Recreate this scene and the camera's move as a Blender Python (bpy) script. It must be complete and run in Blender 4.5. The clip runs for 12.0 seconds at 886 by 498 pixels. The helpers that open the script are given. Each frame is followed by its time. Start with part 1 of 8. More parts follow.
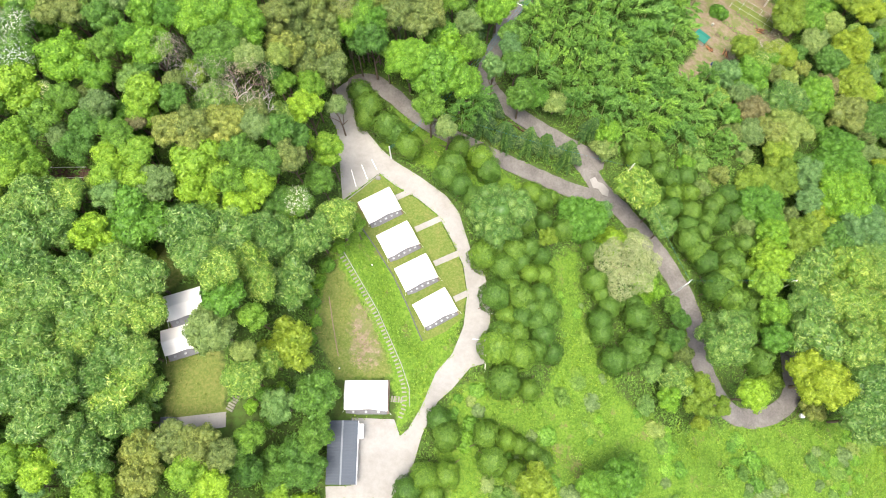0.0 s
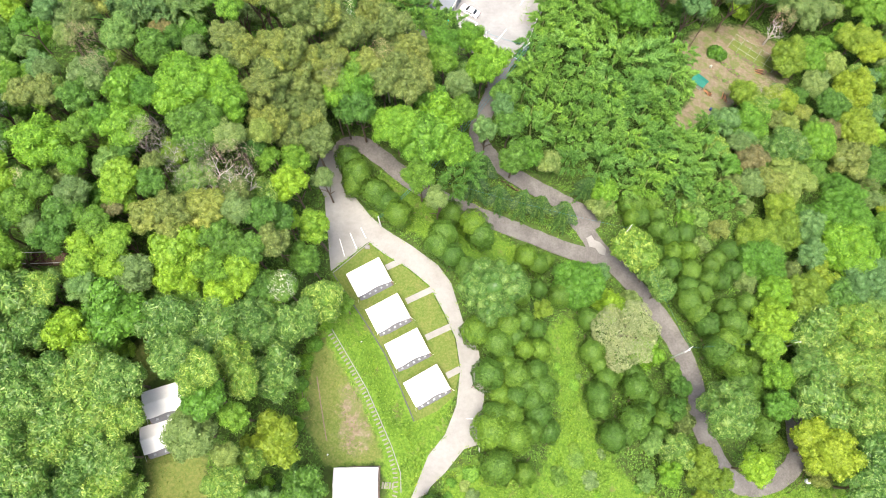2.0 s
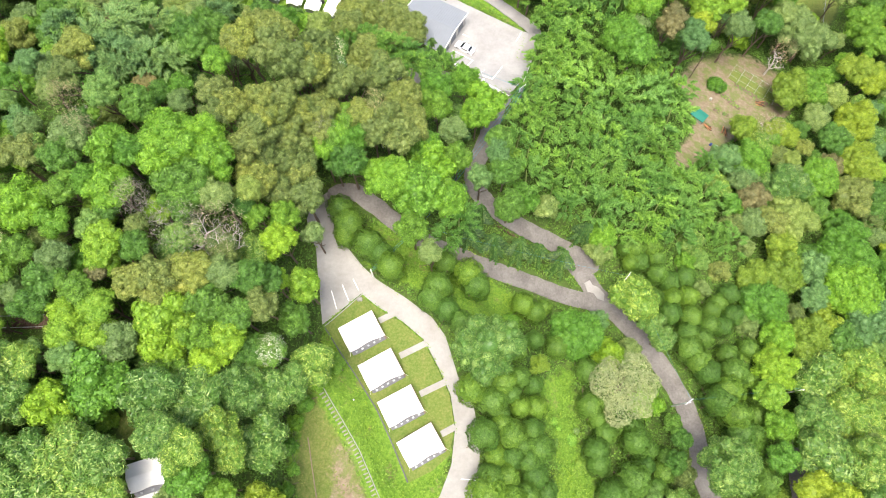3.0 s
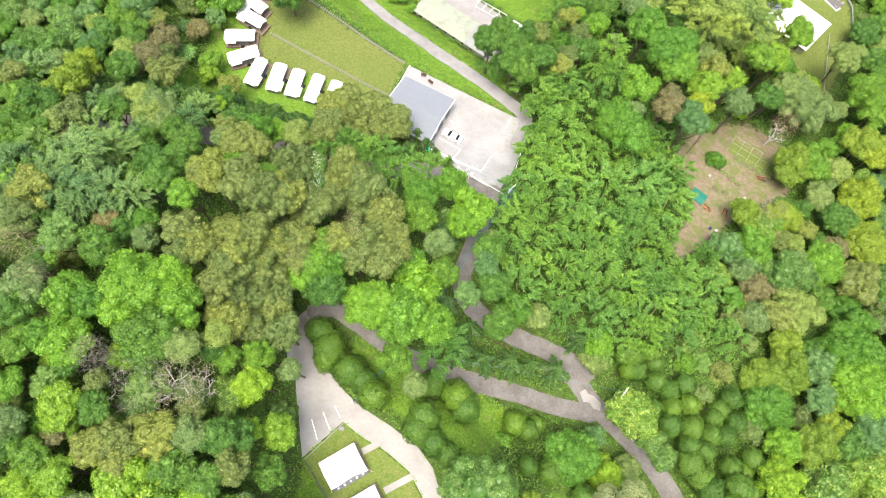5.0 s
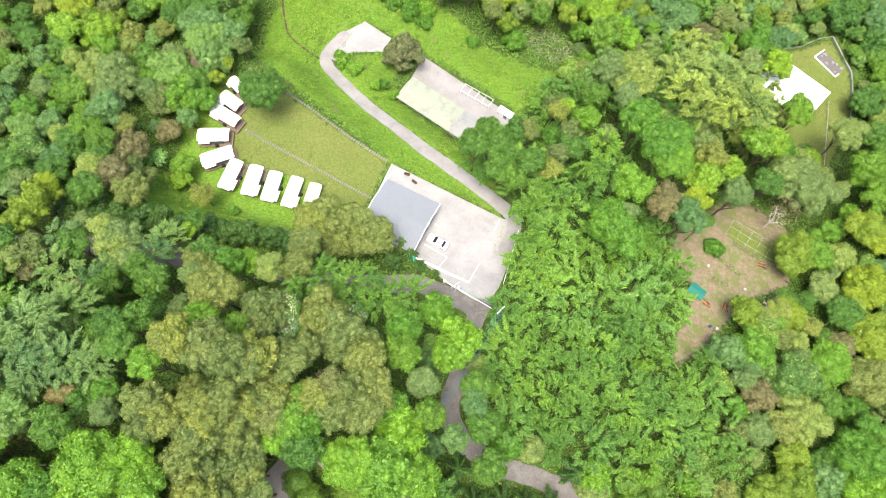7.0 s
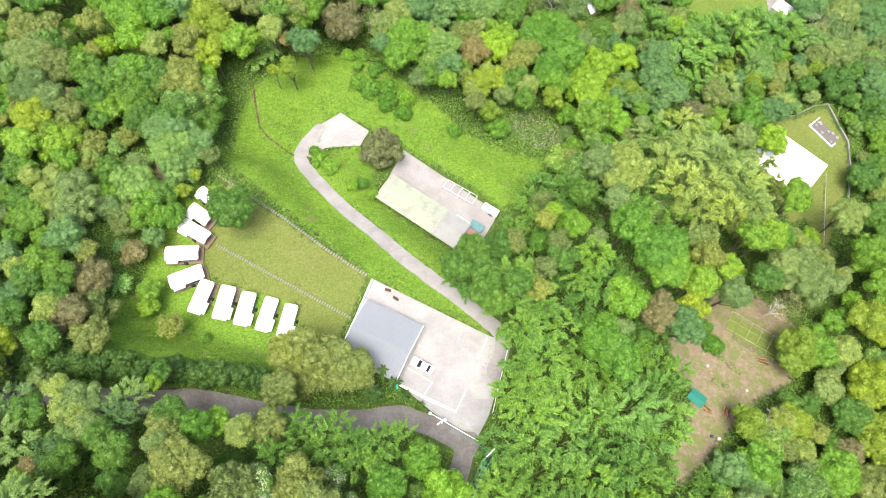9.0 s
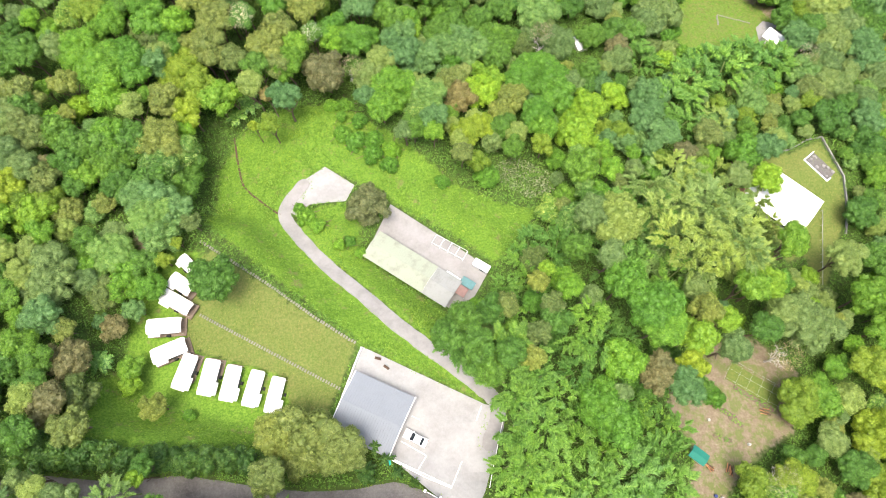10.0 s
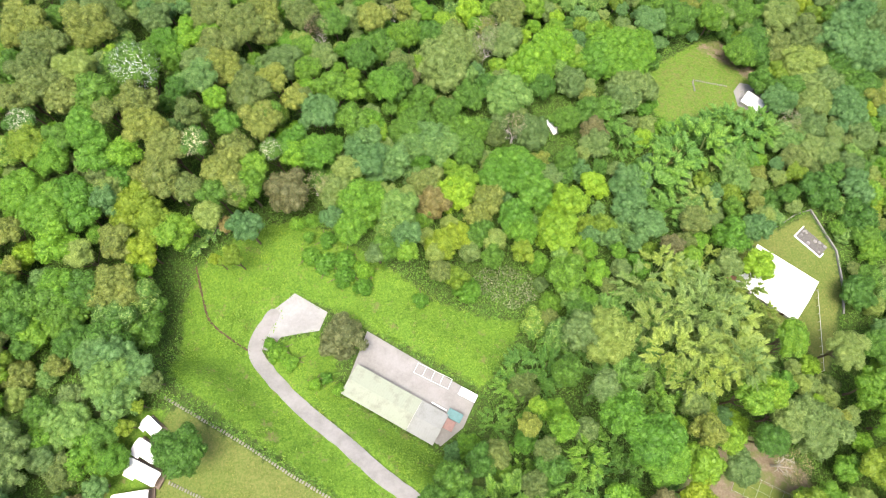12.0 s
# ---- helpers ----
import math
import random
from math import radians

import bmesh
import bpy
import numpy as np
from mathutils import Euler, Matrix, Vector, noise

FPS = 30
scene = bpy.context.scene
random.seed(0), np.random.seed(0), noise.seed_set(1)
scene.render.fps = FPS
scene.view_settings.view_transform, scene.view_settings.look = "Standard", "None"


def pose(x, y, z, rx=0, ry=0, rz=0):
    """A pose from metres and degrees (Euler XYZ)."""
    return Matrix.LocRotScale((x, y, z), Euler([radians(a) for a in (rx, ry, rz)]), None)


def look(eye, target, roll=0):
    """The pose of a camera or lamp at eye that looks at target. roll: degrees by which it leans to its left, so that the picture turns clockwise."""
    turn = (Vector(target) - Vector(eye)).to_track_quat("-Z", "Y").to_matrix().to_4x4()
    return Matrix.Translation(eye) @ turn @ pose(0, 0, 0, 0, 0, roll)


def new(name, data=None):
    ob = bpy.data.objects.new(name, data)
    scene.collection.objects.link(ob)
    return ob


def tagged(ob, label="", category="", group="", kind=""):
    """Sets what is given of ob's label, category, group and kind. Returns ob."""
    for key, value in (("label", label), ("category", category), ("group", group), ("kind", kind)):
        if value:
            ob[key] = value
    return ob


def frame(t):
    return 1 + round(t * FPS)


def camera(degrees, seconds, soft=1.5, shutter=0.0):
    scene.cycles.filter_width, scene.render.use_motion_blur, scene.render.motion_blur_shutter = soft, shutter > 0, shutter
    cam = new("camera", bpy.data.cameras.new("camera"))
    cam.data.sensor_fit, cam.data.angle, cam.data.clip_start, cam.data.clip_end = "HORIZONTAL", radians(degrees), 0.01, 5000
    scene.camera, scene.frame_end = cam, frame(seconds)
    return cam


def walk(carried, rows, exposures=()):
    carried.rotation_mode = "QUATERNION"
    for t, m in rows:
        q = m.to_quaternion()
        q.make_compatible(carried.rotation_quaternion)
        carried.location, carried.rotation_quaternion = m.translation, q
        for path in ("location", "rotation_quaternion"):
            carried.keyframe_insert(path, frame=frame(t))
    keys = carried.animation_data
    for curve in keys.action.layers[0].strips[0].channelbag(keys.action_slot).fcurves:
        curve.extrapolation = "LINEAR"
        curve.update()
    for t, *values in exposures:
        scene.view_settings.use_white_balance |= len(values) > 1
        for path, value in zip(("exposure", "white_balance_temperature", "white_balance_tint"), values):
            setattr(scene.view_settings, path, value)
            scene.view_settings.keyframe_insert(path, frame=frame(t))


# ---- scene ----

cam = camera(67.9, 12.0, 1.0)
METRES, EYE, TILT, LEAN, TURN = 136.0, 118.0, -73.0, 0.0, 0.0
ROWS = [
    (0.0, 0.0, 0.0, 0.0, 0.0, 0.0, -0.0),
    (0.5, 0.0021, 0.0052, 0.0173, 0.01, -0.01, 0.17),
    (1.0, 0.0048, 0.012, 0.0392, 0.0, -0.0, 0.34),
    (1.5, 0.0085, 0.0197, 0.0649, 0.02, 0.03, 0.49),
    (2.0, 0.0125, 0.0284, 0.0945, 0.05, 0.04, 0.64),
    (2.5, 0.0166, 0.0385, 0.1268, 0.05, 0.06, 0.78),
    (3.0, 0.0213, 0.0491, 0.1621, 0.07, 0.09, 0.87),
    (5.0, 0.0415, 0.0968, 0.318, -0.02, 0.05, 1.56),
    (5.5, 0.0468, 0.1093, 0.3591, -0.06, 0.07, 1.77),
    (6.0, 0.0527, 0.1219, 0.401, -0.09, 0.08, 2.02),
    (6.5, 0.0585, 0.1347, 0.4433, -0.17, 0.09, 2.34),
    (7.0, 0.0642, 0.1477, 0.4856, -0.26, 0.12, 2.68),
    (9.0, 0.0926, 0.2019, 0.66, -0.69, 0.19, 4.49),
    (9.5, 0.101, 0.2163, 0.7056, -0.87, 0.21, 5.31),
    (10.0, 0.1099, 0.231, 0.752, -1.1, 0.23, 6.23),
    (10.5, 0.1192, 0.2461, 0.7991, -1.38, 0.25, 7.24),
    (11.0, 0.1291, 0.2613, 0.8472, -1.67, 0.25, 8.26),
    (11.5, 0.1397, 0.2769, 0.8954, -1.96, 0.3, 9.28),
    (12.0, 0.1514, 0.2926, 0.9436, -2.27, 0.34, 10.26),
]
walk(cam, [(t, pose(0, 0, EYE, TILT, LEAN, TURN) @ pose(METRES * x, METRES * y, METRES * z, 90 + pitch, roll, yaw)) for t, x, y, z, yaw, pitch, roll in ROWS],
     exposures=[(0.0, 1.5), (9.0, 1.5), (12.0, 1.41)])

# ---- daylight: thin high cloud, a soft high sun ----
world = bpy.data.worlds.new("sky")
scene.world = world
world.use_nodes = True
wn = world.node_tree.nodes
sky = wn.new("ShaderNodeTexSky")
sky.sky_type = "NISHITA"
sky.sun_disc = False
sky.sun_elevation, sky.sun_rotation = radians(78), radians(200)
sky.air_density, sky.dust_density, sky.ozone_density = 1.0, 6.0, 1.0
wn["Background"].inputs[1].default_value = 0.125
world.node_tree.links.new(sky.outputs[0], wn["Background"].inputs[0])
sun_data = bpy.data.lights.new("sun", "SUN")
sun_data.energy, sun_data.angle, sun_data.color = 1.55, radians(28), (1.0, 0.96, 0.88)
sun = new("sun", sun_data)
AZ, EL = radians(200), radians(78)
sun.matrix_world = look((math.sin(AZ) * math.cos(EL) * 200, math.cos(AZ) * math.cos(EL) * 200, math.sin(EL) * 200), (0, 0, 0))


# ---- materials ----
class Nodes:
    """A small wrapper that builds one node material."""

    def __init__(self, name, rough=0.8, metal=0.0, spec=0.3):
        self.mat = bpy.data.materials.new(name)
        self.mat.use_nodes = True
        self.t = self.mat.node_tree
        self.b = self.t.nodes["Principled BSDF"]
        self.b.inputs["Roughness"].default_value = rough
        self.b.inputs["Metallic"].default_value = metal
        self.b.inputs["Specular IOR Level"].default_value = spec
        self.co = self.t.nodes.new("ShaderNodeNewGeometry")
        self.tc = self.t.nodes.new("ShaderNodeTexCoord")

    def link(self, a, b):
        self.t.links.new(a, b)

    def noise(self, scale, detail=4.0, rough=0.6, where="world"):
        n = self.t.nodes.new("ShaderNodeTexNoise")
        n.inputs["Scale"].default_value, n.inputs["Detail"].default_value, n.inputs["Roughness"].default_value = scale, detail, rough
        self.link(self.co.outputs["Position"] if where == "world" else self.tc.outputs["Object"], n.inputs["Vector"])
        return n.outputs["Fac"]

    def ramp(self, fac, stops):
        r = self.t.nodes.new("ShaderNodeValToRGB")
        e = r.color_ramp.elements
        while len(e) < len(stops):
            e.new(0.5)
        for el, (p, c) in zip(e, stops):
            el.position, el.color = p, (*c, 1)
        self.link(fac, r.inputs["Fac"])
        return r.outputs["Color"]

    def mix(self, fac, a, b, mode="MIX"):
        m = self.t.nodes.new("ShaderNodeMix")
        m.data_type, m.blend_type = "RGBA", mode
        for sock, v in ((m.inputs["Factor"], fac), (m.inputs["A"], a), (m.inputs["B"], b)):
            if isinstance(v, (int, float)):
                sock.default_value = v
            elif isinstance(v, tuple):
                sock.default_value = (*v, 1)
            else:
                self.link(v, sock)
        return m.outputs["Result"]

    def math(self, op, a, b=0.0, c=0.0):
        m = self.t.nodes.new("ShaderNodeMath")
        m.operation, m.use_clamp = op, False
        for sock, v in zip(m.inputs, (a, b, c)):
            if isinstance(v, (int, float)):
                sock.default_value = v
            else:
                self.link(v, sock)
        return m.outputs[0]

    def attr(self, name):
        a = self.t.nodes.new("ShaderNodeAttribute")
        a.attribute_name = name
        return a.outputs["Fac"]

    def colour(self, v):
        if isinstance(v, tuple):
            self.b.inputs["Base Color"].default_value = (*v, 1)
        else:
            self.link(v, self.b.inputs["Base Color"])

    def bump(self, h, strength=0.5, dist=0.05):
        b = self.t.nodes.new("ShaderNodeBump")
        b.inputs["Strength"].default_value, b.inputs["Distance"].default_value = strength, dist
        self.link(h, b.inputs["Height"])
        self.link(b.outputs[0], self.b.inputs["Normal"])

    def object_random(self):
        return self.t.nodes.new("ShaderNodeObjectInfo").outputs["Random"]

    def island(self):
        return self.co.outputs["Random Per Island"]


def plain(name, colour, rough=0.7, metal=0.0, vary=0.12, scale=1.5, bump=0.0, spec=0.3):
    """A painted or raw surface with two scales of wear."""
    m = Nodes(name, rough, metal, spec)
    a = m.noise(scale, 5)
    b = m.noise(scale * 9, 3)
    lo = tuple(c * (1 - vary * 2) for c in colour)
    hi = tuple(min(1, c * (1 + vary)) for c in colour)
    base = m.ramp(a, [(0.3, lo), (0.65, hi)])
    m.colour(m.mix(0.35, base, m.ramp(b, [(0.35, lo), (0.6, hi)])))
    if bump:
        m.bump(b, 0.5, bump)
    return m.mat


def foliage(name, dark, light, tip, gloss=0.5, thin=0.24):
    """Leaves: each tree and each leaf cluster has its own tone; light passes through them a little."""
    m = Nodes(name, gloss, 0, 0.35)
    leaf = m.ramp(m.island(), [(0.0, dark), (0.55, light), (1.0, tip)])
    tone = m.ramp(m.object_random(), [(0.0, (0.70, 0.80, 0.84)), (0.35, (0.92, 0.96, 1.0)), (0.65, (1.08, 1.05, 0.98)), (1.0, (1.34, 1.24, 0.9))])
    col = m.mix(1.0, leaf, tone, "MULTIPLY")
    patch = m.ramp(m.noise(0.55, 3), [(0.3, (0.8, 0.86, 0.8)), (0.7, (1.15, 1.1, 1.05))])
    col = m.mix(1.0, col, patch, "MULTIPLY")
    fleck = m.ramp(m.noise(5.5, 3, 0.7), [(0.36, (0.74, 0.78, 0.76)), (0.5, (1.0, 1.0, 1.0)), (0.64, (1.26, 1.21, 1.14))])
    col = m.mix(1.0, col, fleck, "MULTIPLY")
    m.colour(col)
    tr = m.t.nodes.new("ShaderNodeBsdfTranslucent")
    m.link(col, tr.inputs["Color"])
    mx = m.t.nodes.new("ShaderNodeMixShader")
    mx.inputs[0].default_value = thin
    m.link(m.b.outputs[0], mx.inputs[1])
    m.link(tr.outputs[0], mx.inputs[2])
    m.link(mx.outputs[0], m.t.nodes["Material Output"].inputs["Surface"])
    return m.mat


def sward(name, dark, light, tip):
    """Meadow blades: the foliage tones, with broad lush, yellow and straw-coloured patches."""
    mat = foliage(name, dark, light, tip, 0.6)
    t = mat.node_tree
    old = t.nodes["Principled BSDF"].inputs["Base Color"].links[0].from_socket
    geo = t.nodes.new("ShaderNodeNewGeometry")
    col = old
    for scale, stops in ((0.09, [(0.38, (0.82, 0.92, 0.95)), (0.5, (1, 1, 1)), (0.62, (1.25, 1.12, 0.85))]), (0.45, [(0.36, (0.72, 0.82, 0.8)), (0.5, (1, 1, 1)), (0.6, (1.12, 1.08, 0.95)), (0.72, (1.6, 1.2, 1.7))])):
        n, r, m = t.nodes.new("ShaderNodeTexNoise"), t.nodes.new("ShaderNodeValToRGB"), t.nodes.new("ShaderNodeMix")
        n.inputs["Scale"].default_value, n.inputs["Detail"].default_value, n.inputs["Roughness"].default_value = scale, 5, 0.65
        t.links.new(geo.outputs["Position"], n.inputs["Vector"])
        while len(r.color_ramp.elements) < len(stops):
            r.color_ramp.elements.new(0.5)
        for el, (p, c) in zip(r.color_ramp.elements, stops):
            el.position, el.color = p, (*c, 1)
        t.links.new(n.outputs["Fac"], r.inputs["Fac"])
        m.data_type, m.blend_type = "RGBA", "MULTIPLY"
        m.inputs["Factor"].default_value = 1.0
        t.links.new(col, m.inputs["A"])
        t.links.new(r.outputs["Color"], m.inputs["B"])
        col = m.outputs["Result"]
    for node in t.nodes:
        if node.type in ("BSDF_PRINCIPLED", "BSDF_TRANSLUCENT"):
            t.links.new(col, node.inputs["Base Color" if node.type == "BSDF_PRINCIPLED" else "Color"])
    return mat


# ---- the lie of the land ----
BASE = [-13.9, -20.6, -7.2, 3.0, 0.4, -25.2, 14.6, 0.4, -5.1, -3.4, 0.4, 2.0, 2.6, -2.4, 0.9]
# centre lines of roads: x, y, height
ROAD_UPPER = [(-17.2, 69.6, 2.7), (-14.3, 70.2, 2.2), (-10.6, 68.1, 0.9), (-5.0, 63.9, -0.3), (0.7, 60.6, -1.3), (7.5, 58.1, -3.5), (13.5, 56.5, -6.5), (19.7, 55.0, -9.5), (25.8, 53.0, -11.0), (33.3, 51.3, -13.1)]
ROAD_EAST = [(28.6, 60.5, -11.0), (30.8, 57.6, -12.0), (34.0, 53.0, -13.3), (39.4, 47.6, -14.7), (44.1, 42.3, -15.7), (47.8, 36.2, -16.2), (50.4, 30.0, -15.9), (51.6, 24.0, -15.6), (51.5, 18.7, -15.0), (52.9, 13.7, -15.4), (55.3, 9.2, -16.4), (59.0, 6.4, -18.0), (64.6, 6.3, -20.3), (70.5, 8.4, -22.3), (73.5, 12.2, -23.2), (74.0, 18.1, -23.2), (73.9, 22.9, -23.0)]
ROAD_NORTH = [(33.0, 59.0, -12.4), (29.1, 61.6, -11.0), (23.6, 64.0, -9.1), (18.1, 66.0, -6.7), (13.9, 68.4, -5.0), (11.1, 71.0, -4.8), (9.4, 74.1, -5.0), (9.2, 77.6, -5.1), (10.8, 81.5, -5.4), (12.4, 85.6, -5.9), (13.4, 89.1, -6.2), (14.7, 92.8, -6.8), (16.3, 95.6, -7.4)]
ROAD_WEST = [(14.9, 95.6, -7.3), (9.5, 98.8, -7.8), (3.5, 101.2, -8.0), (-2.6, 100.9, -7.1), (-10.5, 101.4, -5.5), (-16.3, 102.4, -4.4), (-22.9, 104.0, -3.2), (-27.7, 105.4, -2.6), (-32.5, 106.5, -1.9), (-37.0, 106.6, -1.0), (-42.4, 106.5, 0.1), (-49.2, 108.0, 0.3), (-56.0, 109.1, 0.5), (-63.3, 109.1, 1.1), (-70.6, 109.3, 1.7)]
ROAD_FAR = [(22.1, 108.0, -10.9), (24.2, 112.2, -12.0), (24.4, 115.6, -12.8), (21.3, 119.1, -13.2), (16.1, 124.2, -13.6), (10.8, 129.1, -14.2), (5.2, 134.7, -16.6), (-0.7, 141.4, -19.3), (-6.8, 147.7, -20.9), (-11.9, 154.0, -22.1), (-15.8, 159.6, -23.1), (-17.5, 163.3, -24.1), (-16.2, 166.9, -25.0), (-13.0, 170.8, -25.5)]
DRIVE_LINE = [(-16.5, 69.6, 2.7), (-19.6, 66, 2.9), (-19.2, 61, 2.8), (-15, 54, 2.7), (-8, 49.5, 2.5), (-1, 45.5, 2.2), (3, 39, 2.2), (6, 30, 2.6), (6.3, 22, 3.1), (4, 15, 3.5), (0, 9, 4.0), (-5, 2, 4.8), (-11, -1, 5.9), (-16, -2, 6.6)]
# level or gently graded plots: outline, height at the middle, slope in x and y
DRIVE = [(-20.0, 55.2), (-20.3, 58.7), (-21.6, 61.1), (-22.1, 64.0), (-21.5, 67.0), (-19.6, 69.2), (-17.6, 70.7), (-15.8, 68.6), (-17.0, 67.0), (-17.7, 64.6), (-16.9, 61.4), (-14.9, 59.2), (-11.9, 55.4), (-9.1, 52.8), (-4.2, 49.6), (0.6, 45.9), (3.0, 42.5), (5.0, 35.5), (7.6, 30.2), (8.5, 24.9), (8.2, 19.7), (7.1, 14.3), (4.7, 13.6), (1.5, 9.9), (-0.9, 7.8), (-3.5, 2.4), (-5.2, -3.6), (-8.5, -7.6), (-18.5, -7.5), (-18.7, -5.5), (-14.6, -5.4), (-15.0, 5.1), (-8.1, 4.9), (-7.1, 2.2), (-5.8, 3.3), (-3.7, 6.8), (-1.2, 12.7), (1.6, 16.0), (3.6, 20.8), (4.4, 27.0), (3.7, 32.3), (1.7, 37.0), (-0.9, 42.0), (-4.7, 45.3), (-9.0, 47.9), (-12.1, 50.4), (-18.8, 44.8)]
LOT = [(-0.7, 129.2), (22.2, 115.3), (25.2, 114.4), (24.1, 108.4), (20.2, 99.9), (17.2, 95.4), (13.6, 97.8), (9.7, 101.4), (3.8, 107.1), (-7.7, 114.0)]
PAD = [(-7.7, 174.8), (-1.0, 169.1), (-3.3, 165.3), (-7.7, 165.5), (-11.7, 165.5), (-14.6, 162.8), (-17.2, 164.3), (-16.3, 167.7), (-13.0, 171.8)]
SLAB = [(7.0, 163.3), (27.9, 145.4), (23.7, 139.5), (18.4, 136.7), (14.3, 140.4), (0.4, 151.8)]
GARDEN = [(63.1, 112.2), (69.1, 120.3), (78.4, 124.9), (88.0, 126.0), (96.5, 118.8), (98.8, 111.8), (90.2, 102.8), (81.5, 99.9), (74.1, 95.6), (63.3, 87.2), (57.3, 84.1), (57.7, 89.3), (62.8, 95.2), (66.7, 101.8), (63.7, 107.1)]
LAWN_E = [(99.9, 165.8), (105.7, 173.7), (114.4, 174.0), (123.8, 177.1), (126.5, 165.7), (124.7, 156.0), (118.4, 143.9), (114.3, 137.3), (111.8, 137.6), (110.9, 145.4), (106.1, 144.3), (105.4, 150.6)]
LAWN_FAR = [(95.6, 225.5), (99.9, 231.7), (105.4, 235.8), (119.5, 242.5), (127.0, 241.0), (130.0, 232.0), (133.0, 220.0), (129.0, 211.5), (120.5, 210.0), (110.0, 208.0), (99.0, 208.5), (95.0, 216.0)]
LAWN_W = [(-41.8, 13.5), (-33.8, 15.1), (-32.2, 4.9), (-41.3, 3.9)]
LAWN_W2 = [(-45.8, 30.9), (-42.8, 32.5), (-37.7, 26.0), (-41.6, 22.7)]
FIELD = [(-37.1, 147.3), (-31.3, 153.4), (-1.8, 129.8), (-7.5, 117.9), (-14.1, 114.6), (-16.7, 125.1), (-34.9, 132.6), (-37.5, 139.3)]
MEADOW_N = [(-33.2, 160.3), (-33.3, 176.6), (-28.3, 186.2), (-17.2, 192.1), (-5.8, 193.6), (7.9, 182.4), (24.4, 166.9), (33.6, 162.1), (41.7, 159.9), (29.9, 146.1), (19.2, 155.3), (7.4, 163.7), (-0.9, 170.2), (-7.7, 174.8), (-16.0, 167.7), (-17.2, 162.9), (-0.7, 140.6), (14.1, 127.0), (22.4, 119.2), (22.0, 115.8), (-0.6, 129.4)]
MEADOW_W = [(-60.3, 116.7), (-55.4, 123.3), (-49.7, 128.6), (-45.3, 132.0), (-42.3, 129.4), (-38.7, 123.8), (-20.5, 117.1), (-16.7, 113.7), (-20.0, 111.6), (-33.8, 113.1), (-51.2, 114.9)]
MEADOW_S = [(18.8, 34.4), (26.4, 38.1), (26.8, 23.8), (32.6, 9.6), (41.7, 3.7), (86.4, 6.6), (94.6, -0.3), (90.8, -16.9), (6.0, -13.2), (-2.2, -5.5), (1.5, 8.9), (7.4, 12.8), (17.4, 9.1), (22.0, 19.2)]
GRASS_T = [(-18.7, 44.5), (-19.3, 34.9), (-20.8, 30.4), (-22.4, 21.3), (-17.3, 11.4), (-9.0, 11.6), (-7.1, 2.4), (-3.7, 6.8), (1.6, 16.0), (4.3, 27.0), (-0.9, 42.0), (-12.1, 50.4)]
TENT_PLOT = [(-18.5, 45), (-12, 50.5), (-4.7, 45.3), (-1, 42), (3.7, 32), (4.3, 25), (2.5, 21), (-4, 18), (-11, 33)]
SOUTH_PLOT = [(-17.5, 12.5), (-8, 12.5), (-8, 5), (-5, -8), (-19, -8)]
FLAT_LOT = [(-0.6, 129.2), (22, 115.3), (22, 106), (14, 101), (4, 106.8), (-8, 114)]
WEST_KNOLL = [(-31, 45), (-29, 76), (-55, 78), (-55, 50)]
WEST_TENTS = [(-42, 23.5), (-35, 23.5), (-35.5, 14.5), (-42, 14)]
PLOTS = [(FIELD, -13.4, 0.02, -0.03, 8), (FLAT_LOT, -12.0, 0.0, -0.03, 4), (SLAB, -24.5, 0, 0, 4), (PAD, -24.6, 0, 0, 4), (LAWN_E, -46.5, 0, 0, 6), (GARDEN, -31.6, -0.233, -0.26, 5),
         (LAWN_W, 17.0, 0, 0.05, 4), (TENT_PLOT, 2.3, 0, 0, 3), (SOUTH_PLOT, 6.4, -0.1, 0, 4), (WEST_KNOLL, 15.5, -0.2, 0, 7), (WEST_TENTS, 20.0, 0, 0.25, 3)]
STONE_LINE = [(-18.6, 33.9, 7), (-14.6, 27.5, 5.8), (-12.2, 23.5, 5.4), (-7.8, 14, 5.3), (-6.3, 7.4, 5.0), (-6.8, 4.7, 5.0)]
NORTH_CREST = [(-27, 169, -25.3), (-26, 178, -26.8), (-16, 181, -26), (-3, 178, -25.2), (9, 179, -25.5)]
GRADED = [(NORTH_CREST, 3.0), (STONE_LINE, 1.0), (ROAD_UPPER, 1.8), (ROAD_EAST, 1.8), (ROAD_NORTH, 1.8), (ROAD_WEST, 1.8), (ROAD_FAR, 1.8), (DRIVE_LINE, 3.5)]


def inside(px, py, poly):
    c = np.zeros(px.shape, bool)
    for (x0, y0), (x1, y1) in zip(poly, poly[1:] + poly[:1]):
        if y0 != y1:
            c ^= ((y0 > py) != (y1 > py)) & (px < (x1 - x0) * (py - y0) / (y1 - y0) + x0)
    return c


def along(px, py, line):
    """The distance to a line of points, and the line's own height at the nearest place."""
    best, height = np.full(px.shape, 1e9), np.zeros(px.shape)
    for p, q in zip(line, line[1:]):
        dx, dy = q[0] - p[0], q[1] - p[1]
        s = np.clip(((px - p[0]) * dx + (py - p[1]) * dy) / (dx * dx + dy * dy + 1e-9), 0, 1)
        d = np.hypot(px - p[0] - s * dx, py - p[1] - s * dy)
        near = d < best
        best = np.where(near, d, best)
        if len(p) > 2:
            height = np.where(near, p[2] + s * (q[2] - p[2]), height)
    return best, height


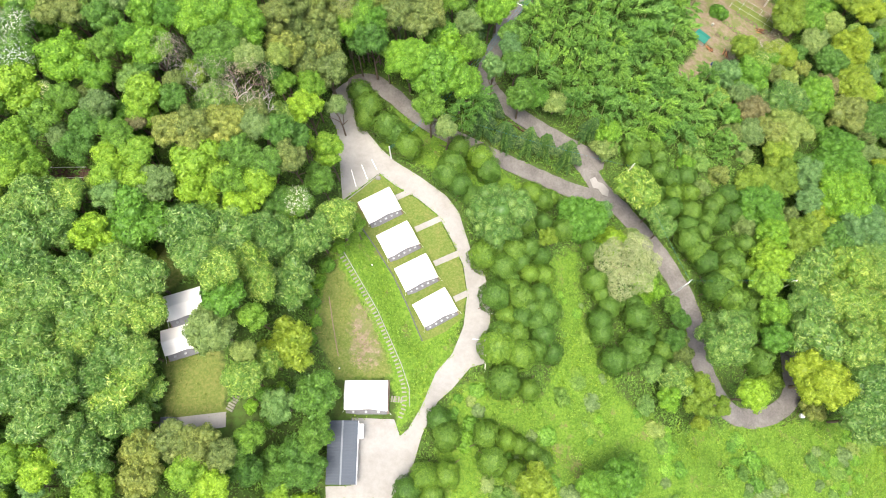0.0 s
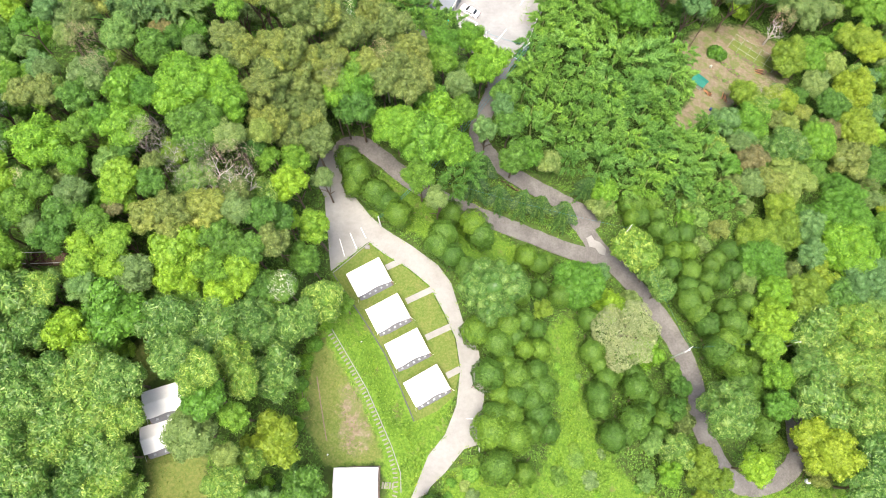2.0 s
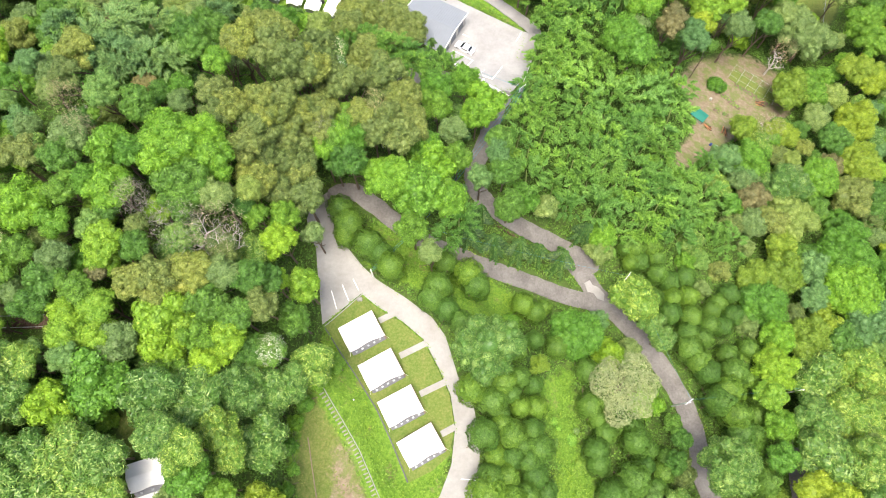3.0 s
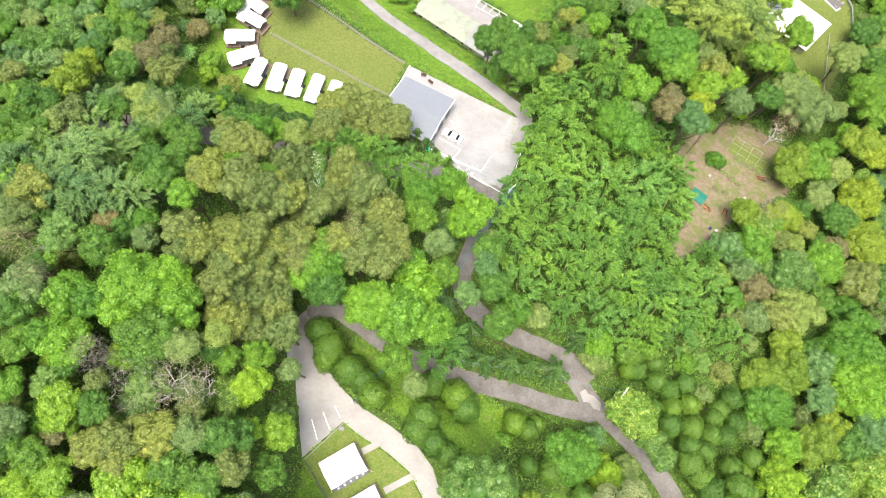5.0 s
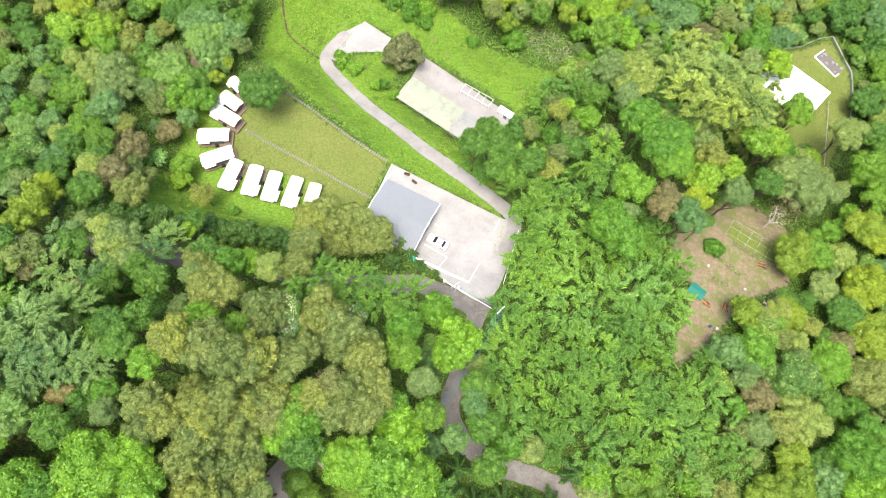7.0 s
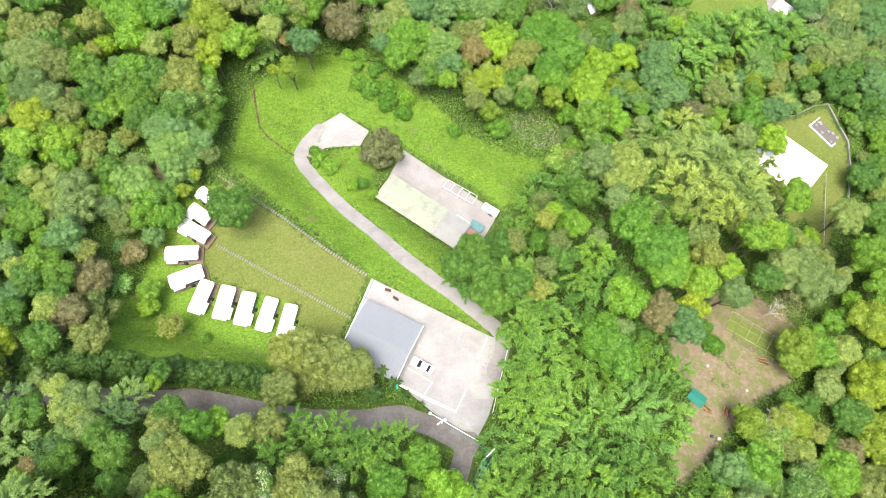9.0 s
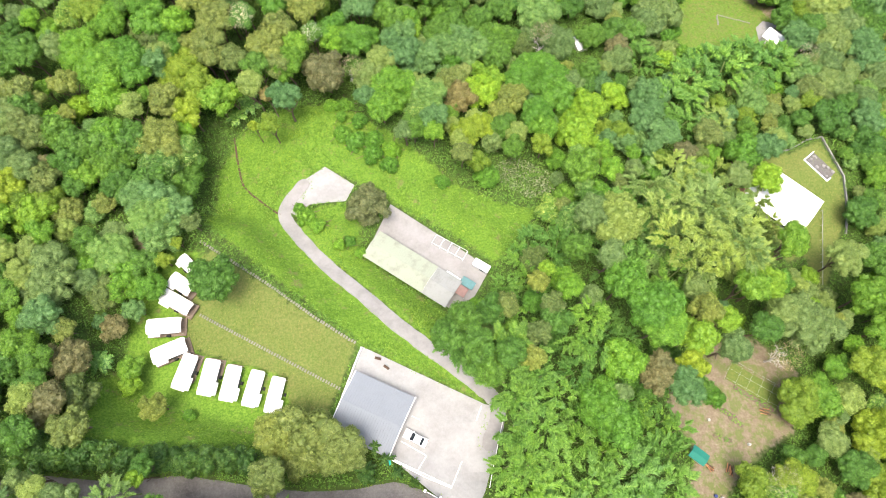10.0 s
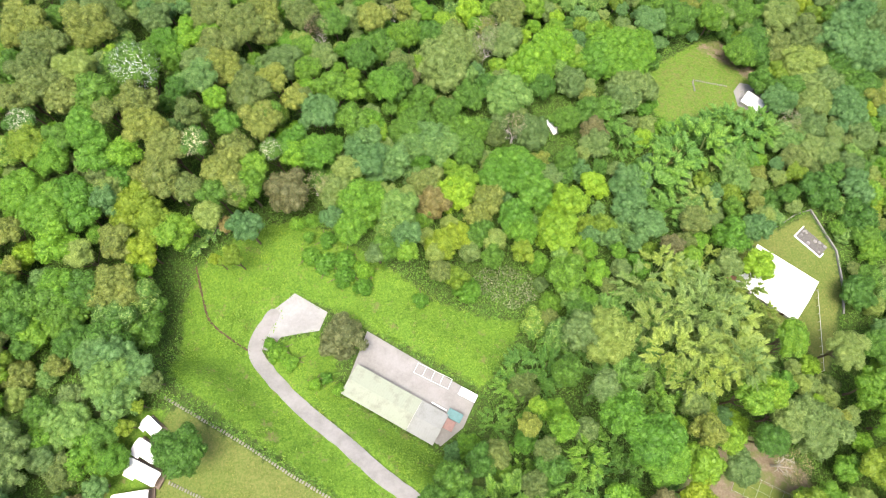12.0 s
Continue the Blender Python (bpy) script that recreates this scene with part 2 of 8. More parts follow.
def outside(px, py, poly):
    """The distance to a plot, nought inside it."""
    d, _ = along(px, py, poly + poly[:1])
    return np.where(inside(px, py, poly), 0.0, d)


def land(x, y):
    x, y = np.atleast_1d(np.asarray(x, float)), np.atleast_1d(np.asarray(y, float))
    u, v = (np.clip(x, -90, 155) - 25) / 90, (np.clip(y, -50, 272) - 100) / 110
    k, z = 0, 0.0
    for i in range(5):
        for j in range(5 - i):
            z = z + BASE[k] * u ** i * v ** j
            k += 1
    weight = 1.0
    for line, half in GRADED:
        d, h = along(x, y, line)
        w = 60 * np.exp(-(np.maximum(d - half, 0) / 4.5) ** 2)
        z, weight = z + w * h, weight + w
    for poly, h, sx, sy, fall in PLOTS:
        cx, cy = sum(p[0] for p in poly) / len(poly), sum(p[1] for p in poly) / len(poly)
        w = 60 * np.exp(-(outside(x, y, poly) / fall) ** 2)
        z, weight = z + w * (h + sx * (x - cx) + sy * (y - cy)), weight + w
    return z / weight


TABLE_X, TABLE_Y = np.arange(-112.0, 196.0), np.arange(-62.0, 276.0)
TABLE = land(*[a.ravel() for a in np.meshgrid(TABLE_X, TABLE_Y)]).reshape(len(TABLE_Y), len(TABLE_X))


def land_quick(x, y):
    """The land's height from a one-metre table."""
    u = np.clip(np.asarray(x, float) - TABLE_X[0], 0, len(TABLE_X) - 1.001)
    v = np.clip(np.asarray(y, float) - TABLE_Y[0], 0, len(TABLE_Y) - 1.001)
    i, j = u.astype(int), v.astype(int)
    a, b = u - i, v - j
    return (TABLE[j, i] * (1 - a) + TABLE[j, i + 1] * a) * (1 - b) + (TABLE[j + 1, i] * (1 - a) + TABLE[j + 1, i + 1] * a) * b


def land_at(x, y):
    return float(land_quick(x, y))


# ---- surfaces ----
def ground_material():
    m = Nodes("ground_cover", 0.9, 0, 0.15)
    fine, mid, big = m.noise(6.0, 5, 0.7), m.noise(0.9, 5, 0.65), m.noise(0.12, 4)
    soil = m.ramp(mid, [(0.3, (0.045, 0.06, 0.018)), (0.5, (0.065, 0.105, 0.022)), (0.7, (0.075, 0.15, 0.026))])
    tuft = m.noise(2.2, 5, 0.7)
    meadow = m.mix(0.5, m.ramp(mid, [(0.3, (0.075, 0.16, 0.017)), (0.55, (0.115, 0.22, 0.024)), (0.75, (0.175, 0.265, 0.042))]),
                   m.ramp(tuft, [(0.40, (0.055, 0.12, 0.013)), (0.5, (0.125, 0.23, 0.025)), (0.6, (0.21, 0.305, 0.042))]))
    meadow = m.mix(m.ramp(m.noise(0.28, 6, 0.75), [(0.56, (0, 0, 0)), (0.66, (0.75, 0.75, 0.75))]), meadow, m.ramp(fine, [(0.3, (0.15, 0.125, 0.06)), (0.7, (0.22, 0.20, 0.085))]))
    lawn = m.mix(0.42, m.ramp(mid, [(0.3, (0.10, 0.155, 0.028)), (0.5, (0.135, 0.17, 0.04)), (0.75, (0.19, 0.185, 0.06))]),
                 m.ramp(big, [(0.35, (0.095, 0.165, 0.026)), (0.65, (0.175, 0.175, 0.055))]))
    lawn = m.mix(0.42, lawn, m.ramp(tuft, [(0.4, (0.065, 0.105, 0.02)), (0.5, (0.135, 0.165, 0.038)), (0.6, (0.21, 0.20, 0.075))]))
    bare = m.mix(m.ramp(m.noise(0.35, 6, 0.75), [(0.46, (0, 0, 0)), (0.57, (0.85, 0.85, 0.85))]),
                 m.mix(0.5, m.ramp(mid, [(0.3, (0.16, 0.122, 0.078)), (0.52, (0.235, 0.19, 0.128)), (0.7, (0.33, 0.275, 0.2))]),
                       m.ramp(tuft, [(0.4, (0.14, 0.10, 0.063)), (0.6, (0.26, 0.205, 0.14))])),
                 m.ramp(fine, [(0.3, (0.085, 0.125, 0.03)), (0.65, (0.165, 0.19, 0.055))]))
    col = soil
    for name, c in (("meadow", meadow), ("lawn", lawn), ("bare", bare)):
        edge = m.math("MULTIPLY_ADD", m.math("SUBTRACT", mid, 0.5), 1.1, m.attr(name))
        step = m.t.nodes.new("ShaderNodeMapRange")
        step.inputs["From Min"].default_value, step.inputs["From Max"].default_value = 0.35, 0.65
        m.link(edge, step.inputs["Value"])
        col = m.mix(step.outputs[0], col, c)
    m.colour(col)
    m.bump(fine, 0.6, 0.12)
    return m.mat


def concrete(name, tone, stain, dusty=0.5):
    m = Nodes(name, 0.85, 0, 0.25)
    a, b, c = m.noise(0.18, 6, 0.65), m.noise(1.6, 5), m.noise(14, 3)
    col = m.mix(m.ramp(a, [(0.42, (0, 0, 0)), (0.62, (dusty,) * 3)]), tone, stain)
    col = m.mix(0.35, col, m.ramp(b, [(0.3, tuple(v * 0.75 for v in tone)), (0.65, tuple(min(1, v * 1.1) for v in tone))]))
    col = m.mix(0.2, col, m.ramp(c, [(0.35, stain), (0.6, tone)]))
    m.colour(col)
    m.bump(c, 0.4, 0.01)
    return m.mat


def sheet_metal(name, tone, rust, amount=0.3):
    """Painted, weathered roofing sheet."""
    m = Nodes(name, 0.7, 0.0, 0.25)
    a, b = m.noise(0.5, 6, 0.7), m.noise(5, 4)
    col = m.mix(m.ramp(a, [(0.5, (0, 0, 0)), (0.72, (amount,) * 3)]), tone, rust)
    col = m.mix(0.25, col, m.ramp(b, [(0.3, tuple(v * 0.7 for v in tone)), (0.65, tone)]))
    m.colour(col)
    return m.mat


GROUND = ground_material()
PALE_CONCRETE = concrete("pale_concrete", (0.325, 0.314, 0.292), (0.215, 0.203, 0.182), 0.9)
LOT_CONCRETE = concrete("lot_concrete", (0.33, 0.324, 0.314), (0.215, 0.207, 0.195), 0.9)
ASPHALT = Nodes("worn_asphalt", 0.88, 0, 0.2)
WORN = ASPHALT.mix(0.5, ASPHALT.ramp(ASPHALT.noise(0.3, 6, 0.7), [(0.36, (0.1, 0.091, 0.081)), (0.5, (0.155, 0.144, 0.132)), (0.64, (0.225, 0.211, 0.195))]),
                   ASPHALT.ramp(ASPHALT.noise(2.6, 6, 0.75), [(0.34, (0.1, 0.091, 0.08)), (0.52, (0.16, 0.149, 0.137)), (0.66, (0.23, 0.216, 0.2))]))
ASPHALT.colour(ASPHALT.mix(ASPHALT.ramp(ASPHALT.noise(1.1, 6, 0.8), [(0.58, (0, 0, 0)), (0.7, (0.5, 0.5, 0.5))]), WORN, (0.10, 0.085, 0.05)))
ASPHALT.bump(ASPHALT.noise(9, 4), 0.5, 0.02)
ASPHALT = ASPHALT.mat
DARK_STONE = concrete("dark_stone", (0.11, 0.11, 0.105), (0.06, 0.06, 0.055), 0.6)
OLD_SLAB = concrete("old_slab", (0.29, 0.277, 0.265), (0.175, 0.165, 0.155), 0.9)
LAWN = Nodes("mown_lawn", 0.9, 0, 0.1)
LAWN.colour(LAWN.mix(0.45, LAWN.ramp(LAWN.noise(0.5, 5), [(0.3, (0.09, 0.155, 0.027)), (0.55, (0.14, 0.18, 0.04)), (0.75, (0.19, 0.195, 0.065))]),
                     LAWN.ramp(LAWN.noise(2.6, 6, 0.75), [(0.4, (0.065, 0.105, 0.02)), (0.5, (0.13, 0.165, 0.038)), (0.6, (0.21, 0.205, 0.075))])))
LAWN.bump(LAWN.noise(9, 3), 0.6, 0.06)
LAWN = LAWN.mat
CANVAS = plain("white_canvas", (0.76, 0.745, 0.70), 0.6, 0, 0.03, 0.8)
WHITE_PAINT = plain("white_paint", (0.8, 0.8, 0.79), 0.5, 0, 0.04, 1.0)
GREY_CANVAS = plain("grey_canvas", (0.2, 0.2, 0.21), 0.85, 0, 0.1, 1.5)
CLEAR_SHEET = plain("pale_window_film", (0.34, 0.35, 0.36), 0.3, 0, 0.08, 2.0, 0, 0.5)
DECK_WOOD = plain("weathered_deck", (0.20, 0.15, 0.11), 0.8, 0, 0.15, 3.0, 0.01)
GREY_ROOF = sheet_metal("grey_roofing", (0.2, 0.218, 0.24), (0.155, 0.168, 0.182))
DARK_ROOF = sheet_metal("slate_blue_roofing", (0.085, 0.10, 0.12), (0.06, 0.07, 0.08))
PATCH_ROOF = sheet_metal("pale_grey_roofing", (0.27, 0.275, 0.26), (0.16, 0.155, 0.14), 0.8)
GREEN_ROOF = sheet_metal("faded_green_roofing", (0.29, 0.315, 0.243), (0.17, 0.16, 0.137), 0.85)
WHITE_ROOF = sheet_metal("white_roofing", (0.84, 0.84, 0.83), (0.7, 0.68, 0.64), 0.4)
TEAL = sheet_metal("teal_roofing", (0.02, 0.17, 0.125), (0.03, 0.11, 0.08))
WALL_PAINT = plain("wall_render", (0.55, 0.53, 0.49), 0.8, 0, 0.1, 0.9)
STONE_PALE = plain("pale_paver", (0.235, 0.225, 0.185), 0.85, 0, 0.08, 2.0, 0.01)
BARK = plain("bark", (0.16, 0.12, 0.085), 0.9, 0, 0.2, 3.0, 0.03)
DEAD_WOOD = plain("bleached_wood", (0.58, 0.54, 0.5), 0.85, 0, 0.1, 3.0, 0.01)
DARK_WOOD = plain("dark_wood", (0.09, 0.055, 0.035), 0.8, 0, 0.2, 2.0, 0.02)
LOG_END = plain("split_firewood", (0.42, 0.2, 0.09), 0.8, 0, 0.2, 5.0)
STEEL = plain("galvanised_steel", (0.5, 0.5, 0.5), 0.4, 0.7, 0.05, 3.0)
RUBBER = plain("black_rubber", (0.02, 0.02, 0.02), 0.8, 0, 0.1, 3.0)
GLASS = plain("tinted_glass", (0.02, 0.025, 0.03), 0.08, 0, 0.05, 1.0, 0, 0.6)
CAR_PAINT = plain("white_car_paint", (0.82, 0.82, 0.82), 0.15, 0, 0.01, 1.0, 0, 0.6)
CABLE = plain("blue_cable", (0.05, 0.22, 0.28), 0.5, 0, 0.1, 1.0)
LINE_PAINT = plain("line_paint", (0.85, 0.84, 0.8), 0.7, 0, 0.08, 3.0)


# ---- mesh helpers ----
def mesh_of(name, verts, faces, material, smooth=False):
    me = bpy.data.meshes.new(name)
    me.from_pydata([tuple(v) for v in verts], [], [tuple(f) for f in faces])
    if material:
        me.materials.append(material)
    if smooth:
        me.polygons.foreach_set("use_smooth", [True] * len(me.polygons))
    me.update()
    return me


def part(name, bm, material, parent=None, label=""):
    """Links a bmesh as one mesh object under a thing or a part."""
    me = bpy.data.meshes.new(name)
    bm.to_mesh(me)
    bm.free()
    me.materials.append(material)
    ob = new(name, me)
    ob.parent = parent
    return tagged(ob, label)


def empty(name, m, label, category, group=""):
    ob = new(name)
    ob.empty_display_size = 0.5
    ob.matrix_basis = m
    return tagged(ob, label, category, group)


def box(sx, sy, sz, x=0, y=0, z=0, bevel=0.0, rz=0.0, bm=None):
    """A box standing with its underside at z."""
    bm = bm or bmesh.new()
    made = bmesh.ops.create_cube(bm, size=1, matrix=pose(x, y, z + sz / 2, 0, 0, rz) @ Matrix.Diagonal((sx, sy, sz, 1)))
    if bevel:
        edges = list({e for v in made["verts"] for e in v.link_edges})
        bmesh.ops.bevel(bm, geom=edges, offset=bevel, segments=1, affect="EDGES")
    return bm


def rod(p, q, r0, r1=None, sides=8, bm=None):
    bm = bm or bmesh.new()
    p, q = Vector(p), Vector(q)
    turn = (q - p).to_track_quat("Z", "Y").to_matrix().to_4x4()
    bmesh.ops.create_cone(bm, cap_ends=True, segments=sides, radius1=r0, radius2=r0 if r1 is None else r1, depth=(q - p).length,
                          matrix=Matrix.Translation((p + q) / 2) @ turn)
    return bm


def draped(name, poly, material, lift=0.05, step=1.5, label="", category=""):
    """A paved or mown surface that follows the land, with a skirt as its edge."""
    from mathutils.geometry import delaunay_2d_cdt
    ring = []
    for p, q in zip(poly, poly[1:] + poly[:1]):
        n = max(1, int(math.dist(p, q) / step))
        ring += [(p[0] + (q[0] - p[0]) * i / n, p[1] + (q[1] - p[1]) * i / n) for i in range(n)]
    xs = np.arange(min(p[0] for p in ring) + 0.3, max(p[0] for p in ring), step)
    ys = np.arange(min(p[1] for p in ring) + 0.3, max(p[1] for p in ring), step)
    gx, gy = [a.ravel() for a in np.meshgrid(xs, ys)]
    keep = inside(gx, gy, ring) & (along(gx, gy, ring + ring[:1])[0] > 0.5 * step)
    pts = [Vector(p) for p in ring] + [Vector((a, b)) for a, b in zip(gx[keep], gy[keep])]
    n = len(ring)
    vs, es, fs, *_ = delaunay_2d_cdt(pts, [(i, (i + 1) % n) for i in range(n)], [list(range(n))], 1, 1e-4)
    z = land([v.x for v in vs], [v.y for v in vs]) + lift
    top = [(v.x, v.y, float(h)) for v, h in zip(vs, z)]
    faces = [list(f) for f in fs]
    use = {}
    for f in faces:
        for a, b in zip(f, f[1:] + f[:1]):
            use[(a, b)] = 1
    rim = [(a, b) for a, b in use if (b, a) not in use]
    low = {a: len(top) + i for i, a in enumerate(sorted({v for e in rim for v in e}))}
    verts = top + [(top[a][0], top[a][1], top[a][2] - lift - 0.3) for a in sorted(low)]
    faces += [[b, a, low[a], low[b]] for a, b in rim]
    ob = new(name, mesh_of(name, verts, faces, material, False))
    return tagged(ob, label, category, "", "structure")


def ribbon_outline(line, half, rough=0.0, seed=1):
    """Both edges of a road along its centre line, a little uneven."""
    rng = random.Random(seed)
    pts = []
    for k, (p, q) in enumerate(zip(line, line[1:])):
        a, b = line[max(k - 1, 0)], line[min(k + 2, len(line) - 1)]
        for i in range(4):
            s = i / 4
            pts.append([0.5 * (2 * p[j] + (q[j] - a[j]) * s + (2 * a[j] - 5 * p[j] + 4 * q[j] - b[j]) * s * s + (3 * p[j] - a[j] - 3 * q[j] + b[j]) * s ** 3) for j in (0, 1)])
    pts.append(list(line[-1][:2]))
    left, right = [], []
    for k, p in enumerate(pts):
        a, b = pts[max(k - 1, 0)], pts[min(k + 1, len(pts) - 1)]
        d = Vector((b[0] - a[0], b[1] - a[1])).normalized()
        l, r = half + rng.uniform(-rough, rough), half + rng.uniform(-rough, rough)
        left.append((p[0] - d.y * l, p[1] + d.x * l))
        right.append((p[0] + d.y * r, p[1] - d.x * r))
        if k in (0, len(pts) - 1):
            tip = -d if k == 0 else d
            turn = math.atan2(tip.y, tip.x)
            cap = [(p[0] + half * math.cos(turn + a), p[1] + half * math.sin(turn + a)) for a in (0.8, 0.0, -0.8)]
            if k == 0:
                left[:0] = cap
            else:
                left += cap
    return left + right[::-1]


# ---- the ground: one sheet to the horizon ----
def axis(lo, hi, step):
    far = [40 * 1.9 ** k for k in range(7)]
    return np.array([lo - f for f in far[::-1]] + list(np.arange(lo, hi, step)) + [hi + f for f in far])


def soft(gx, gy, poly, width=1.5):
    d = along(gx, gy, poly + poly[:1])[0]
    return np.clip(0.5 + np.where(inside(gx, gy, poly), d, -d) / (2 * width), 0, 1)


def build_ground():
    xs, ys = axis(-112, 178, 1.5), axis(-62, 296, 1.5)
    gx, gy = [a.ravel() for a in np.meshgrid(xs, ys)]
    gz = land(gx, gy)
    for poly in (DRIVE, LOT, PAD, SLAB):
        gz = gz - 0.3 * (inside(gx, gy, poly) & (along(gx, gy, poly + poly[:1])[0] > 0.9))
    for line in (ROAD_UPPER, ROAD_EAST, ROAD_NORTH, ROAD_WEST, ROAD_FAR):
        gz = gz - 0.25 * (along(gx, gy, line)[0] < 1.0)
    w, h = len(xs), len(ys)
    i = np.arange(w * h).reshape(h, w)
    faces = np.stack([i[:-1, :-1], i[:-1, 1:], i[1:, 1:], i[1:, :-1]], -1).reshape(-1, 4)
    me = mesh_of("ground", np.stack([gx, gy, gz], -1).tolist(), faces.tolist(), GROUND, True)
    covers = {
        "meadow": [(MEADOW_MID, 1.5), (MEADOW_N, 2), (MEADOW_W, 3), (MEADOW_S, 3), (GRASS_T, 1.5), (LAWN_FAR, 2), (MEADOW_BANK, 2), (TENT_GRASS, 1.5)],
        "lawn": [(LAWN_S, 1.2), (FIELD, 1.0), (LAWN_E, 1.5), (LAWN_W, 1.0), (LAWN_W2, 1.0)],
        "bare": [(GARDEN, 2), (BARE_A, 2.8), (BARE_B, 1.5), (BARE_C, 1.5)],
    }
    for name, polys in covers.items():
        v = np.zeros(len(gx))
        for poly, width in polys:
            v = np.maximum(v, soft(gx, gy, poly, width))
        if name == "lawn":
            v = np.maximum(v, 0.5 * soft(gx, gy, LAWN_FAR, 2))
        me.attributes.new(name, "FLOAT", "POINT").data.foreach_set("value", v.astype(np.float32))
    tagged(new("ground", me), "green hillside ground with grass, leaf litter and soil", "ground", "", "structure")


MEADOW_BANK = [(-12, 56), (-5, 52.5), (2, 48.5), (6, 40), (12, 44), (22, 50), (12, 54.5), (-4, 61.5), (-11, 65)]
MEADOW_MID = [(-15.5, 158), (-12, 164.5), (-3, 165), (0.5, 161), (-1.5, 151.5), (14, 138.5), (19, 134), (23, 126), (21, 121), (11, 131), (-6, 149.5)]
LAWN_S = [(-20.3, 31), (-18.6, 32), (-15.0, 26), (-11, 18.5), (-7.8, 11.5), (-9, 11.6), (-17.4, 11.4), (-21.5, 19)]
TENT_GRASS = [(-14, 117), (-20, 114.5), (-40, 120), (-48, 130), (-47, 143), (-40, 154), (-33, 153), (-37, 140), (-33, 131), (-15, 126)]
BARE_A = [(-15.5, 24), (-13.5, 24), (-10.5, 15.5), (-12, 13.5), (-15.5, 14.5)]
BARE_B = [(-48.5, 163), (-45, 162), (-42, 154), (-46, 153)]
BARE_C = [(117, 240.5), (126, 242.5), (131, 234), (134, 225), (130, 221), (126, 230)]
build_ground()
draped("pavement_drive", DRIVE, PALE_CONCRETE, 0.06, 1.5, "pale dusty concrete drive and parking bays", "driveway")
draped("pavement_lot", LOT, LOT_CONCRETE, 0.07, 1.5, "bright bare concrete parking lot", "parking lot")
draped("pavement_pad", PAD, LOT_CONCRETE, 0.07, 1.5, "bright concrete turning pad in the meadow", "pavement")
draped("pavement_slab", SLAB, OLD_SLAB, 0.07, 1.5, "stained old concrete slab beside the shed", "pavement")
for road_name, road_line, road_half, road_lift, tone in (("road_upper", ROAD_UPPER, 1.7, 0.10, ASPHALT), ("road_east", ROAD_EAST, 1.9, 0.12, ASPHALT), ("road_north", ROAD_NORTH, 1.8, 0.14, ASPHALT),
                                                        ("road_west", ROAD_WEST, 1.9, 0.10, ASPHALT), ("road_far", ROAD_FAR, 1.5, 0.12, OLD_SLAB)):
    draped(road_name, ribbon_outline(road_line, road_half, 0.12), tone, road_lift, 1.2, "narrow worn grey lane through the trees", "road")


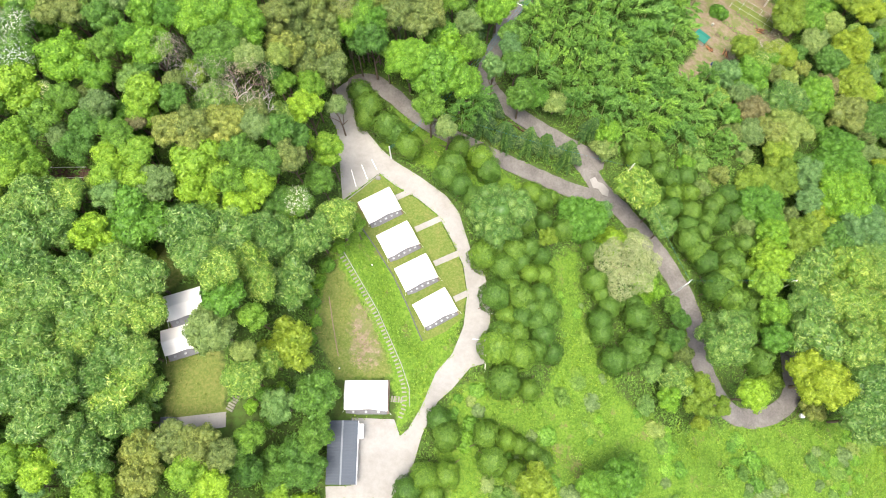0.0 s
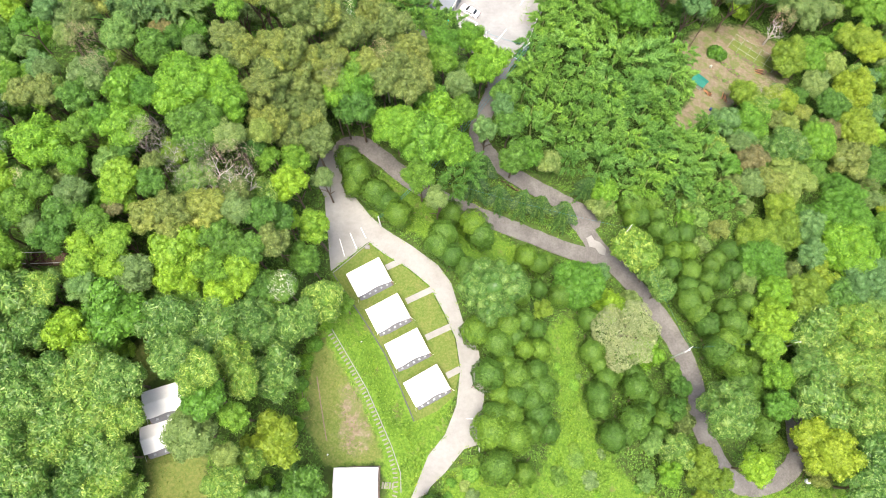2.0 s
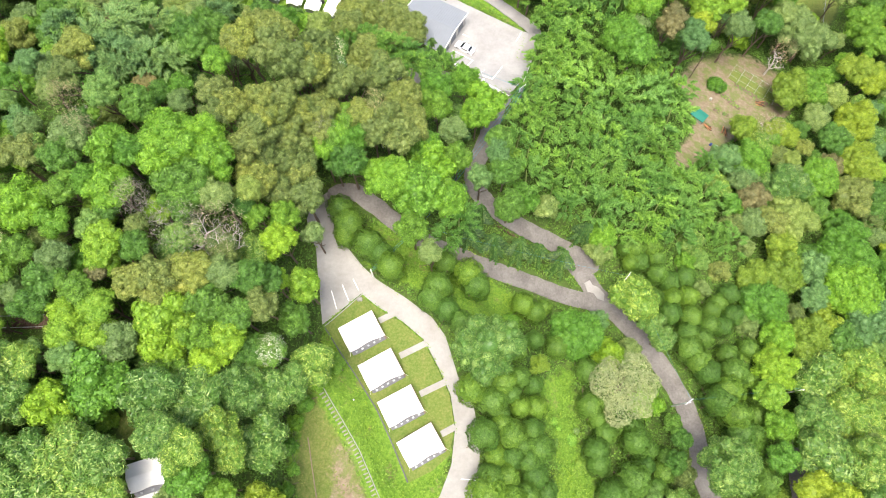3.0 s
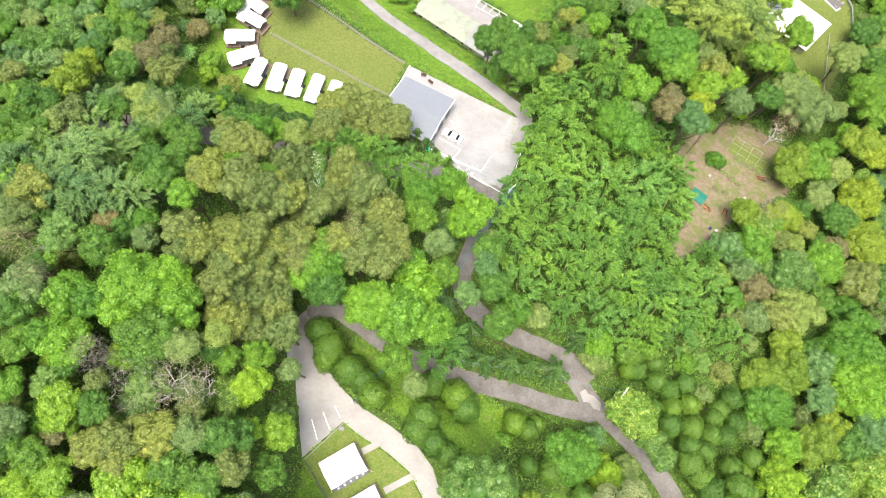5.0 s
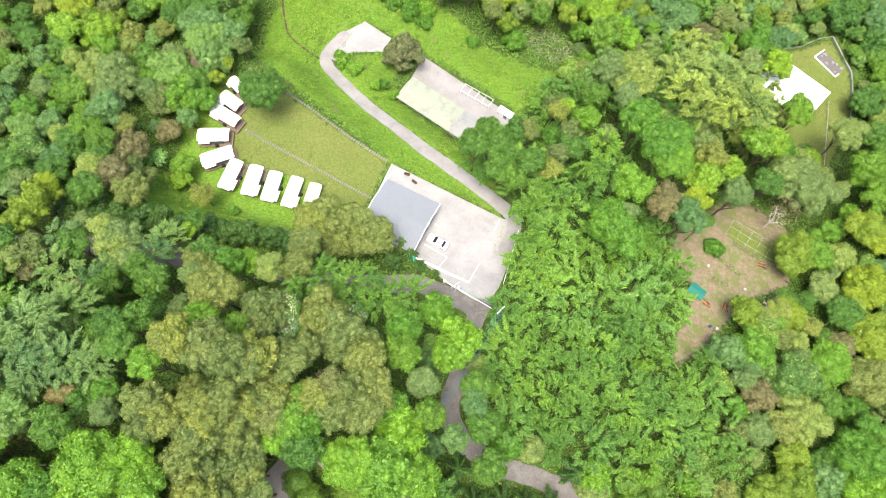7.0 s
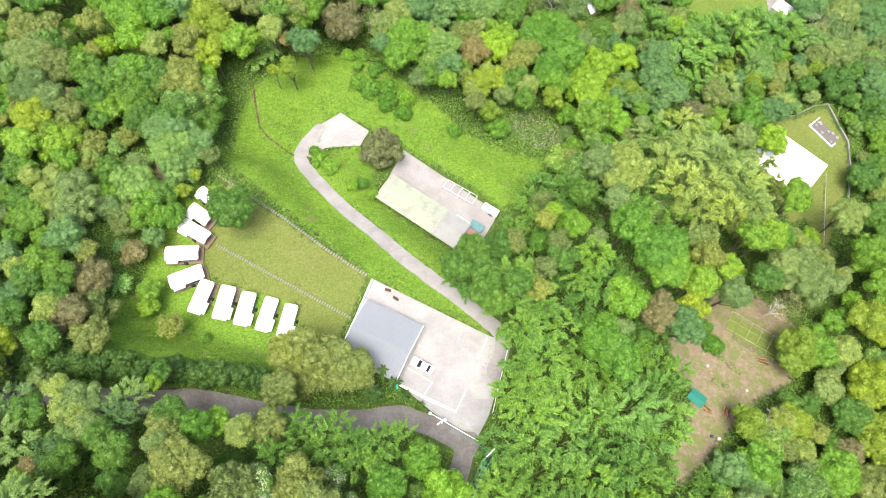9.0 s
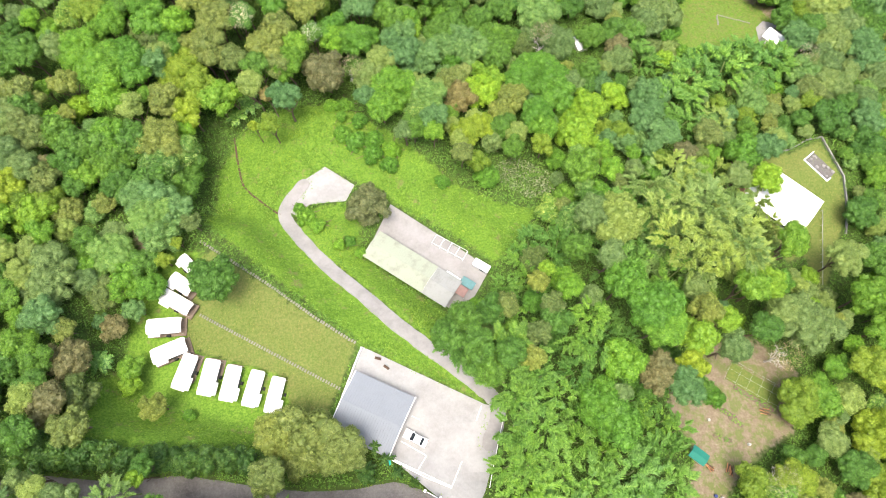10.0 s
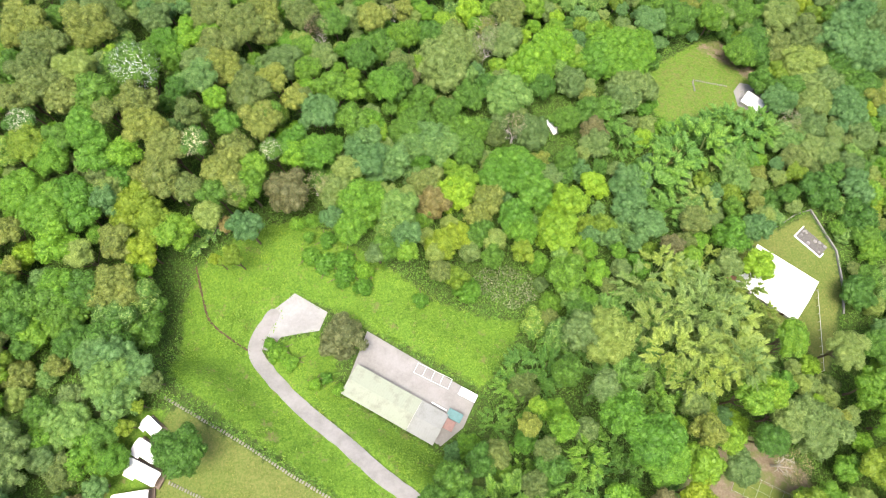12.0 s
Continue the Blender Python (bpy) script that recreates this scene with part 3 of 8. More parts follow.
# ---- trees: foliage ----
LEAF = {
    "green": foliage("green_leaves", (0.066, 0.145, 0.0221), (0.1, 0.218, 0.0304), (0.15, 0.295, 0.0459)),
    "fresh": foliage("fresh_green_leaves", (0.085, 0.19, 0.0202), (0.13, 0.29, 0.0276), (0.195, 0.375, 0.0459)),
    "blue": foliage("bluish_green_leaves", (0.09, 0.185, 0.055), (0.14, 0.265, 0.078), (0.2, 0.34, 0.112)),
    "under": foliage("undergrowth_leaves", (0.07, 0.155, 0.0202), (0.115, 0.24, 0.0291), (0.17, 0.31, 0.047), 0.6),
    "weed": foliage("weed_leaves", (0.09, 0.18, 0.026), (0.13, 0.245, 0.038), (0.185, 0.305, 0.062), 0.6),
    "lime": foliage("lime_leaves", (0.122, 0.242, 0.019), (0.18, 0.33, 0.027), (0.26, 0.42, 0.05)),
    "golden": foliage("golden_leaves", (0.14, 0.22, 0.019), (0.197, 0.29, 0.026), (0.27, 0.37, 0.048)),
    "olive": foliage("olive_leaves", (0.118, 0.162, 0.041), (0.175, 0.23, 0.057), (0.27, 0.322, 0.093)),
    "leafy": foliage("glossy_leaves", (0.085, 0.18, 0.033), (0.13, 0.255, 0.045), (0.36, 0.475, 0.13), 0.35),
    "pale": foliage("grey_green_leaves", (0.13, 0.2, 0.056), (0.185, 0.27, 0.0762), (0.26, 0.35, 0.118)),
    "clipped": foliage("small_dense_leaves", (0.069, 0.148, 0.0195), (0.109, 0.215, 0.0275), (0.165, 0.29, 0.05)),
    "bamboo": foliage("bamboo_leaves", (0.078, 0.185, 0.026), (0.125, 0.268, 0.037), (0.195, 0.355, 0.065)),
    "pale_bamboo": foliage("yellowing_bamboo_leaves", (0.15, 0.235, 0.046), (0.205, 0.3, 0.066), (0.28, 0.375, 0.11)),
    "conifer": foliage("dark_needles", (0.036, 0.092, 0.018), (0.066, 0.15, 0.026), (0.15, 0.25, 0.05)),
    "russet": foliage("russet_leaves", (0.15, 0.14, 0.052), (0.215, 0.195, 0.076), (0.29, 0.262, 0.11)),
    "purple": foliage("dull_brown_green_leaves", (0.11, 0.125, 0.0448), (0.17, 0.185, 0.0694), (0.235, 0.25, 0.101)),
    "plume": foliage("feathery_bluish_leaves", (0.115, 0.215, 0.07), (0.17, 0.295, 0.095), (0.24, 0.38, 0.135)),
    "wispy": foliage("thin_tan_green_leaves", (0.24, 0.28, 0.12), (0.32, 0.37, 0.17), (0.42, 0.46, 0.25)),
    "twig": foliage("dry_twigs", (0.3, 0.25, 0.19), (0.42, 0.36, 0.28), (0.55, 0.49, 0.4), 0.8, 0.1),
    "fern": foliage("frond_leaves", (0.07, 0.17, 0.0276), (0.15, 0.3, 0.0459), (0.25, 0.4, 0.0827)),
    "blossom": foliage("white_blossom", (0.55, 0.54, 0.44), (0.72, 0.70, 0.62), (0.8, 0.8, 0.74), 0.7, 0.1),
    "grass": sward("meadow_blades", (0.105, 0.205, 0.017), (0.143, 0.262, 0.022), (0.205, 0.32, 0.038)),
    "turf": foliage("lawn_blades", (0.105, 0.155, 0.028), (0.135, 0.18, 0.037), (0.19, 0.21, 0.062), 0.7),
    "reed": foliage("dry_reed_blades", (0.15, 0.19, 0.08), (0.25, 0.28, 0.15), (0.36, 0.37, 0.23), 0.7),
}

ICO = bmesh.new()
bmesh.ops.create_icosphere(ICO, subdivisions=1, radius=1)
ICO_V = np.array([v.co for v in ICO.verts])
ICO_F = np.array([[v.index for v in f.verts] for f in ICO.faces])
ICO.free()
ICO = bmesh.new()
bmesh.ops.create_icosphere(ICO, subdivisions=2, radius=1)
ICO_BIG_V = np.array([v.co for v in ICO.verts])
ICO_BIG_F = np.array([[v.index for v in f.verts] for f in ICO.faces])
ICO.free()


def leaf_cards(rng, pos, normal, length, width, fold=0.25, droop=0.0):
    """Pointed leaf sprays at pos, facing normal."""
    n = len(pos)
    side = rng.normal(size=(n, 3))
    axis_ = np.cross(normal, side)
    axis_ /= np.linalg.norm(axis_, axis=1, keepdims=True) + 1e-9
    axis_[:, 2] -= droop
    axis_ /= np.linalg.norm(axis_, axis=1, keepdims=True) + 1e-9
    across = np.cross(normal, axis_)
    across /= np.linalg.norm(across, axis=1, keepdims=True) + 1e-9
    l, w = length[:, None], width[:, None]
    v = np.stack([pos - axis_ * l * 0.4 + across * w * 0.5, pos + axis_ * l * 0.6, pos - axis_ * l * 0.4 - across * w * 0.5], 1).reshape(-1, 3)
    return v, np.arange(n * 3).reshape(-1, 3)


def solid(name, chunks, material):
    vs, fs, at = [], [], 0
    for v, f in chunks:
        vs.append(v)
        fs.append(f + at)
        at += len(v)
    v, f = np.concatenate(vs), np.concatenate(fs)
    me = bpy.data.meshes.new(name)
    me.vertices.add(len(v))
    me.vertices.foreach_set("co", v.astype(np.float32).ravel())
    me.loops.add(f.size)
    me.loops.foreach_set("vertex_index", f.astype(np.int32).ravel())
    me.polygons.add(len(f))
    me.polygons.foreach_set("loop_start", np.arange(0, f.size, 3, dtype=np.int32))
    me.materials.append(material)
    me.update(calc_edges=True)
    me.validate()
    return me


def crown_chunks(seed, r, tall, puffs, puff, leaf, amount=1.0, flat=0.0, low=-0.2, jitter=0.42, slim=0.85, hollow=False):
    """A domed crown of radius r and depth tall, its middle at the origin: leaf sprays over rounded clumps on an uneven dome."""
    rng = np.random.default_rng(seed)

    def swell(d):
        out = np.zeros(len(d))
        for f, a, o in ((1.1, 0.30, 0.0), (2.3, 0.16, 7.0)):
            out += a * np.array([noise.noise((v[0] * f + seed, v[1] * f + o, v[2] * f)) for v in d])
        return 0.92 + out

    def unit(n):
        d = rng.normal(size=(n, 3))
        d /= np.linalg.norm(d, axis=1, keepdims=True)
        d[:, 2] = np.where(d[:, 2] < low - 0.1, -d[:, 2], d[:, 2])
        return d

    # lobes that make up the crown, then rounded clumps over each lobe
    count = int(4 + r * 0.9)
    lobe_c, lobe_r = [np.array((0, 0, 0.2 * tall))], [0.52 * r]
    for k in range(count):
        a, out = 2 * np.pi * (k + rng.uniform(-0.3, 0.3)) / count, rng.uniform(0.44, 0.68) * r
        lobe_c.append(np.array((np.cos(a) * out, np.sin(a) * out, tall * rng.uniform(-0.4, 0.25) * (1 - 0.5 * flat))))
        lobe_r.append(r * rng.uniform(0.28, 0.47))
    lobe_c, lobe_r = np.array(lobe_c), np.array(lobe_r)
    squash = np.array((1, 1, min(1.1, 0.95 * tall / r + 0.15)))
    chunks, c, c_dir, pr = [], [], [], []
    for m, (p, q) in enumerate(zip(lobe_c, lobe_r)):
        if not hollow:
            chunks.append((p + ICO_BIG_V * (swell(ICO_BIG_V + m) * q * 0.86)[:, None] * squash, ICO_BIG_F))
        want, taken = max(7, int(2.1 * (q / (puff * r * 0.8)) ** 2)), []
        for d in unit(want * 4):
            if len(taken) < want and all(np.dot(d, e) < 1 - 0.30 * (puff * r * 0.8 / q) ** 2 for e in taken):
                taken.append(d)
                size = puff * r * rng.uniform(0.6, 1.15)
                at = p + d * squash * q * 0.95 * swell(d[None] + m)[0] - d * size * 0.12
                if not ((np.linalg.norm((at - lobe_c) / squash, axis=1) < lobe_r * 0.62) & (np.arange(len(lobe_r)) != m)).any():
                    c.append(at)
                    c_dir.append(d)
                    pr.append(size)
    c, c_dir, pr = np.array(c), np.array(c_dir), np.array(pr)
    for p, q in zip(c, pr):
        if not hollow:
            chunks.append((p + ICO_V * q * 0.86, ICO_F))
    n = int(amount * 2 * np.pi * 0.66 * (pr ** 2).sum() * 0.95 / (0.5 * leaf * leaf))
    k = rng.choice(len(pr), n, p=pr ** 2 / (pr ** 2).sum())
    d = unit(n)
    facing = (d * c_dir[k]).sum(1)
    d = np.where((facing < -0.25)[:, None], -d, d)
    pos = c[k] + d * (pr[k] * rng.uniform(0.9, 1.12, n))[:, None]
    near = (np.linalg.norm(pos[:, None] - c[None], axis=2) < pr[None] * 0.84).any(1)
    pos, d = pos[~near], d[~near]
    m = int(0.2 * len(pos))
    loose, on = unit(m), rng.integers(0, len(lobe_r), m)
    base = lobe_c[on] + loose * (lobe_r[on] * rng.uniform(0.88, 1.0, m))[:, None] * squash
    pos, d = np.concatenate([pos, base]), np.concatenate([d, loose])
    nor = d + rng.normal(size=d.shape) * jitter
    nor[:, 2] += 0.15
    nor /= np.linalg.norm(nor, axis=1, keepdims=True)
    size = leaf * rng.uniform(0.6, 1.5, len(pos))
    chunks.append(leaf_cards(rng, pos, nor, size * (1.25 if slim > 0.6 else 1.7), size * slim, 0.3, 0.25))
    return chunks


def ball_chunks(seed, r, tall, leaf):
    """A clipped ball with a dimpled, tufted surface."""
    rng = np.random.default_rng(seed)
    n = 3600
    d = rng.normal(size=(n, 3))
    d /= np.linalg.norm(d, axis=1, keepdims=True)
    d[:, 2] = np.where(d[:, 2] < -0.45, -d[:, 2], d[:, 2])
    swell = np.array([1 + 0.24 * noise.noise(Vector(v) * 1.9 + Vector((seed, 0, 0))) + 0.16 * noise.noise(Vector(v) * 4.5 + Vector((0, seed, 0))) for v in d])
    pos = d * (swell * rng.uniform(0.95, 1.02, n))[:, None] * (r, r, tall)
    nor = d + rng.normal(size=d.shape) * 0.24
    nor /= np.linalg.norm(nor, axis=1, keepdims=True)
    s = leaf * rng.uniform(0.75, 1.35, n)
    return [(ICO_V * (r * 0.86, r * 0.86, tall * 0.86), ICO_F), leaf_cards(rng, pos, nor, s * 1.2, s * 0.95)]


def bamboo_chunks(seed, r, tall, plumes, blades=105, blade=0.78):
    """Arching culm tips with narrow hanging leaves."""
    rng = np.random.default_rng(seed)
    pos, ax, ln = [], [], []
    chunks = []
    for k in range(plumes):
        a, d = rng.uniform(0, 2 * np.pi), np.sqrt(rng.uniform(0, 1)) * r * 0.9
        base = np.array((np.cos(a) * d, np.sin(a) * d, tall * (rng.uniform(-0.2, 0.4) - 0.35 * (d / r) ** 2)))
        lean = np.array((np.cos(a), np.sin(a), 0)) * (0.3 + 0.9 * d / r) + rng.normal(size=3) * 0.35
        lean[2] = rng.uniform(0.4, 0.8)
        lean /= np.linalg.norm(lean)
        span = rng.uniform(1.2, 2.2) * tall / 4
        for j in range(blades):
            s = rng.uniform(0, 1) ** 0.8
            p = base + lean * span * s - np.array((0, 0, 0.55 * span * s * s))
            w = rng.normal(size=3)
            w -= lean * w.dot(lean)
            w /= np.linalg.norm(w) + 1e-9
            out = w * (1.15 - 0.8 * s) + lean * 0.9 + np.array((0, 0, -0.3))
            out /= np.linalg.norm(out)
            pos.append(p + out * 0.3 * (1.2 - s))
            ax.append(out)
            ln.append(blade * rng.uniform(0.55, 1.15) * (1.1 - 0.45 * s))
    pos, ax, ln = np.array(pos), np.array(ax), np.array(ln)
    up = np.array((0, 0, 1.0)) + rng.normal(size=ax.shape) * 0.3
    across = np.cross(ax, up)
    across /= np.linalg.norm(across, axis=1, keepdims=True)
    l, w = ln[:, None], ln[:, None] * 0.24
    v = np.stack([pos - ax * l * 0.4 + across * w * 0.5, pos + ax * l * 0.6 - (0, 0, 0.08), pos - ax * l * 0.4 - across * w * 0.5], 1).reshape(-1, 3)
    chunks.append((v, np.arange(len(pos) * 3).reshape(-1, 3)))
    return chunks


def conifer_chunks(seed, r, tall):
    """Whorls of drooping boughs round a straight stem; the origin is the foot of the crown."""
    rng = np.random.default_rng(seed)
    vs, fs, at = [], [], 0
    tiers = 17
    for t in range(tiers):
        s = t / tiers
        full = r * (1 - s) ** 0.85 + 0.15
        count = 9
        for b in range(count):
            a = 2 * np.pi * b / count + rng.uniform(-0.1, 0.1) + 0.25 * np.sin(2.4 * b)
            reach = full * (0.82 + 0.28 * abs(np.sin(1.7 * b + 0.4 * seed)))
            out = np.array((np.cos(a), np.sin(a), 0))
            across = np.array((-np.sin(a), np.cos(a), 0))
            z0 = tall * s + rng.uniform(-0.15, 0.15)
            for j in range(5):
                u = (j + 0.6) / 5
                p = out * reach * u + np.array((0, 0, z0 - 0.28 * reach * u * u + 0.2 * u * reach + 0.15))
                w = reach * 0.24 * (1.1 - u) + 0.09
                for sgn in (-1, 1):
                    tip = p + across * sgn * w + out * w * 0.7 + np.array((0, 0, -0.12))
                    vs += [p - out * 0.22, p + out * 0.25, tip]
                    fs.append((at, at + 1, at + 2))
                    at += 3
    core = np.array(ICO_V) * (r * 0.33, r * 0.33, tall * 0.46) + (0, 0, tall * 0.42)
    return [(np.array(vs), np.array(fs)), (core, ICO_F)]


def frond_chunks(seed, leaves, reach, width):
    """Large arching leaves from one crown, each a creased strip with notched edges."""
    rng = np.random.default_rng(seed)
    vs, fs, at = [], [], 0
    for k in range(leaves):
        a = 2 * np.pi * k / leaves + rng.uniform(-0.3, 0.3)
        out, across = np.array((np.cos(a), np.sin(a), 0)), np.array((-np.sin(a), np.cos(a), 0))
        l = reach * rng.uniform(0.75, 1.1)
        steps = 9
        for j in range(steps):
            u0, u1 = j / steps, (j + 0.82) / steps
            for sgn in (-1, 1):
                def at_(u, w):
                    return out * l * u + across * sgn * w + np.array((0, 0, 1.1 * l * u * (0.55 - 0.6 * u) - abs(w) * 0.25))
                w = width * math.sin(math.pi * (0.12 + 0.8 * u0)) + 0.03
                vs += [at_(u0, 0), at_(u1, 0), at_(u1 + 0.06, w), at_(u0 + 0.06, w)]
                fs += [(at, at + 1, at + 2), (at, at + 2, at + 3)]
                at += 4
    return [(np.array(vs), np.array(fs))]


def limbs_mesh(name, seed, tall, spread, thick, material, depth=2, forks=4):
    """A tapered trunk with limbs; the foot at the origin."""
    rng = random.Random(seed)
    vs, fs = [], []

    def tube(p, q, r0, r1, sides):
        p, q = Vector(p), Vector(q)
        m = (q - p).to_track_quat("Z", "Y").to_matrix()
        at = len(vs)
        for c, r in ((p, r0), (q, r1)):
            for k in range(sides):
                a = 2 * math.pi * k / sides
                vs.append(c + m @ Vector((math.cos(a) * r, math.sin(a) * r, 0)))
        for k in range(sides):
            a, b = at + k, at + (k + 1) % sides
            fs.extend([(a, b, b + sides), (a, b + sides, a + sides)])

    def grow(p, d, length, r, level):
        bend = Vector((rng.uniform(-1, 1), rng.uniform(-1, 1), rng.uniform(-0.3, 0.4))) * 0.28
        mid = p + d * length * 0.5
        end = mid + (d + bend).normalized() * length * 0.5
        sides = 7 if level == depth else 4
        tube(p, mid, r, r * 0.8, sides)
        tube(mid, end, r * 0.8, r * 0.55, sides)
        if level:
            for k in range(forks):
                a = 2 * math.pi * (k + rng.uniform(-0.3, 0.3)) / forks
                nd = (d * rng.uniform(0.4, 0.9) + Vector((math.cos(a), math.sin(a), rng.uniform(0.0, 0.5))) * spread).normalized()
                grow(mid.lerp(end, rng.uniform(0.1, 1.0)), nd, length * rng.uniform(0.5, 0.75), r * 0.5, level - 1)

    grow(Vector((0, 0, -0.5)), Vector((0, 0, 1)), tall, thick, depth)
    return solid(name, [(np.array([tuple(v) for v in vs]), np.array(fs))], material)


# name, leaves, label, category, variants as (radius, depth, puffs, puff size, leaf size, flatness)
KINDS = {
    "green": ("broadleaf_tree", "green", "tall broadleaf tree with a lumpy mid-green crown", [(3.2, 3.0, 18, 0.34, 0.41, 0.1), (3.4, 3.1, 22, 0.3, 0.4, 0.2), (5.6, 4.2, 40, 0.24, 0.46, 0.1), (6.0, 4.0, 46, 0.22, 0.46, 0.2)]),
    "fresh": ("fresh_green_tree", "fresh", "broadleaf tree with a bright fresh-green crown", [(3.2, 3.0, 20, 0.32, 0.4, 0.1), (3.4, 3.2, 24, 0.28, 0.37, 0.15), (5.6, 4.2, 42, 0.23, 0.43, 0.1)]),
    "blue": ("blue_green_tree", "blue", "feathery broadleaf tree with bluish-green leaves", [(3.2, 3.0, 24, 0.26, 0.36, 0.1), (3.4, 2.8, 26, 0.25, 0.36, 0.25), (5.4, 4.0, 44, 0.21, 0.41, 0.2)]),
    "lime": ("lime_green_tree", "lime", "broadleaf tree with fresh yellow-green leaves", [(3.0, 2.8, 18, 0.32, 0.4, 0.1), (3.2, 3.2, 22, 0.28, 0.4, 0.1), (5.0, 3.8, 36, 0.24, 0.43, 0.1)]),
    "golden": ("golden_green_tree", "golden", "rounded tree with golden yellow-green foliage", [(2.8, 2.6, 24, 0.3, 0.3, 0.0), (4.8, 3.6, 56, 0.2, 0.34, 0.0)]),
    "olive": ("olive_green_tree", "olive", "tall tree with clumped dull olive foliage", [(3.4, 3.2, 28, 0.25, 0.34, 0.1), (5.0, 4.0, 48, 0.2, 0.37, 0.1)]),
    "leafy": ("large_leaved_tree", "leafy", "dense tree with large glossy dark-green leaves", [(3.4, 3.0, 20, 0.32, 0.49, 0.15), (3.6, 3.2, 18, 0.34, 0.52, 0.15), (6.0, 4.2, 34, 0.26, 0.53, 0.15)]),
    "pale": ("grey_green_tree", "pale", "loose tree with pale grey-green leaves", [(2.8, 2.6, 18, 0.3, 0.36, 0.1), (4.8, 3.6, 36, 0.23, 0.4, 0.1)]),
    "low_bush": ("low_green_bush", "fresh", "low bright-green bush at the edge of the grass", [(1.6, 1.4, 11, 0.4, 0.3, 0.1), (1.7, 1.6, 12, 0.38, 0.3, 0.1)]),
    "clipped": ("clipped_round_shrub", "clipped", "evergreen shrub clipped into a dense green ball", [(2.0, 2.3, 0, 0.0, 0.17, 0.0), (2.0, 2.6, 0, 0.0, 0.17, 0.0), (2.0, 2.1, 0, 0.0, 0.17, 0.0)]),
    "hedge": ("dark_hedge_tree", "conifer", "small dense dark-green tree in a hedge row", [(2.2, 2.4, 14, 0.36, 0.34, 0.0)]),
    "orchard": ("orchard_bush", "fresh", "low round orchard bush in the meadow", [(1.6, 1.7, 10, 0.42, 0.3, 0.0)]),
    "domed": ("domed_fruit_tree", "leafy", "broad domed tree with dense yellowish-green leaves", [(5.6, 4.0, 44, 0.22, 0.37, 0.1)]),
    "russet": ("russet_tree", "russet", "small tree with russet brown-green foliage", [(3.2, 2.8, 22, 0.28, 0.34, 0.1)]),
    "purple": ("brownish_bushy_tree", "purple", "bushy tree with dull brownish-green leaves", [(4.4, 3.6, 32, 0.24, 0.4, 0.1)]),
    "blossom": ("blossoming_tree", "green", "tree covered with white blossom above green leaves", [(3.2, 2.9, 20, 0.3, 0.4, 0.1)]),
    "wispy": ("wispy_pale_tree", "wispy", "loose airy tree with thin pale tan-green foliage", [(5.6, 3.6, 40, 0.24, 0.5, 0.2)]),
    "scrub": ("meadow_scrub", "weed", "low straggly bush in the rough meadow", [(1.5, 1.0, 11, 0.4, 0.36, 0.1), (1.6, 1.2, 13, 0.36, 0.34, 0.1)]),
    "lime_scrub": ("bright_meadow_scrub", "fresh", "low bright-green bush in the rough meadow", [(1.5, 1.0, 11, 0.4, 0.34, 0.1)]),
    "fresh_scrub": ("pale_meadow_scrub", "pale", "low yellowish-green bush in the rough meadow", [(1.5, 1.0, 11, 0.4, 0.34, 0.1)]),
}
# leaf fineness, density and slenderness where a kind differs from the rest
FINE = {"leafy": 0.66, "golden": 0.75, "orchard": 0.8, "scrub": 0.8, "fresh_scrub": 0.8, "lime_scrub": 0.8, "wispy": 0.6}
AMOUNT = {"wispy": 2.2, "leafy": 1.35}
SLIM = {"leafy": 0.5, "domed": 0.5, "wispy": 0.25, "blue": 0.5, "pale": 0.6}
PROTO = {}


def prototypes():
    for key, (name, leaves, label, variants) in KINDS.items():
        made = []
        for i, (r, tall, puffs, puff, leaf, flat) in enumerate(variants):
            seed = 100 + 17 * i + 3 * len(key) + ord(key[0]) * 7
            shape = ball_chunks(seed, r, tall, leaf) if key == "clipped" else crown_chunks(seed, r, tall, puffs, puff, leaf * FINE.get(key, 0.64), AMOUNT.get(key, 1.0), flat, slim=SLIM.get(key, 0.85), hollow=key == "wispy")
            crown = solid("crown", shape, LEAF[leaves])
            trunk = limbs_mesh("trunk", seed, 6.0, 0.45, 0.10 * r ** 0.6 + 0.06, BARK, 1, 5)
            extra = None
            if key == "blossom":
                rng = np.random.default_rng(seed)
                sprigs = rng.normal(size=(420, 3))
                d = np.repeat(sprigs, 4, 0) + rng.normal(size=(1680, 3)) * 0.05
                d /= np.linalg.norm(d, axis=1, keepdims=True)
                d[:, 2] = np.abs(d[:, 2])
                s = rng.uniform(0.06, 0.13, 1680)
                extra = solid("blossom", [leaf_cards(rng, d * (r, r, tall * 0.95) * rng.uniform(0.92, 1.08, (1680, 1)), d, s * 1.2, s)], LEAF["blossom"])
            made.append((r, tall, crown, trunk, extra))
        PROTO[key] = made


prototypes()
RNG = random.Random(11)


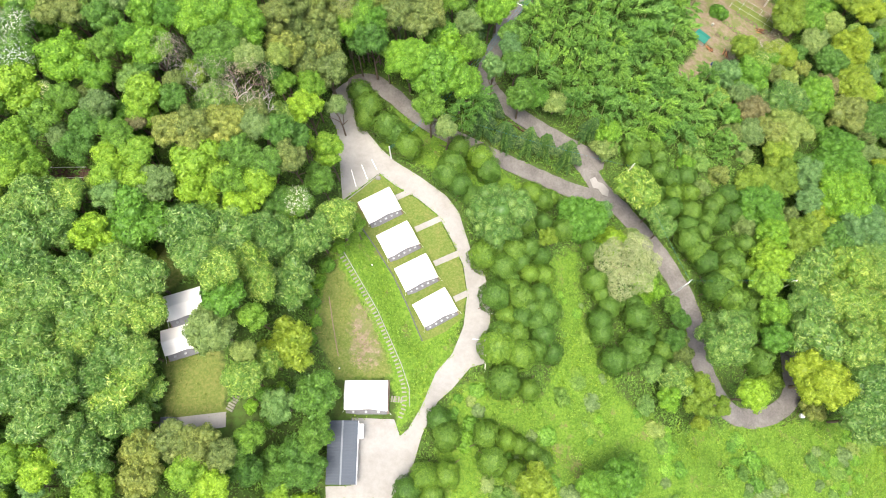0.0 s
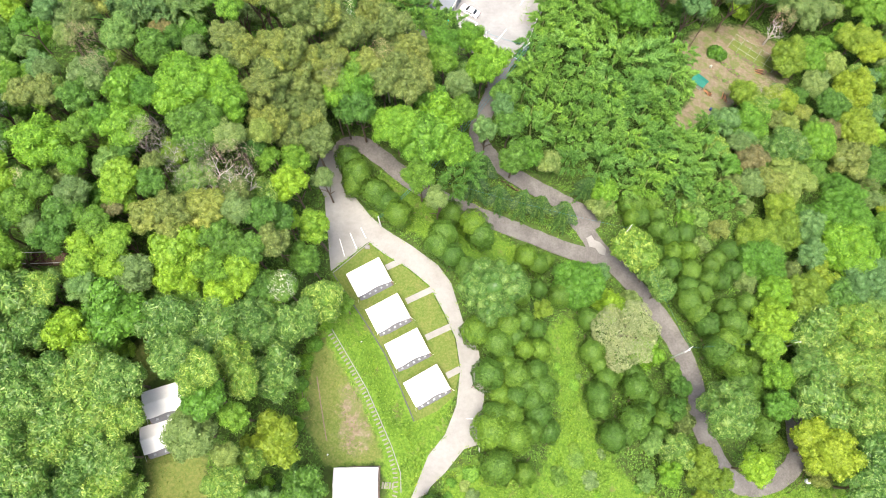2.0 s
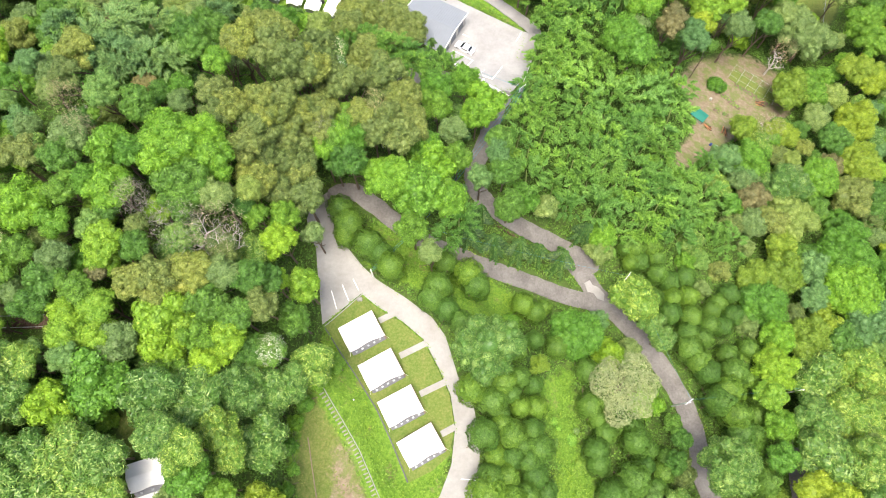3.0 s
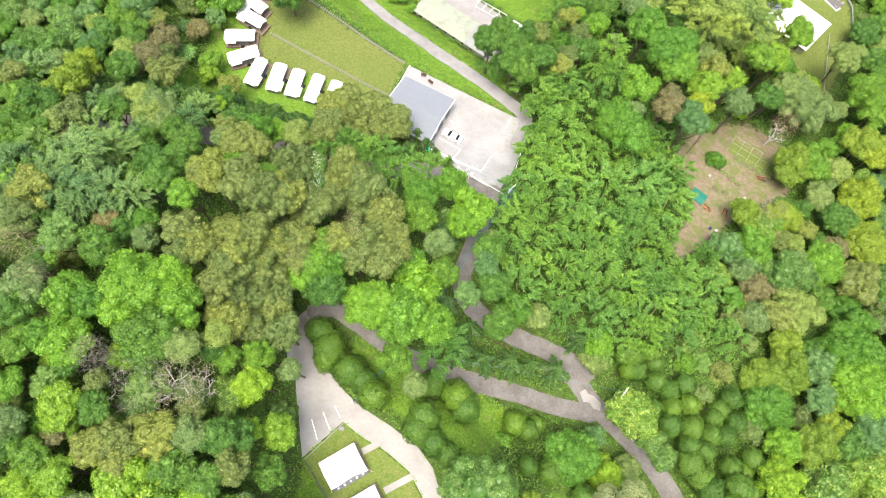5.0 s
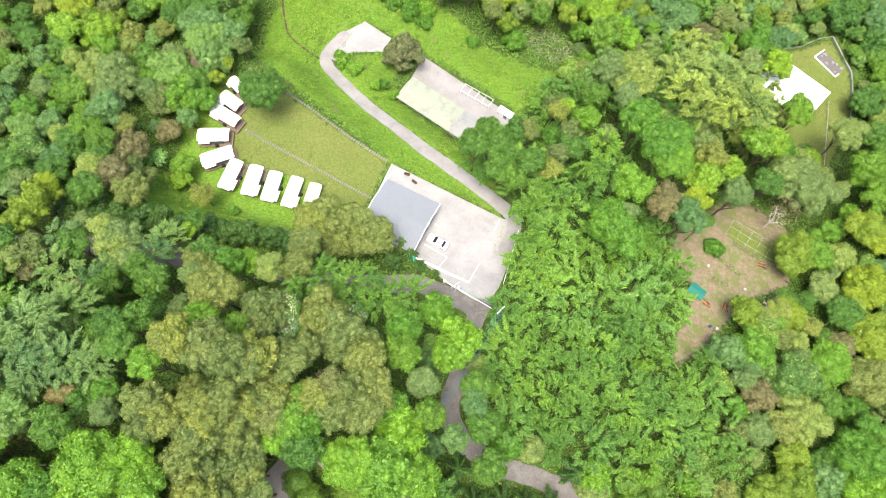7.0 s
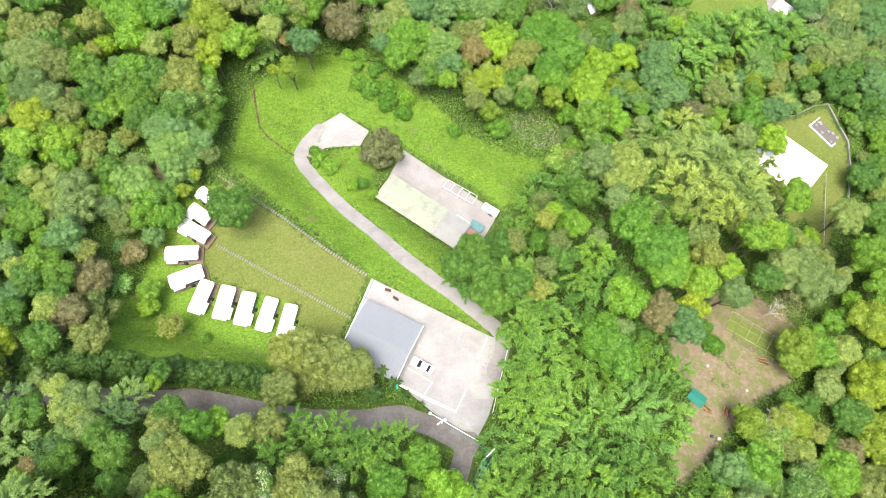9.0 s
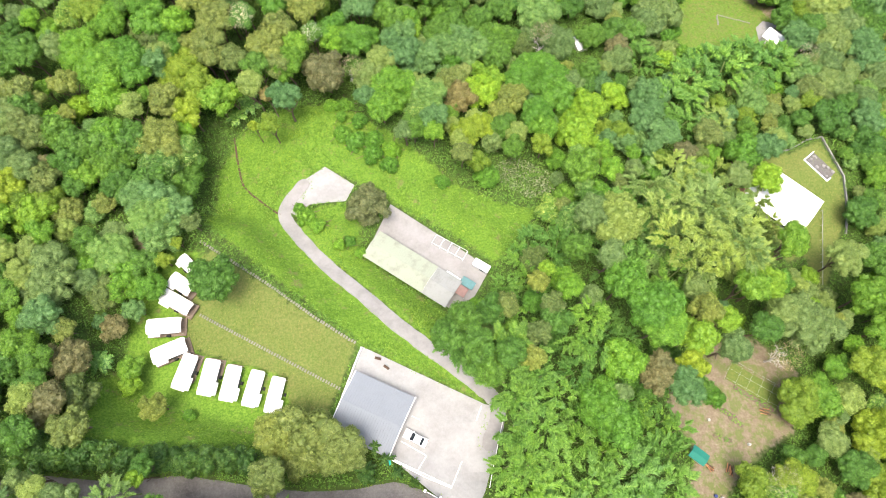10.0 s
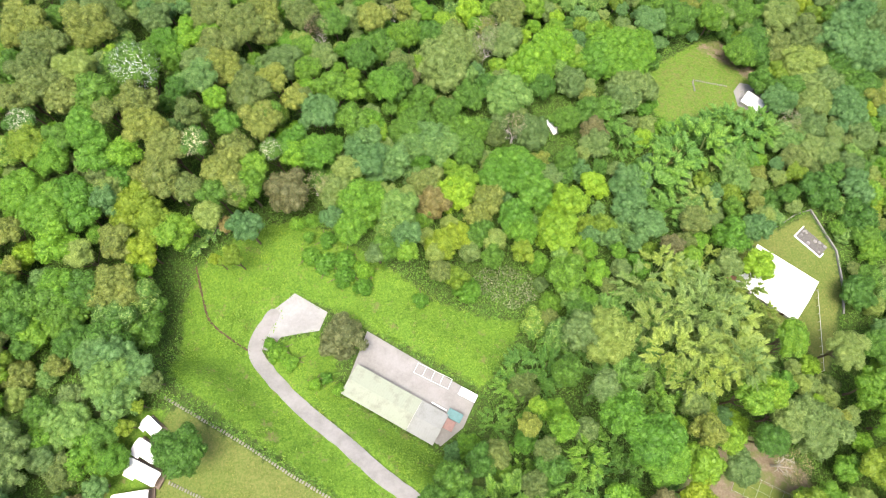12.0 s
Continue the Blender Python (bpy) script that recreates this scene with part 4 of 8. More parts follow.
def tree(key, x, y, r, h):
    """A tree or shrub of crown radius r and full height h, standing on the land."""
    name, leaves, label, _ = KINDS[key]
    options = PROTO[key]
    close = min(abs(math.log(o[0] / r)) for o in options)
    r0, tall0, crown, trunk, extra = RNG.choice([o for o in options if abs(math.log(o[0] / r)) < close + 0.2])
    spin = RNG.uniform(0, 360)
    top = empty(name, pose(x, y, land_at(x, y), 0, 0, spin), label, "shrub" if key in ("clipped", "orchard", "low_bush", "scrub", "fresh_scrub", "lime_scrub") else "tree")
    k = r / r0
    kz = k * RNG.uniform(0.92, 1.15) * (1.12 if key == "clipped" else 1.0)
    mid = max(h - tall0 * kz * 0.75, tall0 * kz * 0.45)
    t = new("trunk", trunk)
    t.parent, t.scale = top, (k, k, (mid * 0.95) / 9.0)
    for nm, me in (("crown", crown), ("blossom", extra)):
        if me:
            c = new(nm, me)
            c.parent, c.location, c.scale = top, (0, 0, mid), (k, k, kz)
            if nm == "blossom":
                tagged(c, "scattered white blossom")
    return top


BAMBOO_FORMS = [solid("culm_crown", bamboo_chunks(500 + i, 2.8, 4.0, 34), LEAF["bamboo"]) for i in range(4)]
BLUE_FORMS = [solid("culm_crown", bamboo_chunks(540 + i, 2.8, 4.0, 60), LEAF["plume"]) for i in range(3)]
PALE_FORMS = [solid("culm_crown", bamboo_chunks(520 + i, 2.8, 4.0, 34), LEAF["pale_bamboo"]) for i in range(3)]
CULMS = limbs_mesh("culm", 5, 6, 0.25, 0.16, plain("bamboo_culms", (0.22, 0.28, 0.08), 0.6), 0, 1)
CONIFER_FORMS = [solid("crown", conifer_chunks(600 + i, 2.3, 7.0), LEAF["conifer"]) for i in range(2)]
STEM = limbs_mesh("trunk", 9, 6.0, 0.2, 0.22, BARK, 0)
FROND_FORMS = [solid("crown", frond_chunks(700 + i, 11, 2.8, 0.5), LEAF["fern"]) for i in range(2)]
BARE_FORMS = [limbs_mesh("trunk", 800 + i, 4.2, 1.0, 0.36, DEAD_WOOD, 5, 3) for i in range(2)]


def twig_chunks(seed, n):
    """Fine leafless twigs filling a loose dome of radius five."""
    rng = np.random.default_rng(seed)
    d = rng.normal(size=(n, 3))
    d /= np.linalg.norm(d, axis=1, keepdims=True)
    d[:, 2] = np.abs(d[:, 2])
    pos = d * (4.8, 4.8, 3.4) * rng.uniform(0.45, 1.0, (n, 1)) ** 0.6
    return leaf_cards(rng, pos, d + rng.normal(size=(n, 3)) * 0.6, rng.uniform(0.5, 1.1, n), rng.uniform(0.03, 0.07, n))


TWIG_FORM = solid("twig_haze", [twig_chunks(31, 650)], LEAF["twig"])


def bush(key, x, y, r):
    """A low bush that grows straight from the ground."""
    name, leaves, label, _ = KINDS[key]
    r0, tall0, crown, trunk, extra = RNG.choice(PROTO[key])
    ob = tagged(new(name, crown), label, "shrub")
    k = r / r0
    ob.matrix_basis = pose(x, y, land_at(x, y) + 0.2 * r, 0, 0, RNG.uniform(0, 360)) @ Matrix.Diagonal((k * RNG.uniform(0.8, 1.25), k, k * RNG.uniform(0.5, 0.9), 1))


def bamboo(x, y, r, h, pale=False, forms=None):
    tone = "bluish-green" if forms else "yellowing" if pale else "green"
    top = empty("bamboo_clump", pose(x, y, land_at(x, y), 0, 0, RNG.uniform(0, 360)), "clump of feathery " + tone + " bamboo", "bamboo")
    k = r / 2.8
    c = new("culm_crown", RNG.choice(forms or (PALE_FORMS if pale else BAMBOO_FORMS)))
    c.parent, c.location, c.scale = top, (0, 0, h - 2.2), (k, k, RNG.uniform(0.9, 1.2))
    t = new("culm", CULMS)
    t.parent, t.scale = top, (k, k, h / 6.5)


def conifer(x, y, r, h):
    top = empty("conifer", pose(x, y, land_at(x, y), 0, 0, RNG.uniform(0, 360)), "dark-green conifer with drooping tiered boughs", "tree")
    c = new("crown", RNG.choice(CONIFER_FORMS))
    c.parent, c.location, c.scale = top, (0, 0, 0.8), (r / 2.05, r / 2.05, (h - 0.8) / 7.0)
    t = new("trunk", STEM)
    t.parent, t.scale = top, (1, 1, h / 7.5)


def fronded(x, y, r, h):
    top = empty("tree_fern", pose(x, y, land_at(x, y), 0, 0, RNG.uniform(0, 360)), "tree fern with long arching fronds", "tree fern")
    c = new("crown", RNG.choice(FROND_FORMS))
    c.parent, c.location, c.scale = top, (0, 0, h - 0.8), (r / 2.6,) * 3
    t = new("trunk", STEM)
    t.parent, t.scale = top, (0.7, 0.7, h / 6.6)


def bare(x, y, r, h):
    top = empty("bare_tree", pose(x, y, land_at(x, y), 0, 0, RNG.uniform(0, 360)), "leafless tree with bleached grey branches", "tree")
    c = new("trunk", RNG.choice(BARE_FORMS))
    c.parent, c.scale = top, (r / 5.0, r / 5.0, h / 10.5)
    w = new("twig_haze", TWIG_FORM)
    w.parent, w.location, w.scale = top, (0, 0, h * 0.72), (r / 5.0, r / 5.0, h / 14)
    tagged(w, "haze of fine dry twigs", kind="stuff")


BLOSSOM_A = [(-23.2, 37.9, 2.5, 13.5), (-61.5, 52.8, 1.7, 10.2), (101.8, 56.1, 1.7, 9.2), (-65.7, 58.1, 3.3, 12.4), (-67.0, 63.9, 2.8, 12.2), (-3.4, 87.9, 1.5, 15.3), (-15.8, 89.2, 2.1, 17.8), (-6.0, 91.7, 2.0, 16.2), (-16.3, 92.2, 2.5, 21.1), (-27.6, 202.4, 1.6, 13.9), (-7.8, 207.3, 2.6, 15.6), (-23.3, 209.2, 3.3, 20.2), (-58.3, 218.8, 3.2, 19.6), (-35.2, 230.9, 5.8, 23.2)]
BLOSSOM = BLOSSOM_A
OLIVE_A = [(-40.9, -3.8, 3.2, 9.5), (-30.4, -0.6, 2.3, 9.0), (-41.4, -0.2, 3.1, 9.5), (-33.5, 0.5, 3.1, 9.3), (-37.4, 1.3, 2.8, 9.2), (-24.0, 43.8, 2.6, 15.2), (-38.1, 45.3, 2.2, 14.0), (-42.0, 46.9, 2.6, 13.9), (-37.9, 48.0, 3.0, 14.7), (-33.7, 48.3, 3.3, 15.2), (-29.9, 51.5, 2.1, 13.1), (-42.5, 55.7, 1.8, 12.6), (-20.0, 63.6, 3.5, 16.1), (-23.6, 64.6, 3.0, 15.9), (-26.5, 65.0, 3.3, 15.9), (-61.5, 65.8, 2.6, 13.3), (-58.1, 65.9, 2.5, 13.6), (-21.2, 66.6, 3.0, 16.1), (-22.6, 68.2, 2.6, 16.1), (-20.3, 69.2, 2.5, 16.2), (-25.3, 69.4, 2.5, 16.0), (-28.1, 69.5, 2.9, 15.8), (75.3, 70.6, 3.7, 8.0), (-21.9, 71.7, 3.3, 16.7)]
OLIVE_B = [(-26.3, 72.9, 3.3, 16.4), (-23.2, 73.0, 3.0, 16.7), (-32.2, 74.2, 2.5, 15.5), (-25.4, 74.5, 2.5, 16.5), (-18.4, 74.9, 3.0, 17.3), (-23.5, 75.0, 2.5, 16.9), (-30.3, 75.5, 2.9, 15.9), (-9.1, 75.7, 3.2, 17.1), (-4.6, 76.0, 3.7, 16.8), (-23.9, 76.3, 2.9, 17.2), (-25.9, 76.7, 2.5, 16.8), (-20.6, 77.2, 3.0, 17.8), (-11.7, 77.3, 3.1, 17.8), (-19.9, 77.4, 3.0, 17.9), (-32.5, 77.6, 2.9, 15.8), (-23.0, 77.8, 2.9, 17.7), (-16.8, 77.9, 2.7, 18.0), (-54.0, 78.5, 2.4, 15.3), (-17.5, 78.5, 3.1, 18.3), (-7.4, 78.6, 3.7, 18.0), (-3.2, 78.8, 3.8, 17.3), (100.1, 79.8, 5.3, 8.7), (-19.7, 82.0, 2.9, 19.3), (-53.1, 82.7, 3.1, 15.9)]
OLIVE_C = [(-15.0, 83.1, 3.4, 19.9), (-21.9, 83.3, 3.3, 19.7), (-18.4, 83.4, 3.4, 20.0), (-4.1, 84.6, 3.6, 18.6), (-24.3, 84.9, 3.7, 20.0), (-12.8, 84.9, 2.7, 20.2), (-29.7, 85.7, 2.5, 18.6), (-28.0, 85.7, 3.3, 19.4), (-7.7, 87.1, 4.3, 20.2), (-10.7, 90.7, 4.6, 21.1), (-19.4, 91.1, 4.2, 21.9), (-27.5, 95.0, 4.3, 21.6), (-15.9, 100.0, 3.0, 17.8), (-31.8, 101.5, 2.6, 16.5), (-59.4, 103.5, 3.5, 16.3), (-15.9, 106.5, 3.3, 12.8), (-4.4, 110.0, 4.6, 11.9), (-10.2, 112.0, 6.3, 12.1), (-71.7, 112.7, 2.6, 13.6), (-15.0, 113.6, 4.7, 11.9), (-47.9, 118.2, 3.3, 9.1), (-38.7, 121.1, 2.5, 8.5), (31.6, 121.9, 2.3, 13.7), (-50.9, 124.3, 3.6, 7.2)]
OLIVE_D = [(33.9, 127.0, 2.4, 16.1), (71.2, 130.0, 3.3, 21.0), (37.5, 132.3, 2.4, 18.1), (28.2, 133.3, 2.8, 17.7), (-55.2, 137.0, 2.4, 6.6), (35.4, 137.2, 2.2, 18.5), (-50.4, 144.7, 3.4, 7.2), (-33.2, 158.0, 2.1, 7.3), (-64.0, 171.0, 3.6, 9.6), (24.8, 172.7, 2.6, 11.3), (89.0, 177.9, 3.8, 10.1), (-41.4, 178.9, 5.0, 12.2), (-67.6, 181.8, 4.6, 13.1), (36.4, 186.7, 3.4, 9.5), (-40.4, 188.9, 3.8, 13.8), (39.9, 190.3, 4.0, 10.1), (-70.6, 191.5, 4.4, 13.2), (125.0, 192.5, 4.1, 7.9), (-75.9, 193.0, 3.8, 12.9), (-61.7, 194.6, 3.2, 14.0), (26.2, 197.3, 4.4, 8.6), (-16.1, 197.7, 3.3, 16.1), (-25.7, 199.4, 3.4, 16.4), (91.9, 200.7, 3.7, 4.9)]
OLIVE_E = [(-30.4, 201.4, 3.7, 15.8), (128.5, 201.9, 3.8, 8.2), (-18.0, 202.5, 4.7, 17.9), (-33.6, 203.3, 4.0, 16.3), (-43.9, 204.8, 2.6, 16.8), (-31.1, 204.8, 4.3, 18.0), (-15.8, 208.0, 4.4, 18.5), (-29.0, 209.1, 4.6, 21.1), (162.7, 210.4, 5.0, 6.0), (53.3, 212.7, 2.9, 10.4), (-32.9, 213.7, 4.6, 23.1), (-9.4, 215.3, 4.6, 18.7), (-23.9, 216.9, 3.1, 21.9), (-40.1, 217.2, 3.1, 24.1), (-33.8, 220.2, 4.3, 24.0), (0.5, 221.3, 2.7, 17.4), (-1.4, 221.4, 3.4, 17.9), (-49.0, 223.1, 4.3, 23.0), (-11.3, 223.2, 5.3, 20.2), (-60.6, 225.9, 3.1, 19.4), (-6.3, 227.2, 4.1, 18.3), (-55.1, 228.4, 5.0, 20.8), (-17.6, 231.4, 5.1, 19.4), (25.5, 233.0, 3.7, 14.1)]
OLIVE_F = [(137.9, 233.1, 5.5, 9.3), (-58.7, 234.7, 4.5, 18.5), (149.0, 234.7, 6.0, 11.2), (-19.9, 241.8, 5.0, 15.3), (-57.6, 243.0, 5.3, 16.1), (-7.6, 247.5, 4.4, 14.3), (-14.0, 248.4, 6.1, 16.2), (-48.6, 249.2, 6.2, 16.4), (-61.7, 249.5, 6.0, 16.2), (20.4, 249.8, 4.6, 14.6), (58.7, 250.5, 4.8, 14.0), (-45.0, 252.1, 4.8, 14.7), (-8.5, 252.9, 5.2, 15.2), (1.4, 252.9, 4.5, 14.4), (-20.9, 253.3, 5.1, 15.1)]
OLIVE = OLIVE_A + OLIVE_B + OLIVE_C + OLIVE_D + OLIVE_E + OLIVE_F
LIME_A = [(-24.8, -5.5, 2.1, 7.3), (-45.6, -5.2, 2.5, 8.6), (-31.7, -4.8, 2.6, 8.5), (-34.7, -3.1, 2.6, 8.5), (-51.8, -2.4, 2.5, 8.8), (-54.7, -1.6, 2.5, 8.9), (-54.7, 0.5, 1.8, 6.8), (57.2, 9.6, 3.0, 13.0), (-27.1, 18.1, 2.0, 11.0), (-48.9, 27.7, 1.8, 9.2), (-50.9, 30.1, 3.1, 11.1), (65.7, 32.7, 3.0, 9.6), (-30.9, 35.5, 2.6, 12.5), (-24.5, 36.3, 1.3, 10.6), (68.5, 38.0, 4.7, 9.5), (-37.7, 38.7, 3.4, 12.7), (-63.0, 38.8, 2.5, 10.7), (-28.5, 39.1, 2.8, 13.5), (-46.2, 39.4, 2.5, 11.7), (-50.2, 39.6, 2.5, 11.4), (-61.2, 41.0, 2.2, 9.4), (-62.7, 41.1, 2.9, 11.2), (-37.4, 41.8, 4.0, 13.5), (-50.1, 42.5, 2.7, 11.8)]
LIME_B = [(-46.1, 43.5, 2.6, 12.4), (-63.9, 45.0, 2.7, 11.5), (-19.5, 48.5, 2.7, 15.4), (-23.1, 48.9, 1.9, 12.9), (-46.8, 50.1, 2.2, 11.4), (-46.3, 52.4, 3.0, 13.9), (-64.8, 52.8, 3.6, 12.4), (-23.1, 55.3, 2.8, 15.6), (-26.7, 59.2, 2.0, 13.1), (-22.7, 59.8, 2.4, 15.5), (-59.8, 64.9, 1.1, 10.7), (-50.1, 73.0, 1.0, 12.4), (47.3, 83.1, 1.9, 5.8), (-69.9, 100.1, 1.5, 12.3), (-35.7, 108.6, 1.4, 10.6), (95.4, 110.7, 5.4, 9.9), (116.0, 122.9, 4.9, 14.9), (67.4, 124.3, 3.9, 20.8), (-44.5, 125.9, 2.0, 5.4), (75.5, 127.2, 2.9, 20.1), (-44.7, 129.2, 2.6, 6.3), (115.4, 131.2, 5.1, 16.1), (83.2, 134.5, 3.8, 21.5), (88.1, 134.7, 3.4, 21.1)]
LIME_C = [(38.1, 140.5, 1.7, 15.8), (98.2, 143.5, 2.9, 20.6), (99.2, 145.6, 3.6, 20.8), (-71.8, 163.6, 4.1, 7.5), (-66.1, 164.0, 4.8, 6.6), (134.8, 164.3, 3.8, 5.3), (102.1, 164.5, 4.0, 11.7), (-55.9, 172.1, 3.4, 8.3), (18.7, 177.5, 2.4, 9.4), (54.3, 179.8, 5.7, 9.9), (140.5, 180.0, 3.9, 8.3), (58.3, 187.6, 5.1, 9.5), (-30.1, 190.2, 3.9, 12.8), (-26.7, 191.0, 2.4, 13.0), (33.1, 193.6, 5.1, 8.7), (35.1, 197.4, 4.1, 8.5), (-13.8, 198.7, 4.7, 15.8), (-12.4, 203.8, 3.8, 16.1), (85.8, 205.7, 2.4, 6.3), (15.5, 212.4, 3.4, 12.6), (11.7, 222.9, 3.0, 16.3), (12.9, 229.8, 2.0, 13.7), (9.6, 232.1, 1.7, 13.5), (30.1, 235.1, 2.3, 10.0)]
LIME_D = [(-12.2, 241.4, 2.1, 7.5), (84.1, 241.7, 4.3, 11.1), (19.8, 249.2, 2.3, 9.2), (48.1, 254.7, 4.1, 10.9), (67.9, 255.4, 3.4, 10.0)]
LIME = LIME_A + LIME_B + LIME_C + LIME_D
FRESH_A = [(24.4, -5.7, 2.4, 8.7), (29.4, -4.7, 3.3, 10.0), (-30.5, 20.5, 2.9, 12.8), (65.4, 20.8, 2.7, 13.6), (67.1, 26.9, 3.2, 11.8), (-45.7, 32.2, 4.5, 11.7), (27.4, 43.8, 4.9, 10.0), (70.9, 44.2, 3.4, 8.2), (70.1, 51.7, 5.3, 6.6), (-53.3, 55.3, 2.3, 12.9), (91.0, 55.5, 6.9, 12.5), (100.2, 58.1, 3.9, 12.0), (-58.8, 58.6, 4.0, 13.1), (-46.5, 61.1, 3.5, 14.9), (-49.3, 61.9, 2.3, 14.3), (91.7, 63.6, 6.0, 12.2), (3.2, 65.5, 3.6, 14.9), (-40.3, 65.8, 2.8, 15.3), (-32.5, 66.0, 3.6, 15.6), (-43.9, 66.5, 2.3, 15.1), (-1.5, 66.6, 4.7, 15.3), (-47.1, 67.3, 3.3, 15.2), (-6.6, 68.4, 4.1, 15.5), (-38.5, 69.3, 5.1, 15.7)]
FRESH_B = [(-34.3, 69.3, 4.0, 15.6), (-17.4, 72.0, 2.2, 16.4), (0.6, 72.4, 4.1, 15.4), (-12.6, 74.2, 2.5, 16.7), (-14.8, 74.5, 2.7, 17.0), (-0.5, 76.1, 2.9, 15.7), (-38.7, 79.6, 2.1, 12.6), (-32.6, 82.6, 2.3, 16.3), (91.5, 83.6, 5.0, 8.1), (9.5, 84.7, 2.9, 13.1), (74.7, 87.3, 4.7, 7.7), (11.2, 87.5, 3.7, 12.9), (2.0, 90.0, 3.1, 15.7), (7.7, 93.4, 3.0, 13.3), (-26.3, 101.0, 2.5, 18.2), (-24.0, 101.5, 2.2, 15.1), (46.8, 108.9, 4.1, 14.9), (44.4, 112.7, 5.1, 14.6), (49.1, 120.1, 3.8, 17.9), (59.2, 126.4, 4.3, 21.1), (58.1, 130.4, 5.3, 21.6), (41.4, 135.6, 2.5, 19.2), (53.3, 136.1, 4.1, 21.3), (-41.5, 145.2, 2.9, 7.2)]
FRESH_C = [(-46.5, 147.1, 4.0, 7.2), (98.4, 173.1, 4.4, 9.9), (-51.0, 180.0, 4.3, 12.6), (45.4, 180.6, 3.5, 10.5), (44.7, 184.3, 4.2, 10.8), (7.4, 184.8, 3.3, 10.3), (-51.9, 189.8, 4.0, 15.2), (51.7, 190.3, 4.1, 10.4), (10.3, 192.1, 5.8, 11.1), (50.5, 196.2, 5.2, 10.9), (43.8, 196.3, 5.1, 10.7), (-47.3, 196.5, 3.9, 15.4), (-54.1, 198.2, 5.8, 16.1), (47.4, 200.1, 5.2, 10.9), (-49.6, 200.7, 4.9, 16.3), (-59.5, 203.2, 5.2, 16.4), (-39.9, 204.7, 3.3, 16.3), (1.5, 206.7, 4.5, 14.7), (-3.2, 206.8, 3.5, 15.0), (-37.6, 208.8, 3.6, 20.1), (-43.3, 208.9, 4.2, 20.2), (-3.3, 209.4, 3.7, 15.8), (-52.7, 209.9, 4.2, 19.1), (-16.3, 214.2, 2.8, 19.5)]
FRESH_D = [(-44.5, 214.2, 4.2, 23.1), (15.2, 214.6, 3.3, 13.5), (-18.3, 221.1, 2.6, 20.5), (20.1, 225.5, 4.3, 14.7), (88.7, 229.7, 6.4, 11.7), (61.3, 233.0, 7.1, 10.8), (81.6, 233.4, 6.4, 10.7), (93.7, 235.1, 5.7, 12.8), (86.7, 235.2, 7.2, 13.4), (69.2, 238.2, 6.4, 11.6), (-29.5, 239.6, 3.5, 13.5), (-4.9, 245.9, 3.7, 10.8), (-33.1, 247.3, 3.6, 10.7), (-27.7, 248.9, 4.1, 11.1)]
FRESH = FRESH_A + FRESH_B + FRESH_C + FRESH_D
GREEN_A = [(31.8, -2.8, 2.5, 8.8), (-28.4, -2.7, 2.4, 8.7), (-24.7, -2.7, 2.9, 9.0), (-20.5, -2.7, 2.9, 9.3), (-29.4, -0.2, 2.0, 7.5), (-22.3, -0.2, 2.5, 9.5), (-27.2, 1.7, 2.2, 9.3), (-19.3, 2.6, 2.5, 10.5), (-18.9, 7.8, 3.2, 12.4), (45.0, 20.6, 2.0, 7.1), (46.7, 24.6, 2.0, 7.2), (45.4, 27.5, 1.7, 6.8), (-36.3, 35.8, 1.9, 10.2), (-14.8, 36.6, 1.5, 9.9), (-26.2, 38.1, 2.2, 11.2), (-32.2, 39.7, 2.6, 13.2), (-27.2, 42.1, 2.6, 14.3), (-20.4, 43.0, 2.4, 14.7), (-55.3, 43.9, 2.4, 11.6), (-31.5, 44.0, 3.0, 14.4), (84.6, 44.4, 4.3, 10.7), (-49.5, 46.0, 2.4, 12.3), (-62.3, 46.3, 2.1, 9.9), (-54.1, 47.5, 2.7, 12.2)]
GREEN_B = [(-23.3, 48.0, 2.3, 15.2), (-25.8, 48.1, 2.5, 15.2), (-60.1, 48.4, 2.5, 12.0), (-57.7, 51.3, 2.2, 12.2), (-41.5, 51.9, 2.4, 14.5), (-46.7, 58.1, 2.0, 12.1), (-2.4, 59.6, 2.6, 14.5), (-52.6, 60.5, 2.3, 13.5), (-28.6, 60.8, 2.1, 13.1), (-36.2, 61.8, 4.6, 15.8), (-52.7, 62.2, 1.8, 11.6), (-53.5, 65.8, 2.7, 14.1), (15.2, 66.4, 2.9, 11.9), (-10.6, 70.0, 1.6, 13.1), (-13.0, 70.8, 3.0, 16.1), (-15.9, 71.2, 2.0, 13.8), (-52.3, 71.8, 1.9, 12.5), (14.5, 72.8, 2.9, 11.7), (-15.7, 73.8, 2.7, 16.8), (-43.7, 74.8, 2.8, 15.0), (5.6, 75.0, 2.7, 14.2), (88.4, 75.0, 2.7, 8.4), (-13.5, 76.4, 2.7, 17.4), (-42.0, 78.2, 2.1, 12.5)]
